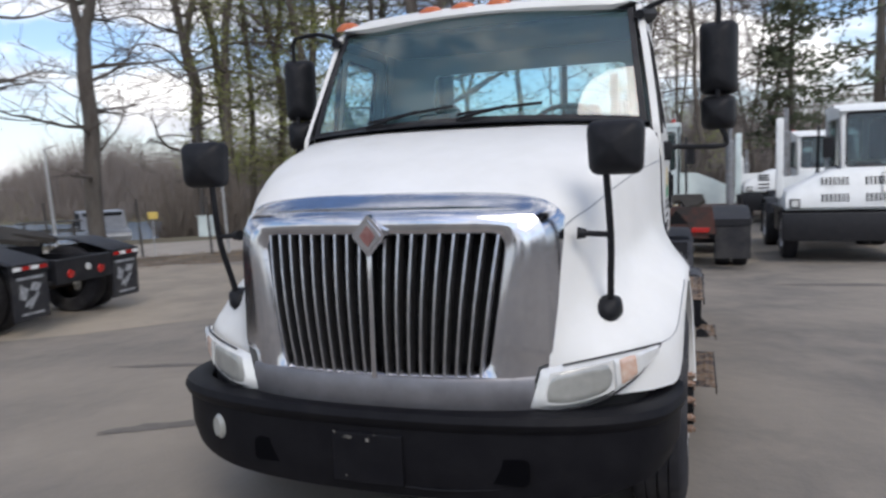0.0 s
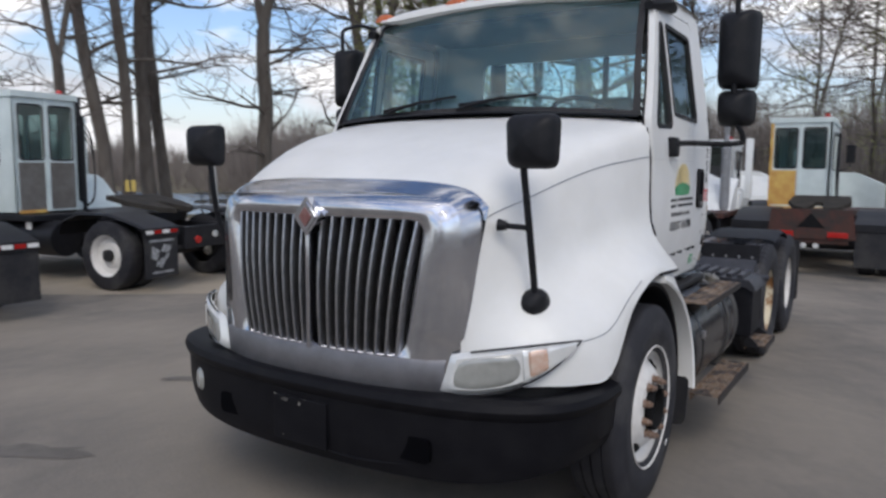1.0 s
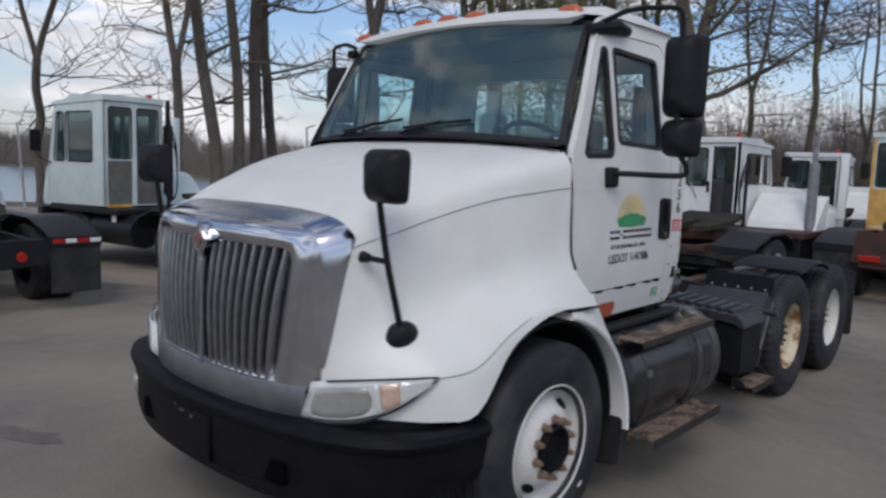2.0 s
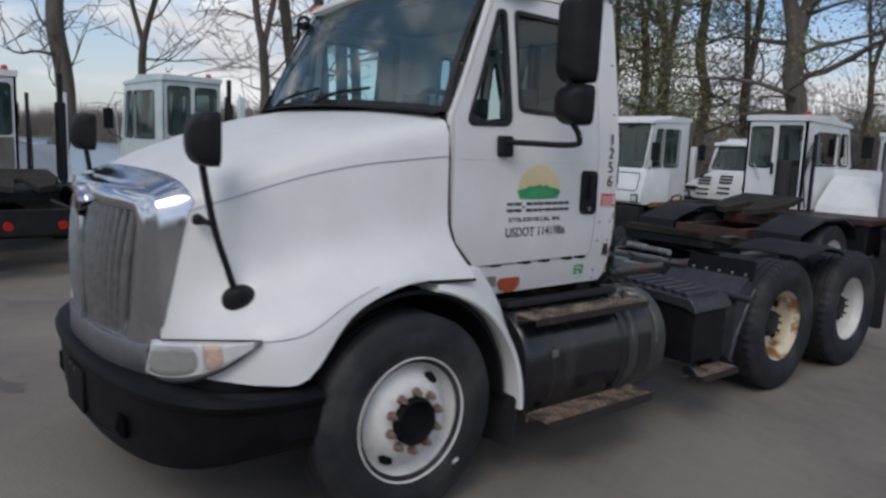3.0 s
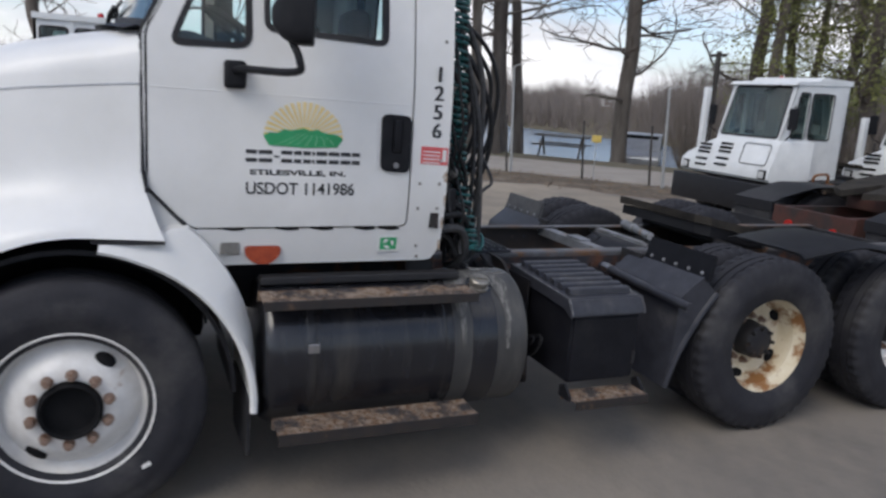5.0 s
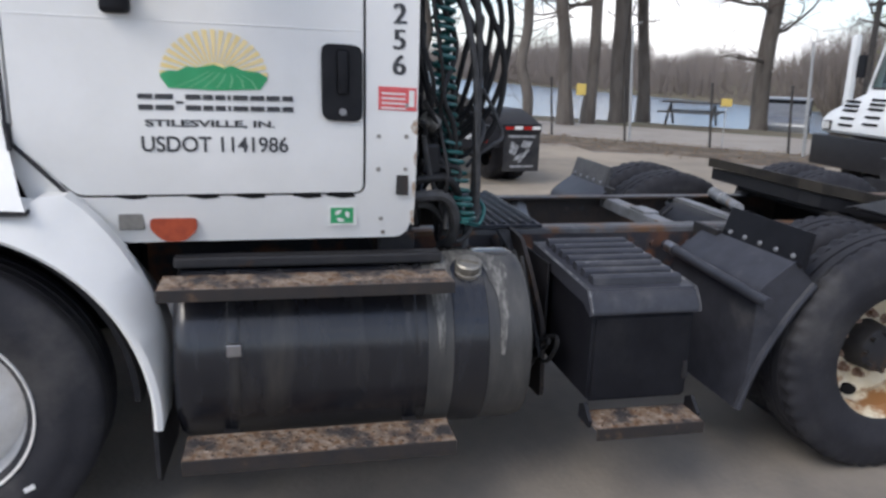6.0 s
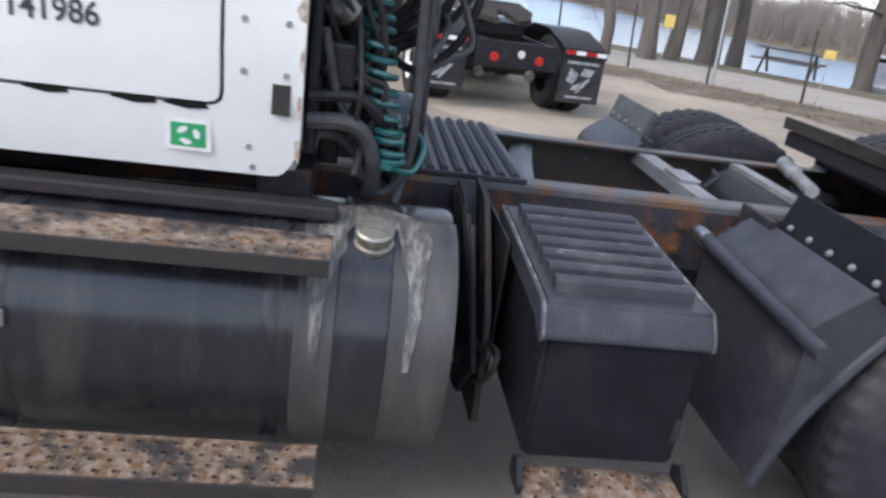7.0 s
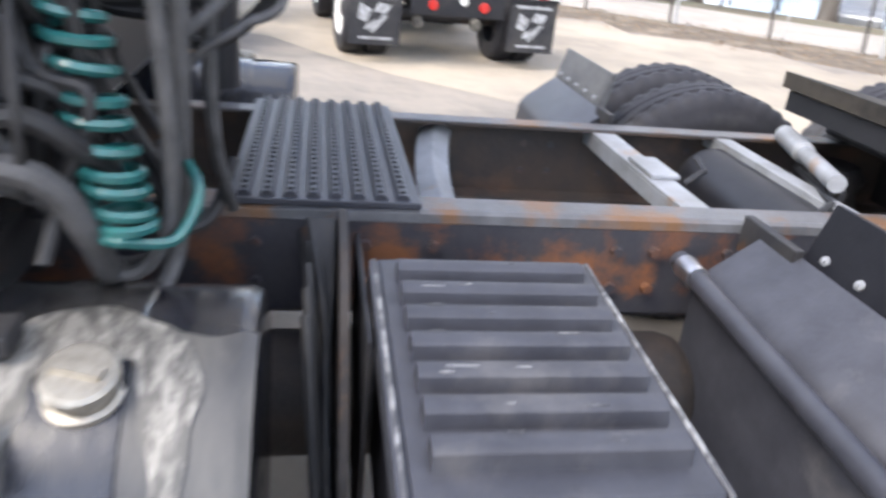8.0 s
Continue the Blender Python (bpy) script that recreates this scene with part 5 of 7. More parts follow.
def tank_body(s):
    mm = Matrix.Diagonal((s, 1, 1, 1))
    rr = [tank_ring(1.80, 0.05), tank_ring(1.80, 0.80), tank_ring(1.805, 0.93), tank_ring(1.83, 0.99), tank_ring(1.85)] + [tank_ring(1.85 + 1.22 * k / 8) for k in range(1, 9)] + [tank_ring(3.082, 1.0), tank_ring(3.096, 0.985), tank_ring(3.100, 0.95), tank_ring(3.100, 0.05)]
    t = part("fuel_tank", loft(BM(), rr, True), TANK, truck, "black cylindrical fuel tank with worn paint and straps", True, mm)
    def flank(y, k, n=26):
        ring = []
        for q in range(n + 1):
            a = radians(-95 + (170 + 5 * math.sin(y * 17) + 2.2 * math.sin(y * 47)) * q / n)
            c, w = math.cos(a), math.sin(a)
            ring.append((TC.x + k * TR * math.copysign(abs(c) ** (2 / TE), c), y, TC.y + k * TV * math.copysign(abs(w) ** (2 / TE), w)))
        return ring
    part("worn_end", loft(BM(), [flank(2.70 + 0.01 * k, 1.0075) for k in range(39)] + [flank(3.086, 1.006), flank(3.102, 0.990)]), TANK_GREY, t, "tank side worn to bare grey metal", True)
    part("strap", loft(BM(), [tank_ring(2.795, 1.002), tank_ring(2.80, 1.018), tank_ring(2.93, 1.018), tank_ring(2.935, 1.002)], True), TANK, t, "", True)
    part("strap", loft(BM(), [tank_ring(1.985, 1.002), tank_ring(1.99, 1.014), tank_ring(2.025, 1.014), tank_ring(2.03, 1.002)], True), TANK, t, "", True)
    part("strap", loft(BM(), [tank_ring(2.62, 1.002), tank_ring(2.625, 1.012), tank_ring(2.655, 1.012), tank_ring(2.66, 1.002)], True), TANK, t, "", True)
    # bare metal scuffs on either side of the filler strap
    def scuff(seed):
        """An arch worn bare round the filler cap and down both sides of the strap."""
        rnd = random.Random(seed)
        path = spline([(2.752, 6, 0), (2.748, 24, 0), (2.752, 42, 0), (2.765, 58, 0), (2.79, 72, 0), (2.86, 81, 0), (2.945, 76, 0), (2.985, 64, 0), (2.995, 48, 0), (2.993, 30, 0), (2.985, 4, 0)], 14)
        rows, n = [], len(path)
        for i, p in enumerate(path):
            d = path[min(i + 1, n - 1)] - path[max(i - 1, 0)]
            d = Vector((d.x, d.y * 0.0052)).normalized()
            side = Vector((-d.y, d.x))
            f = min(1.0, 4 * i / n, 4 * (n - 1 - i) / n) * (0.55 + 0.45 * math.sin(math.pi * i / n))
            row = []
            wav = [0.80 + 0.12 * math.sin(0.19 * i + q) + 0.06 * math.sin(0.47 * i + 2 * q) + 0.05 * (rnd.random() - 0.5) for q in (0.3, 2.1)]
            for e in (-1, -0.4, 0.4, 1):
                w = e * (0.010 + 0.042 * f) * wav[0 if e < 0 else 1]
                yy, a = p.x + side.x * w, radians(p.y + side.y * w / 0.0052)
                c, q = math.cos(a), math.sin(a)
                k = 1.0203 if abs(e) < 1 else 1.0186
                row.append((TC.x + k * TR * math.copysign(abs(c) ** (2 / TE), c), yy, TC.y + k * TV * math.copysign(abs(q) ** (2 / TE), q)))
            rows.append(row)
        return part("bare_scuff", loft(BM(), rows), SCUFF, t, "arch of scraped bare metal round the filler cap", True)
    scuff(3)
    cb = BM()
    revolve(cb, [(0.068, -0.05), (0.068, 0.012), (0.058, 0.016), (0.058, 0.030), (0.064, 0.034), (0.064, 0.052), (0.057, 0.058), (0.0, 0.060)], 28, axis="z")
    for a in (0,):
        q = Matrix.Rotation(radians(a + 75), 4, "Z")
        vs = bmesh.ops.create_cube(cb, size=1.0)["verts"]
        for v in vs:
            v.co = q @ Vector((v.co.x * 0.085, v.co.y * 0.022, 0.061 + v.co.z * 0.014))
    part("fuel_cap", cb, CAP_METAL, t, "dull metal fuel cap", True, pose(1.118, 2.878, 0.922, 0, 20) @ Matrix.Diagonal((0.80, 0.80, 0.9, 1)))
    return t


mirrored(tank_body)


def step_tread(name, y0, y1, x0, x1, z, s, rows=4, th=0.045):
    bm = BM()
    box(bm, (min(s * x0, s * x1), y0, z - 0.010), (max(s * x0, s * x1), y1, z), 0.003)
    box(bm, (min(s * x0, s * (x0 + 0.006)), y0, z - th), (max(s * x0, s * (x0 + 0.006)), y1, z + 0.004), 0.002)
    st = part(name, bm, RUSTSTEP, truck, "rusty step with punched grip holes")
    part("step_nosing", box(BM(), (min(s * (x1 - 0.004), s * (x1 + 0.004)), y0, z - th), (max(s * (x1 - 0.004), s * (x1 + 0.004)), y1, z + 0.002), 0.002), BLACK_RUST, st)
    # rings over the tread, each with a near-black disc as the hole's shade
    hb, nb = BM(), BM()
    n = int((y1 - y0) / 0.05)
    for i in range(n):
        for j in range(rows):
            y = y0 + 0.03 + (y1 - y0 - 0.06) * (i + 0.5 * (j % 2)) / n
            x = s * (x0 + 0.025 + (x1 - x0 - 0.05) * j / max(rows - 1, 1))
            revolve(hb, [(0.014, z - 0.001), (0.010, z + 0.0045), (0.0075, z + 0.0045), (0.007, z + 0.001)], 8, (x, y, 0), "z")
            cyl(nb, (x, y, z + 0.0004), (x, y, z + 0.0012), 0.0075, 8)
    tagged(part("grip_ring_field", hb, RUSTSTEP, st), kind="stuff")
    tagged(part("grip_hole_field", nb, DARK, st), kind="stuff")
    return st


for s in (1, -1):
    step_tread("upper_step", 1.775, 2.775, 1.185, 1.345, 0.955, s, 3, 0.04)
    step_tread("lower_step", 1.835, 2.785, 1.25, 1.42, 0.378, s, 4, 0.052)
    for y in (1.96, 2.62):
        br = BM()
        box(br, (min(s * 0.9, s * 1.38), y, 0.365), (max(s * 0.9, s * 1.38), y + 0.05, 0.376), 0.003)
        part("step_arm", br, FRAME, truck)
part("strap_clip", box(BM(), (1.268, 1.985, 0.69), (1.29, 2.035, 0.735), 0.004), CHROME_DULL, truck)
part("tank_top_rail", box(BM(), (1.03, 1.80, 0.960), (1.10, 2.78, 0.998), 0.008), FRAME, truck)
for y in (1.98, 2.62):
    part("step_bracket", box(BM(), (1.02, y, 0.93), (1.30, y + 0.045, 0.944), 0.004), FRAME, truck)

# ---- battery box ----
bx = BM()
BY0, BY1 = 3.303, 3.742
loft(bx, [[(x, y, z) for x, z in ((0.70, 0.90), (1.29, 0.865), (1.342, 0.80), (1.338, 0.450), (0.70, 0.450))] for y in (BY0 + 0.012, BY1 - 0.012)], True, True)
bmesh.ops.bevel(bx, geom=[e for e in bx.edges], offset=0.012, segments=2, affect="EDGES")
bbox = part("battery_box", bx, BOX_BLACK, truck, "black battery box with a ribbed grey lid", True)
lx = BM()
loft(lx, [[(x, y, z) for x, z in ((0.69, 0.930), (1.316, 0.895), (1.358, 0.836), (1.360, 0.808), (1.346, 0.806), (1.342, 0.830), (1.30, 0.875), (0.69, 0.905))] for y in (BY0, BY1)], True, True)
bmesh.ops.bevel(lx, geom=[e for e in lx.edges if e.calc_length() > 0.09], offset=0.007, segments=2, affect="EDGES")
part("lid", lx, STEEL_GREY, bbox, "ribbed grey lid with worn edges", True)
part("lid_side", prism(BM(), [(0.705, 0.932), (1.312, 0.898), (1.358, 0.838), (1.358, 0.806), (1.29, 0.84), (0.705, 0.875)], "y", BY0 - 0.014, BY0 - 0.002), STEEL_GREY, bbox)
for y, r in ((BY0 - 0.004, 0.005), (BY1 - 0.002, 0.005)):
    part("worn_edge", tube(BM(), [(0.70 + 0.616 * k / 12, y, 0.9295 - 0.0345 * k / 12) for k in range(13)] + [(1.337, y, 0.868), (1.358, y, 0.838), (1.360, y, 0.812)], r, 6), EDGE_WORN, bbox, "", True)
for k in range(7):
    x0 = 0.738 + 0.0795 * k
    z0 = 0.929 - (x0 - 0.70) * 0.0560
    part("rib", loft(BM(), [[(x0 + o, y, z0 + h - o * 0.0560) for o, h in ((0, -0.003), (0.003, 0.024), (0.008, 0.030), (0.034, 0.032), (0.043, 0.026), (0.048, -0.003))] for y in (BY0 + 0.035, BY0 + 0.042, BY1 - 0.042, BY1 - 0.035)], False, True), STEEL_GREY, bbox, "", True)
scr = random.Random(21)
for k in range(16):
    x0 = 0.746 + 0.0795 * scr.randrange(7) + 0.028 * scr.random()
    z0 = 0.929 - (x0 - 0.70) * 0.0560 + 0.0328
    y0, ln, w = BY0 + 0.05 + 0.25 * scr.random(), 0.008 + 0.05 * scr.random() ** 2, 0.0008 + 0.0014 * scr.random()
    part("scratch", prism(BM(), [(x0, y0), (x0 + w, y0 + ln * 0.3), (x0 + w * 0.8, y0 + ln), (x0 - w * 0.6, y0 + ln * 0.7)], "z", z0 - 0.003, z0 + 0.0006), EDGE_WORN, bbox)
part("box_hanger", box(BM(), (0.50, BY0 - 0.03, 0.42), (0.95, BY0 - 0.02, 0.90), 0.003), BLACK, bbox)
st2 = step_tread("box_step", 3.315, 3.755, 1.30, 1.45, 0.394, 1, 3, 0.045)
for y in (3.302, 3.756):
    q = BM()
    loft(q, [[(x, yy, z) for x, z in ((1.336, 0.45), (1.341, 0.45), (1.395, 0.402), (1.395, 0.375), (1.30, 0.375), (1.30, 0.43))] for yy in (y, y + 0.014)], True, True)
    part("step_bracket", q, BLACK, truck)
part("box_latch", box(BM(), (1.338, 3.705, 0.53), (1.345, 3.725, 0.60), 0.003), FRAME, bbox)
# cables hanging in the gap between tank and box
for k in range(6):
    part("battery_cable", tube(BM(), spline([(0.55, 3.17 + 0.01 * k, 0.95), (0.8 + 0.05 * k, 3.21, 0.78 - 0.05 * k), (0.85 + 0.06 * k, 3.19 + 0.012 * k, 0.5 + 0.03 * k), (0.6, 3.22, 0.42)], 6), 0.009, 6), CABLE, truck, "", True)
vb = BM()
tube(vb, [(0.50, 3.18, 0.90), (0.62, 3.2, 0.80), (0.60, 3.2, 0.45)], 0.035, 10)
part("air_valve_bracket", vb, FRAME, truck, "", True)


# ---- quarter fenders ahead of the drive wheels ----
def quarter(s):
    XO = 1.205
    front = spline([(4.07, 0.30), (4.085, 0.48), (4.093, 0.66), (4.092, 0.79), (4.11, 0.840), (4.17, 0.89), (4.25, 0.95)], 4)
    edge = spline([(4.07, 0.305), (4.105, 0.42), (4.15, 0.53), (4.205, 0.63), (4.275, 0.74), (4.36, 0.85)], 5)
    bm = BM()
    loft(bm, [[(s * x, p.x + o, p.y - o * 0.3) for p in front] for x, o in ((0.55, 0.02), (0.55, 0), (XO - 0.02, 0), (XO, 0.012), (XO - 0.01, 0.02), (0.55, 0.02))])
    q = part("quarter_fender", bm, STEEL_GREY, truck, "dark plastic fender panel with a bolted flap", True)
    rim = [front[min(len(front) - 1, round(k * (len(front) - 1) / (len(edge) - 1)))] for k in range(len(edge))]
    ck = BM()
    loft(ck, [[(s * x, p.x + 0.008, p.y) for p in rim] for x in (XO - 0.012, XO)] + [[(s * (XO + 0.004), p.x, p.y) for p in edge], [(s * (XO - 0.03), p.x + 0.02, p.y) for p in edge]])
    part("fender_cheek", ck, STEEL_GREY, q, "", True)
    part("fender_lip", tube(BM(), [(s * (XO + 0.002), p.x, p.y) for p in edge], 0.019, 8), STEEL_GREY, q, "", True)
    fb = BM()
    loft(fb, [[(s * x, p[0], p[1]) for p in ((4.275, 0.925), (4.261, 0.938), (4.302, 1.075), (4.318, 1.072), (4.293, 0.925))] for x in (0.67, 1.225)], True, True)
    part("fender_flap", fb, BOX_BLACK if s > 0 else DUSTY, q)
    for k in range(5):
        rb = BM()
        revolve(rb, [(0.012, -0.002), (0.011, 0.004), (0.006, 0.005), (0.006, 0.010), (0.0, 0.011)], 10, axis="z")
        part("flap_bolt", rb, MEMBER, q, "", True, pose(s * (0.73 + 0.11 * k), 4.268, 0.966, 72))
    if s > 0:
        part("fender_pipe", tube(BM(), [(0.50, 4.068, 0.852), (1.345, 4.050, 0.822)], 0.025, 12), STEEL_GREY, q, "", True)
        part("pipe_clamp", tube(BM(), [(0.53, 4.067, 0.851), (0.60, 4.066, 0.849)], 0.030, 10), CHROME_DULL, q, "", True)
    part("flap_bracket", box(BM(), (min(s * 0.47, s * 0.60), 4.23, 0.87), (max(s * 0.47, s * 0.68), 4.255, 0.965), 0.004), FRAME, q)


mirrored(quarter)


def over_fender(s):
    bm = BM()
    prof = spline([(4.96, 1.075), (5.15, 1.105), (5.45, 1.135), (5.70, 1.10), (5.80, 1.05)], 4)
    loft(bm, [[(s * x, p.x, p.y - dz) for p in prof] for x, dz in ((0.62, 0.02), (0.7, 0.0), (1.20, 0.0), (1.25, 0.025), (1.245, 0.035), (1.20, 0.012), (0.7, 0.012))])
    return part("top_fender", bm, PLASTIC, truck, "black sheet fender between the drive wheels", True)


over_fender(1)
mirrored(lambda s: part("rear_mud_flap", prism(BM(), rounded([(s * 0.66, 0.22), (s * 1.26, 0.22), (s * 1.26, 0.92), (s * 0.66, 0.92)], 0.03), "y", 6.80, 6.815), RUBBER, truck))
mirrored(lambda s: part("tail_lamp", revolve(BM(), [(0.0, 0.02), (0.05, 0.016), (0.055, 0.0)], 16, (s * 0.3, 6.96, 0.85), "y"), RED, truck, "", True))
part("rear_crossbar", box(BM(), (-0.55, 6.92, 0.70), (0.55, 6.955, 0.92), 0.008), FRAME, truck)

# ---- fifth wheel ----
fw = BM()
plate = [(-0.50, 4.93), (-0.42, 4.85), (0.42, 4.85), (0.50, 4.93), (0.50, 5.45), (0.36, 5.72), (0.16, 5.90), (0.06, 5.42), (0.0, 5.34), (-0.06, 5.42), (-0.16, 5.90), (-0.36, 5.72), (-0.50, 5.45)]
prism(fw, plate, "z", 0, 0.055)
for v in fw.verts:
    v.co.z += 1.035 - 0.19 * (v.co.y - 5.3)
fwo = part("fifth_wheel", fw, GREASE, truck, "greasy dark fifth-wheel plate")
sk = BM()
prism(sk, [(p[0] * 0.96, 5.3 + (p[1] - 5.3) * 0.95) for p in plate], "z", -0.075, -0.005)
for v in sk.verts:
    v.co.z += 1.035 - 0.19 * (v.co.y - 5.3)
part("plate_skirt", sk, BLACK, fwo)
for s in (1, -1):
    part("plate_pedestal", prism(BM(), [(5.1, 0.936), (5.5, 0.936), (5.36, 0.985), (5.22, 1.0)], "x", min(s * 0.36, s * 0.46), max(s * 0.36, s * 0.46)), BLACK, fwo)
tube_b = BM()
tube(tube_b, [(-0.3, 5.0, 1.0), (0.62, 5.02, 0.99), (0.72, 5.02, 0.99)], 0.016, 8)
part("release_handle", tube_b, FRAME, fwo, "", True)

# ---- behind the cab: hoses, post, exhaust ----
cbm = BM()
cc = [Vector(p) for p in ((0.84, 2.80, 2.35), (0.86, 2.81, 1.95), (0.89, 2.828, 1.5), (0.945, 2.905, 1.085))]
axis = spline(cc, 40)
coil = []
turns = 38
for k in range(len(axis) * 5):
    t = k / (len(axis) * 5 - 1)
    i = min(int(t * (len(axis) - 1)), len(axis) - 2)
    p = axis[i].lerp(axis[i + 1], t * (len(axis) - 1) - i)
    a = 2 * math.pi * turns * t
    coil.append(p + Vector((0.041 * math.cos(a), 0.041 * math.sin(a), 0.004 * math.cos(a * 0.37))))
tail = spline([coil[-1], (0.93, 2.97, 1.07), (0.88, 3.0, 1.13), (0.80, 2.96, 1.16), (0.70, 2.90, 1.10)], 6)
tube(cbm, coil + tail[1:], 0.0092, 6)
part("coiled_air_line", cbm, TEAL, truck, "teal coiled plastic air line hanging behind the cab", True)


def hose(pts, r, mat=CABLE, label="black rubber hose behind the cab", n=8):
    b = BM()
    tube(b, spline(pts, n), r, 8)
    return part("hose", b, mat, truck, label, True)


hose([(0.62, 2.75, 2.25), (0.62, 2.98, 2.05), (0.60, 3.14, 1.75), (0.58, 3.12, 1.45), (0.55, 2.98, 1.30), (0.5, 2.86, 1.35)], 0.014)
hose([(0.60, 2.74, 2.15), (0.60, 2.92, 1.98), (0.58, 3.07, 1.72), (0.57, 3.04, 1.48), (0.53, 2.93, 1.36)], 0.014)
hose([(0.80, 2.72, 2.3), (0.81, 2.83, 2.0), (0.80, 2.84, 1.5), (0.76, 2.86, 1.05), (0.66, 2.97, 0.98), (0.56, 3.02, 1.08)], 0.012)
hose([(0.83, 2.73, 2.2), (0.85, 2.80, 1.8), (0.83, 2.82, 1.4), (0.80, 2.82, 1.0), (0.70, 2.90, 0.93)], 0.010)
hose([(0.75, 2.72, 2.4), (0.76, 2.86, 2.1), (0.70, 2.99, 1.7), (0.70, 3.0, 1.2), (0.60, 3.02, 0.99)], 0.012, GREY_HOSE, "dusty grey hose behind the cab")
hr = random.Random(21)


def tangle(a, b, sag, r, mat):
    """A slack hose from a to b, drooping and looping at random."""
    a, b = Vector(a), Vector(b)
    pts = [a]
    for f in (0.2, 0.4, 0.6, 0.8):
        pts.append(a.lerp(b, f) + Vector((hr.gauss(0, 0.035), abs(hr.gauss(0.04, 0.03)), -sag * math.sin(math.pi * f) + hr.gauss(0, 0.045))))
    hose(pts + [b], r, mat, "slack rubber hose behind the cab")


for k in range(9):
    tangle((1.03 - 0.05 * (k % 4) + hr.gauss(0, 0.01), 2.71, hr.uniform(1.15, 1.6)), (hr.uniform(0.45, 0.8), hr.uniform(2.82, 2.95), hr.uniform(0.95, 1.10)), hr.uniform(0.02, 0.16), hr.choice((0.008, 0.010, 0.013, 0.015)), hr.choice((CABLE, CABLE, GREY_HOSE)))
for k in range(6):
    tangle((hr.uniform(0.75, 1.02), 2.71, hr.uniform(1.7, 2.2)), (hr.uniform(0.85, 1.03), hr.uniform(2.74, 2.84), hr.uniform(1.02, 1.25)), hr.uniform(0.0, 0.1), hr.choice((0.007, 0.009, 0.011)), CABLE)
for k in range(5):
    zz = 2.25 - 0.06 * k
    hose([(0.55, 2.72, zz), (0.57, 2.90, zz + 0.02), (0.60 + 0.01 * k, 3.10 - 0.03 * k, zz - 0.15), (0.60, 3.17 - 0.045 * k, 1.85), (0.58, 3.10 - 0.04 * k, 1.52 + 0.02 * k), (0.56, 2.92, 1.36 + 0.03 * k), (0.55, 2.76, 1.36)], 0.0125)
part("hose_post", box(BM(), (0.70, 2.70, 1.02), (0.76, 2.76, 2.5), 0.008), BLACK, truck, "black upright post behind the cab")
part("cab_back_panel", box(BM(), (-0.95, 2.672, 1.10), (0.98, 2.70, 1.72), 0.01), BLACK, truck)
part("cab_mount", box(BM(), (0.42, 2.55, 0.936), (0.95, 2.70, 1.05), 0.015), FRAME, truck)
part("valve_block", box(BM(), (0.90, 2.72, 1.28), (0.985, 2.79, 1.40), 0.012), BLACK, truck)
part("valve_block", box(BM(), (0.74, 2.72, 1.40), (0.82, 2.80, 1.48), 0.012), ALU, truck)
gl_b = BM()
revolve(gl_b, [(0.0, 0.05), (0.035, 0.045), (0.04, 0.0), (0.03, -0.01)], 14, axis="z")
part("hose_coupling", gl_b, ALU, truck, "grey metal hose coupling", True, pose(0.955, 2.76, 1.47, 50, 0, 30))
ex = BM()
revolve(ex, [(0.065, 0.95), (0.065, 1.33), (0.12, 1.38), (0.12, 2.32), (0.065, 2.37), (0.065, 2.95), (0.055, 2.95), (0.055, 2.6)], 20, (-0.62, 2.85, 0), "z")
part("muffler", ex, BLACK, truck, "black upright exhaust muffler", True)
part("marker_patch", prism(BM(), [(2.598, 1.225), (2.642, 1.222), (2.642, 1.312), (2.598, 1.315)], "x", 1.095, 1.1085), RUSTFRAME, shell_l, "small dark red reflector")

hose([(0.86, 2.74, 2.4), (0.86, 2.93, 2.0), (0.84, 2.97, 1.6), (0.83, 2.97, 1.25), (0.80, 2.95, 1.0), (0.9, 2.92, 0.93)], 0.015, GREY_HOSE, "dusty grey hose behind the cab")
hose([(0.84, 2.95, 1.34), (0.74, 3.02, 1.40), (0.62, 3.05, 1.46), (0.5, 3.0, 1.5)], 0.010, GREY_HOSE, "dusty grey hose behind the cab")

# white filler between hood edge, door and fender tail
mirrored(lambda s: part("cowl_side", prism(BM(), [(1.27, 1.46), (1.335, 1.46), (1.50, 1.21), (1.645, 1.04), (1.56, 1.02), (1.36, 1.20)], "x", min(s * 1.06, s * 1.108), max(s * 1.06, s * 1.108)), WHITE, truck))
# unseen strapped tank added under the rail for shade; dark gear between tank and battery box
air = part("added_air_tank", revolve(BM(), [(0.0, 2.63), (0.09, 2.64), (0.135, 2.68), (0.145, 2.72), (0.145, 4.04), (0.135, 4.08), (0.09, 4.12), (0.0, 4.13)], 28, (0.565, 0, 0.52), "y"), BLACK_RUST, truck, "black rusty tank added under the frame to shade the ground", True)
for y in (2.95, 3.28, 3.80):
    part("strap", revolve(BM(), [(0.1445, y - 0.018), (0.150, y - 0.018), (0.150, y + 0.018), (0.1445, y + 0.018)], 28, (0.565, 0, 0.52), "y"), RAIL_BROWN, air)
part("frame_bracket", prism(BM(), rounded([(0.48, 0.96), (0.70, 0.95), (0.86, 0.82), (1.02, 0.66), (1.06, 0.34), (0.48, 0.30)], 0.04), "y", 3.232, 3.25), BLACK_RUST, truck, "rusty bracket between tank and battery box")
for k in range(4):
    hose([(0.60 + 0.1 * k, 3.17, 0.92), (0.72 + 0.12 * k, 3.20, 0.74 - 0.05 * k), (0.9 + 0.06 * k, 3.21, 0.55), (0.95 + 0.03 * k, 3.20, 0.40 + 0.04 * k), (0.7, 3.2, 0.34)], 0.010, CABLE, "black cable hanging beside the battery box")

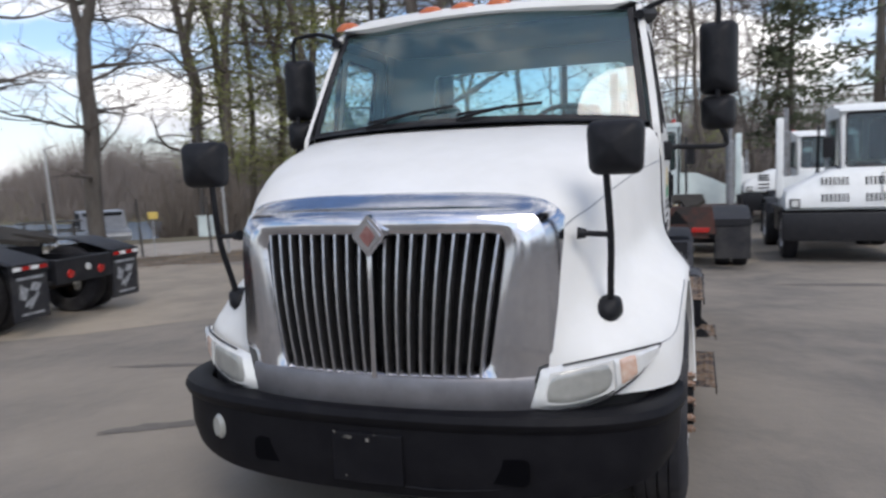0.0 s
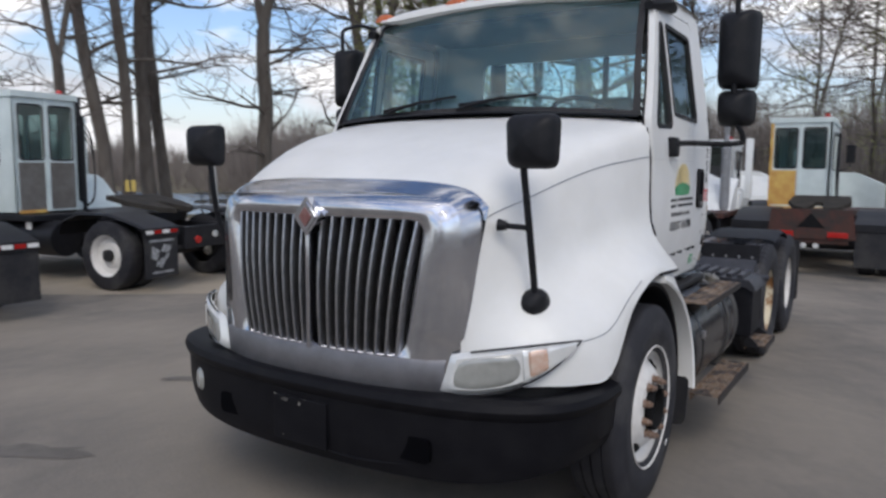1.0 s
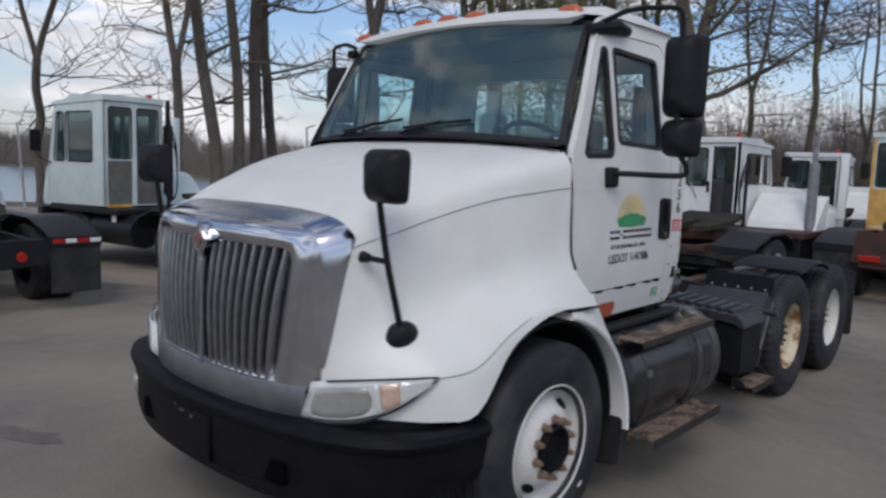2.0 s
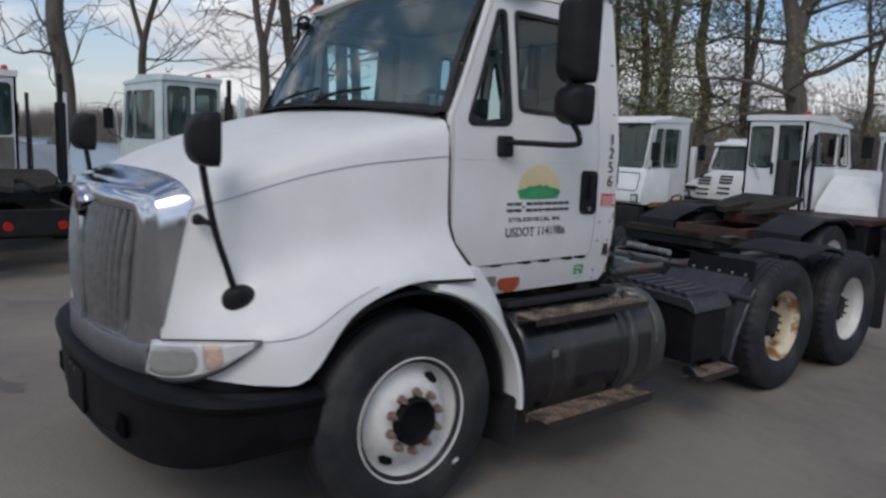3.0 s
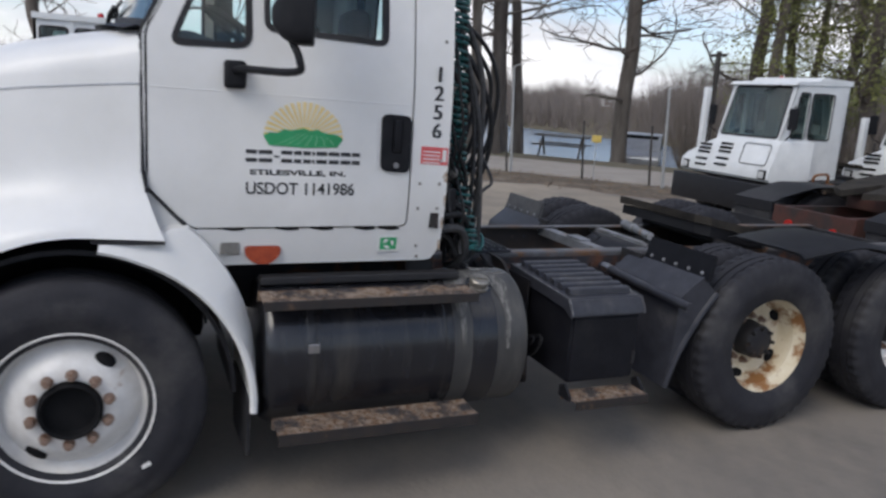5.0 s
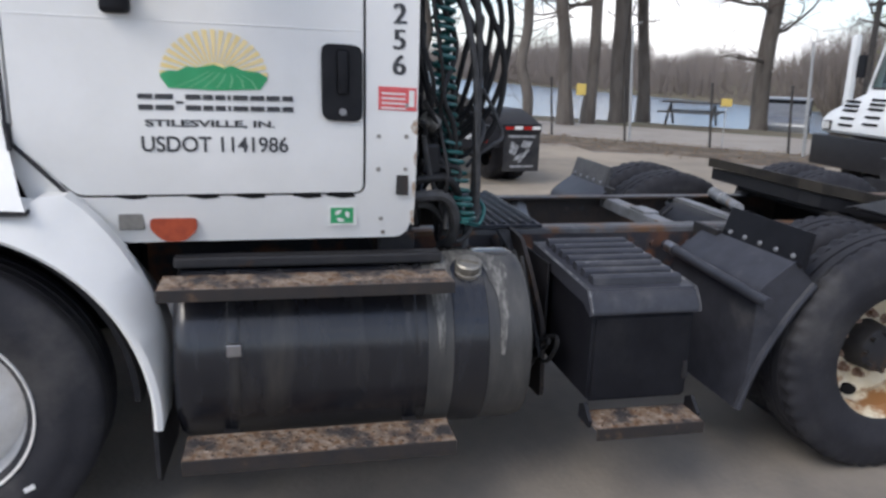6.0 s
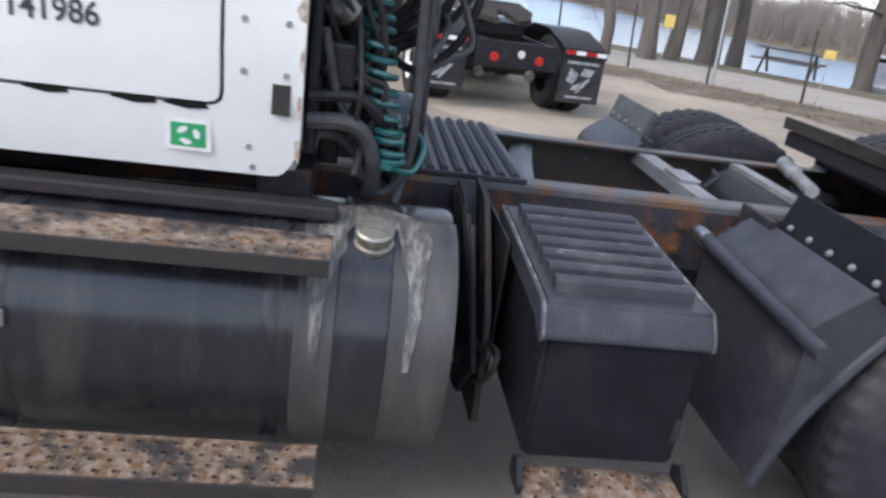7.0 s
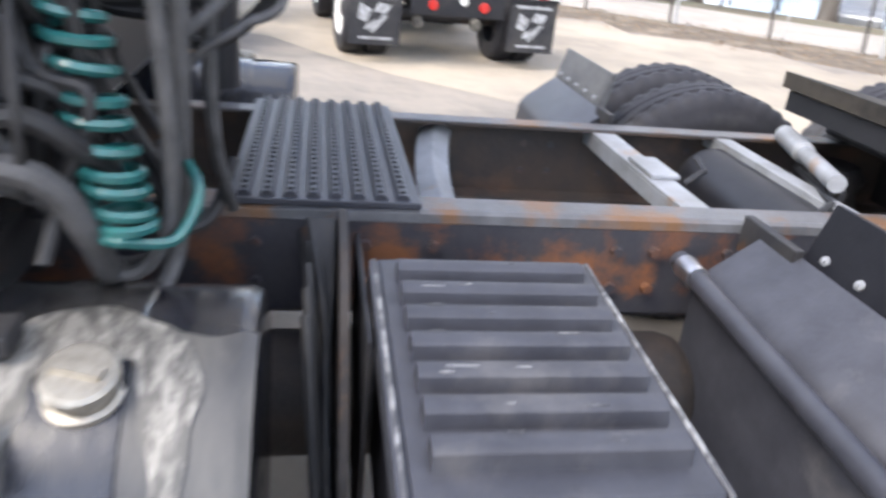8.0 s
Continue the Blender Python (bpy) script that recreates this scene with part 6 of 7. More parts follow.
# the long grey hose that drops beside the coil and loops back under it
hose([(0.86, 2.80, 2.2), (0.88, 2.93, 1.75), (0.90, 2.955, 1.40), (0.90, 2.965, 1.20), (0.90, 2.955, 1.08), (0.90, 2.92, 1.01), (0.90, 2.88, 0.995), (0.91, 2.845, 1.03), (0.92, 2.81, 1.10), (0.95, 2.76, 1.15), (0.98, 2.70, 1.16)], 0.013, GREY_HOSE, "dusty grey hose looping under the coiled line")
hose([(0.76, 2.95, 1.28), (0.76, 3.0, 1.33), (0.75, 3.06, 1.37), (0.70, 3.12, 1.42), (0.62, 3.05, 1.6)], 0.009, GREY_HOSE, "thin grey hose behind the cab")
hose([(1.02, 2.68, 1.20), (1.02, 2.78, 1.205), (1.0, 2.83, 1.17), (0.97, 2.86, 1.09), (0.90, 2.86, 1.0), (0.8, 2.84, 0.95)], 0.022, GREY_HOSE, "thick grey sheathed hose bundle")
hose([(1.0, 2.68, 1.26), (1.0, 2.80, 1.27), (0.97, 2.86, 1.22), (0.88, 2.88, 1.16), (0.7, 2.86, 1.12)], 0.017, CABLE)

# dark gaps: hood to cab, and door to fender tail
mirrored(lambda s: part("hood_gap", tube(BM(), [(s * (ln[-1].x + 0.001), ln[-1].y + 0.004, ln[-1].z) for ln in HL[3:8]], 0.0075, 6), RUBBER, truck, "", True))
mirrored(lambda s: part("fender_gap", tube(BM(), [(s * 1.123, y, z) for y, z in ((1.322, 1.47), (1.325, 1.405), (1.40, 1.325), (1.495, 1.222))], 0.007, 6), RUBBER, truck, "", True))

# ---- yard tractors ----
def wheel_simple(parent, x, y, s, mat, r=0.50, w=0.27, dish=0.06):
    prof = [(0.29, -w * 0.4), (0.31, -w * 0.48), (r - 0.07, -w * 0.5), (r - 0.02, -w * 0.44), (r, -w * 0.33), (r, w * 0.33), (r - 0.02, w * 0.44), (r - 0.07, w * 0.5), (0.31, w * 0.48), (0.29, w * 0.4)]
    m = pose(x, y, r, 0, 0, 0 if s > 0 else 180)
    t = part("wheel", revolve(BM(), [(0.30, w * 0.46), (0.285, w * 0.46 - 0.02), (0.265, w * 0.46 - dish), (0.19, w * 0.46 - dish - 0.02), (0.15, w * 0.46 - dish + 0.02), (0.0, w * 0.46 - dish + 0.02)], 28), mat, parent, "white steel wheel", True, m)
    part("tyre", revolve(BM(), prof, 40), TYRE, t, "", True)
    part("hub", revolve(BM(), [(0.09, w * 0.46 - dish), (0.085, w * 0.46 - dish + 0.07), (0.0, w * 0.46 - dish + 0.08)], 16), FRAME, t, "", True)
    return t


def yard_tractor(label, m, cab_x=(-0.10, 1.25), roof=2.75, paint=None, frame_mat=None, door_open=False, rust_panel=False, flaps="plain", front=True, stack_x=-1.02, lower_grey=False, length=4.85, tape=False, rusty_step=False, back=2.10, axle=1.15, cowl=True, slits=False):
    """Faces local -y, front bumper at y = 0; the narrow cab stands to one side, the deck and fifth wheel behind it."""
    P = paint or YARD_WHITE
    F = frame_mat or BLACK
    t = thing("yard_tractor", label, "truck", "yard tractors", m=m)
    x0, x1 = cab_x
    for s in (1, -1):
        part("frame_rail", box(BM(), (s * 0.43 - 0.04, 0.1, 0.62), (s * 0.43 + 0.04, length - 0.1, 0.90), 0.01), F, t)
        wheel_simple(t, s * 1.02, 0.95, s, WHEEL_WHITE)
        wheel_simple(t, s * 1.10, length - axle, s, WHEEL_WHITE, dish=0.09)
        wheel_simple(t, s * 0.79, length - axle, s, FRAME, dish=0.1)
        # rear fender with its flap and lamps
        ft = BM()
        pf = [(length - 1.85, 0.78), (length - 1.75, 0.98), (length - 1.4, 1.10), (length - 0.8, 1.10), (length - 0.30, 0.98), (length - 0.12, 0.92)]
        loft(ft, [[(s * x, y, z - d) for y, z in pf] for x, d in ((0.62, 0), (1.22, 0), (1.24, 0.03), (1.22, 0.02), (0.62, 0.02))])
        fe = part("rear_fender", ft, F if flaps != "plain" else BLACK, t, "", True)
        part("mud_flap", box(BM(), (min(s * 0.64, s * 1.23), length - 0.14, 0.22), (max(s * 0.64, s * 1.23), length - 0.12, 0.80), 0.004), RUBBER, t, "black mud flap")
        part("light_bar", box(BM(), (min(s * 0.62, s * 1.24), length - 0.15, 0.80), (max(s * 0.62, s * 1.24), length - 0.10, 0.92), 0.006), BLACK, t)
        for k, mt in enumerate((RED, STICKER_WHITE, RED, STICKER_WHITE) if tape else ()):
            xa = 0.66 + 0.145 * k
            part("reflector_tape", box(BM(), (min(s * xa, s * (xa + 0.13)), length - 0.101, 0.838), (max(s * xa, s * (xa + 0.13)), length - 0.096, 0.888), 0.001), mt, t)
        if flaps == "marked":
            fb = BM()
            c = s * 0.935
            yb = length - 0.1185
            for q in ([(-0.22, 0.72), (0.22, 0.72), (0.22, 0.755), (-0.22, 0.755)], [(-0.20, 0.28), (0.18, 0.28), (0.18, 0.31), (-0.20, 0.31)],
                      [(-0.18, 0.66), (-0.03, 0.68), (0.02, 0.58), (-0.12, 0.56)], [(0.04, 0.60), (0.17, 0.67), (0.20, 0.50), (0.10, 0.46)], [(-0.14, 0.54), (-0.08, 0.55), (0.06, 0.36), (0.02, 0.35)], [(-0.02, 0.50), (0.10, 0.44), (0.12, 0.38), (0.02, 0.40)]):
                prism(fb, [(c + p[0], p[1]) for p in q], "y", yb, yb + 0.002)
            part("flap_marking", fb, FLAP_WHITE, t, "white printed shapes")
        lb = BM()
        revolve(lb, [(0.0, 0.025), (0.055, 0.02), (0.06, 0.0)], 14, (s * 0.30, length - 0.06, 0.70), "y")
        part("tail_lamp", lb, RED, t, "", True)
        if flaps == "marked":
            rb = BM()
            revolve(rb, [(0.0, 0.03), (0.07, 0.02), (0.075, 0.0)], 16, (s * 0.36, length - 0.5, 0.45), "y")
            part("axle_end", rb, ALU, t, "", True)
    part("rear_bar", box(BM(), (-0.55, length - 0.12, 0.58), (0.55, length - 0.06, 0.90), 0.01), F, t)
    if flaps == "marked":
        wl_ = BM()
        revolve(wl_, [(0.0, 0.02), (0.05, 0.015), (0.05, 0.0)], 12, (-0.05, length - 0.06, 0.76), "y")
        part("work_lamp", wl_, LAMP_CLEAR, t, "", True)
    part("axle", cyl(BM(), (-1.0, length - axle, 0.5), (1.0, length - axle, 0.5), 0.10, 12), FRAME, t, "", True)
    # fifth wheel, tilted plate with a slot
    pl = BM()
    prism(pl, [(-0.46, length - 1.75), (0.46, length - 1.75), (0.50, length - 1.2), (0.34, length - 0.75), (0.14, length - 0.62), (0.05, length - 1.15), (-0.05, length - 1.15), (-0.14, length - 0.62), (-0.34, length - 0.75), (-0.50, length - 1.2)], "z", 0, 0.07)
    for v in pl.verts:
        v.co.z += 1.20 - 0.16 * (v.co.y - (length - 1.5))
    part("fifth_wheel", pl, GREASE, t, "greasy brown fifth-wheel plate")
    part("boom", box(BM(), (-0.36, 2.5, 0.90), (0.36, length - 1.0, 1.06), 0.03), F, t)
    # deck under the cab, side tank, steps
    part("deck", box(BM(), (-1.2, 0.35, 0.92), (1.22, 2.45, 1.02), 0.02), F, t)
    part("side_tank", cyl(BM(), (0.90, 1.55, 0.66), (0.90, 2.75, 0.66), 0.27, 20), BLACK, t, "", True)
    part("side_box", box(BM(), (-1.15, 1.5, 0.48), (-0.6, 2.4, 0.95), 0.04), BLACK, t)
    part("tank_sticker", box(BM(), (1.155, 2.2, 0.80), (1.165, 2.32, 0.92), 0.002), STICKER_WHITE, t)
    # nose: sloping cowl with louvres and lamps
    nose, rows = BM(), []
    for x, zt, f in ((-1.17, 1.30, 0.35), (-1.15, 1.34, 0.4), (-0.80, 1.52, 0.7), (-0.40, 1.70, 1.0), (-0.30, 1.72, 1.0), (1.16, 1.72, 1.0), (1.18, 1.69, 1.0)):
        rows.append([(x, y, z) for y, z in ((0.07, 0.98), (0.02, 1.03), (0.02, 1.13), (0.035, 1.22), (0.035 + 0.13 * f, zt - 0.05), (0.10 + 0.13 * f, zt), (0.98, zt), (0.98, 0.98))])
    loft(nose, rows, True, True)
    nz = part("nose", nose, P, t, "white steep nose panel with louvres", True)

    def on_nose(z):
        return 0.018 if z < 1.22 else 0.035 + 0.13 * (z - 1.22) / 0.45 - 0.012
    if slits:
        for z, k in ((1.50, 1.0), (1.20, 1.0)):
            for g0 in (-0.56, 0.16):
                for q in range(7):
                    part("slit", box(BM(), (-0.013, -0.075 * k, -0.006), (0.013, 0.075 * k, 0.010), 0.004), DARK, nz, "", False, pose(g0 + 0.068 * q, on_nose(z), z, 74 if z > 1.22 else 88))
    for cxl, drop in () if slits else ((-0.60, 0.05), (-0.05, 0.0)):
        for z in (1.58, 1.505, 1.43, 1.30, 1.185):
            z -= drop
            part("louvre", box(BM(), (-0.16, -0.020, -0.006), (0.16, 0.020, 0.014), 0.006), DARK, nz, "", False, pose(cxl, on_nose(z), z, 74 if z > 1.22 else 88))
    part("hatch_seam", holed(BM(), rounded([(-0.33, -0.20), (0.33, -0.20), (0.33, 0.20), (-0.33, 0.20)], 0.07), [rounded([(-0.318, -0.188), (0.318, -0.188), (0.318, 0.188), (-0.318, 0.188)], 0.06)], lambda u, v: (u, v, 0.010), (0, 0, -0.006)), DARK, nz, "", False, pose(0.72, on_nose(1.45) + 0.003, 1.45, 74))
    for s in (1, -1):
        part("headlamp_bezel", box(BM(), (s * 1.02 - 0.09, -0.002, 1.02), (s * 1.02 + 0.09, 0.05, 1.19), 0.02), DARK, nz, "", True)
        part("headlamp", box(BM(), (s * 1.02 - 0.06, -0.012, 1.045), (s * 1.02 + 0.06, 0.004, 1.165), 0.006), LAMP_CLEAR, nz, "square headlamp")
    part("bumper", box(BM(), (-1.24, -0.10, 0.42), (1.24, 0.08, 0.94), 0.03), BLACK, t, "black steel bumper", True)
    # cab shell
    yb, yt, yr = 0.30, 0.56, back
    CW = x1 - x0
    side = [(yb, 1.02), (yb, 1.70), (yt, roof - 0.06), (yr, roof - 0.02), (yr, 1.05)]
    swin = rounded([(yb + 0.22, 1.78), (yt + 0.08, roof - 0.22), (yt + 0.30, roof - 0.22), (yt + 0.30, 1.78)], 0.05)
    swin2 = rounded([(yt + 0.38, 1.78), (yt + 0.38, roof - 0.22), (yr - 0.35, roof - 0.22), (yr - 0.35, 1.78)], 0.05)
    cab = part("cab", box(BM(), (x0 + 0.04, yb + 0.03, 1.02), (x1 - 0.04, yr - 0.04, 1.10), 0.01), DARK, t, "cab floor")
    for xx, s in ((x0, -1), (x1, 1)):
        part("cab_side", holed(BM(), side, [swin, swin2], lambda y, z: (xx, y, z), (-s * 0.04, 0, 0)), P, t, "painted cab side")
        for w_ in (swin, swin2):
            g = part("side_window", holed(BM(), w_, [], lambda y, z: (xx - s * 0.02, y, z), None), GLASS_YARD, t)
            g.visible_shadow = False
            part("window_seal", holed(BM(), grow(w_, 0.02), [grow(w_, -0.005)], lambda y, z: (xx + s * 0.003, y, z), (s * 0.006, 0, 0)), RUBBER, t)
    # windshield
    wsq = rounded([(x0 + 0.08, 0.06), (x1 - 0.08, 0.06), (x1 - 0.12, 0.94), (x0 + 0.12, 0.94)], 0.06)

    def wplace(x, v):
        return (x, yb + (yt - yb) * v, 1.70 + (roof - 0.06 - 1.70) * v)
    part("windshield_frame", holed(BM(), [(x0, 0), (x1, 0), (x1, 1), (x0, 1)], [wsq], wplace, (0, 0.03, 0)), P, t)
    g = part("windshield", holed(BM(), wsq, [], lambda x, v: Vector(wplace(x, v)) + Vector((0, 0.015, 0)), None), GLASS_YARD, t, "dark tinted windshield")
    g.visible_shadow = False
    part("windshield_seal", holed(BM(), grow(wsq, 0.02), [grow(wsq, -0.015)], lambda x, v: Vector(wplace(x, v)) + Vector((0, -0.006, 0)), None), RUBBER, t)
    wp = BM()
    tube(wp, [wplace(x0 + 0.75 * CW, 0.98), Vector(wplace(x0 + 0.55 * CW, 0.86)) + Vector((0, -0.03, 0))], 0.012, 6)
    part("wiper", wp, PLASTIC, t)
    part("cab_front", box(BM(), (x0, yb - 0.0, 1.02), (x1, yb + 0.03, 1.70), 0.004), P, t)
    # roof with a raised rear part
    part("roof", prism(BM(), [(yt - 0.10, roof - 0.09), (yt - 0.02, roof - 0.03), (yt + 0.45, roof + 0.01), (yt + 0.55, roof + 0.08), (yr + 0.04, roof + 0.06), (yr + 0.04, roof - 0.03)], "x", x0 - 0.02, x1 + 0.02), P, t, "white cab roof")
    # rear wall: a door and a window panel
    xm = (x0 + x1) / 2
    zr0, zr1 = 1.05, roof - 0.02
    zs = zr0 + 0.46 * (zr1 - zr0)
    wa = rounded([(xm + 0.06, zs), (x1 - 0.09, zs), (x1 - 0.09, zr1 - 0.12), (xm + 0.06, zr1 - 0.12)], 0.05)
    wb = rounded([(x0 + 0.09, zs), (xm - 0.06, zs), (xm - 0.06, zr1 - 0.12), (x0 + 0.09, zr1 - 0.12)], 0.05)
    openw = [(x0 + 0.07, zr0 + 0.03), (xm - 0.03, zr0 + 0.03), (xm - 0.03, zr1 - 0.08), (x0 + 0.07, zr1 - 0.08)]
    part("rear_wall", holed(BM(), [(x0, zr0), (x1, zr0), (x1, zr1), (x0, zr1)], [wa, openw if door_open else wb], lambda x, z: (x, yr, z), (0, -0.04, 0)), P, t, "cab rear wall")
    for k, w_ in enumerate((wa,) if door_open else (wa, wb)):
        g = part("rear_window", holed(BM(), w_, [], lambda x, z: (x, yr - 0.02, z), None), GLASS_YARD, t)
        g.visible_shadow = False
        part("window_seal", holed(BM(), grow(w_, 0.018), [grow(w_, -0.008)], lambda x, z: (x, yr + 0.004, z), (0, 0.006, 0)), RUBBER, t)
    if door_open:
        part("open_doorway_seat", box(BM(), (x0 + 0.15, 1.4, 1.15), (xm, 1.9, 1.75), 0.06), SEAT, t)
        tb = BM()
        tube(tb, [(x1 - 0.30, yr + 0.03, zr0 + 0.45), (x1 - 0.18, yr + 0.04, zr0 + 0.72)], 0.012, 6)
        part("grab_bar", tb, CHROME_DULL, t)
        part("door_latch", box(BM(), (xm - 0.005, yr, zr0 + 0.55), (xm + 0.04, yr + 0.03, zr0 + 0.75), 0.006), PLASTIC, t)
    else:
        part("panel_post", box(BM(), (xm - 0.035, yr, zr0), (xm + 0.035, yr + 0.02, zr1), 0.004), P, t)
        if rust_panel:
            part("rusty_panel", box(BM(), (xm + 0.05, yr, zr0 + 0.03), (x1 - 0.04, yr + 0.008, zs - 0.05), 0.002), RUST_YELLOW, t, "rusty yellow lower panel")
            tl = part("tail_plate", prism(BM(), [(-0.66, 0.66), (0.66, 0.66), (0.60, 1.14), (-0.60, 1.14)], "y", length - 0.055, length - 0.03), RUSTFRAME, t, "brown steel tail plate")
            part("warning_triangle", prism(BM(), [(-0.21, 0.84), (0.21, 0.84), (0.0, 1.08)], "y", length - 0.03, length - 0.024), DARK, tl, "dark faded triangle")
            for sx in (1, -1):
                part("tail_lamp", box(BM(), (sx * 0.40 - 0.15, length - 0.03, 0.69), (sx * 0.40 + 0.15, length - 0.005, 0.78), 0.01), RED, tl, "wide red tail lamp")
                part("reverse_lamp", cyl(BM(), (sx * 0.09, length - 0.05, 0.55), (sx * 0.09, length - 0.02, 0.55), 0.045, 12), LAMP_CLEAR, t)
            part("rusty_post", box(BM(), (x1 - 0.05, yr - 0.002, zr0), (x1 + 0.004, yr + 0.01, zr1), 0.002), RUST_YELLOW, t)
            part("rusty_sill", box(BM(), (x0, yr - 0.01, zr0 - 0.10), (x1, yr + 0.03, zr0), 0.004), RUST_YELLOW, t)
        if lower_grey:
            for a, b in ((xm + 0.05, x1 - 0.06), (x0 + 0.06, xm - 0.05)):
                part("lower_panel", box(BM(), (a, yr, zr0 + 0.03), (b, yr + 0.008, zs - 0.05), 0.002), GREY_PANEL, t, "grey lower panel")
            part("rusty_sill", box(BM(), (xm + 0.05, yr, zr0 - 0.02), (x1 - 0.04, yr + 0.02, zr0 + 0.03), 0.004), RUST_YELLOW, t)
    part("cab_seat", box(BM(), (xm - 0.22, 1.55, 1.12), (xm + 0.22, 1.98, 1.85), 0.08, 3), SEAT, t, "", True)
    # exhaust stack, beacon, mirrors, hoses
    ex = BM()
    revolve(ex, [(0.085, 1.0), (0.085, roof - 0.37), (0.045, roof - 0.34), (0.045, roof + 0.10), (0.037, roof + 0.10), (0.037, roof - 0.2)], 18, (stack_x, 1.55, 0), "z")
    part("muffler", ex, MEMBER if not lower_grey else BLACK, t, "grey exhaust muffler", True)
    part("air_intake", box(BM(), (-1.30, 0.45, 1.20), (-1.17, 0.57, roof - 0.15), 0.03), P, t, "white upright intake duct", True)
    bc = BM()
    revolve(bc, [(0.05, 0.0), (0.05, 0.07), (0.035, 0.10), (0.0, 0.105)], 14, (x0 + 0.12, yr - 0.2, roof + 0.04), "z")
    part("beacon", bc, RED, t, "red beacon lamp", True)
    for s, xx in ((1, x1), (-1, x0)):
        mb = BM()
        tube(mb, [(xx, yb + 0.12, 1.72), (xx + s * 0.22, yb + 0.02, 1.85), (xx + s * 0.22, yb + 0.02, 2.35)], 0.012, 6)
        ma = part("mirror_arm", mb, PLASTIC, t)
        part("mirror", box(BM(), (xx + s * 0.22 - 0.09, yb - 0.02, 1.92), (xx + s * 0.22 + 0.09, yb + 0.035, 2.30), 0.02), PLASTIC, ma)
    part("hose_mast", box(BM(), (x0 - 0.16, yr - 0.05, 1.0), (x0 - 0.11, yr, roof - 0.25), 0.006), BLACK, t)
    for k in range(3):
        part("hose", tube(BM(), spline([(x0 - 0.13, yr, roof - 0.35 - 0.1 * k), (x0 - 0.12, yr + 0.22, roof - 0.7 - 0.1 * k), (x0 - 0.14, yr + 0.2, 1.3), (x0 - 0.1, yr + 0.05, 1.1)], 5), 0.013, 6), CABLE, t, "", True)
    if rusty_step:
        st = part("rusty_step", box(BM(), (1.18, 0.30, 0.93), (1.24, 1.55, 1.00), 0.012), RUST_ORANGE, t, "orange rusty step and bracket")
        for y in (0.55, 0.95, 1.35):
            part("step_leg", box(BM(), (1.17, y, 0.62), (1.23, y + 0.06, 0.93), 0.01), RUSTSTEP, st)
        part("step_plate", box(BM(), (1.12, 0.85, 0.60), (1.36, 1.45, 0.64), 0.01), RUSTSTEP, st)
        part("step_rail", tube(BM(), spline([(1.22, 1.05, 1.0), (1.25, 1.05, 1.14), (1.25, 1.35, 1.16), (1.22, 1.4, 1.0)], 4), 0.025, 6), RUST_ORANGE, st, "", True)
    # white side cowl behind the nose on the low side
    if cowl:
        sc = BM()
        loft(sc, [[(-1.14, y, z) for y, z in ((0.95, 1.02), (0.95, 1.60), (1.15, 1.52), (1.55, 1.12), (1.6, 1.02))], [(x0 - 0.06, y, z) for y, z in ((0.95, 1.02), (0.95, 1.62), (1.2, 1.54), (1.65, 1.14), (1.7, 1.02))]], True, True)
        part("engine_cowl", sc, P, t, "white engine cowl")
    return t


yard_tractor("white yard tractor with black deck and printed mud flaps", pose(-11.33, 4.16, G, 0, 0, -83), (0.14, 1.22), 2.82, PALE_BLUE, None, flaps="marked", lower_grey=True, stack_x=-0.35, tape=True, axle=0.9)
yard_tractor("white yard tractor with a black rear fender", pose(-10.92, 0.67, G, 0, 0, -90), (-0.28, 0.77), 2.66, YARD_WHITE, None, lower_grey=True, stack_x=-0.98, tape=True)
SMALLER = Matrix.Diagonal((0.9, 0.9, 0.9, 1))
yard_tractor("white yard tractor with black bumper and rusty step", pose(-5.59, 10.6, G, 0, 0, -1) @ SMALLER, (-0.56, 1.03), 2.80, YARD_WHITE, rusty_step=True, back=1.80)
yard_tractor("low-roofed white yard tractor beside another", pose(-4.45, 13.4, G, 0, 0, 0) @ SMALLER, (-0.66, 1.0), 2.40, YARD_WHITE, back=1.80)
yard_tractor("white yard tractor with an open rear door and red frame", pose(-1.65, 13.1, G, 0, 0, 180), (0.05, 1.07), 2.52, YARD_WHITE, RUSTFRAME, door_open=True)
yard_tractor("white yard tractor with a tall grey stack", pose(-1.5, 18.3, G, 0, 0, 184), (0.05, 1.2), 2.42, YARD_WHITE, door_open=True)
yard_tractor("rusty yellow and white yard tractor with red frame", pose(0.93, 15.4, G, 0, 0, 180), (0.0, 1.08), 2.72, PALE_BLUE, RUSTFRAME, rust_panel=True, cowl=False)
yard_tractor("white yard tractor with a black bumper", pose(4.0, 11.85, G, 0, 0, 0), (-0.22, 1.22), 2.86, YARD_WHITE, slits=True)
yard_tractor("white yard tractor parked in the second row", pose(4.65, 17.2, G, 0, 0, 2), (-0.95, 0.45), 2.62, YARD_WHITE)
yard_tractor("low white yard tractor parked at the row's end", pose(3.9, 22.4, G, 0, 0, 0), (0.25, 1.1), 2.30, YARD_WHITE)

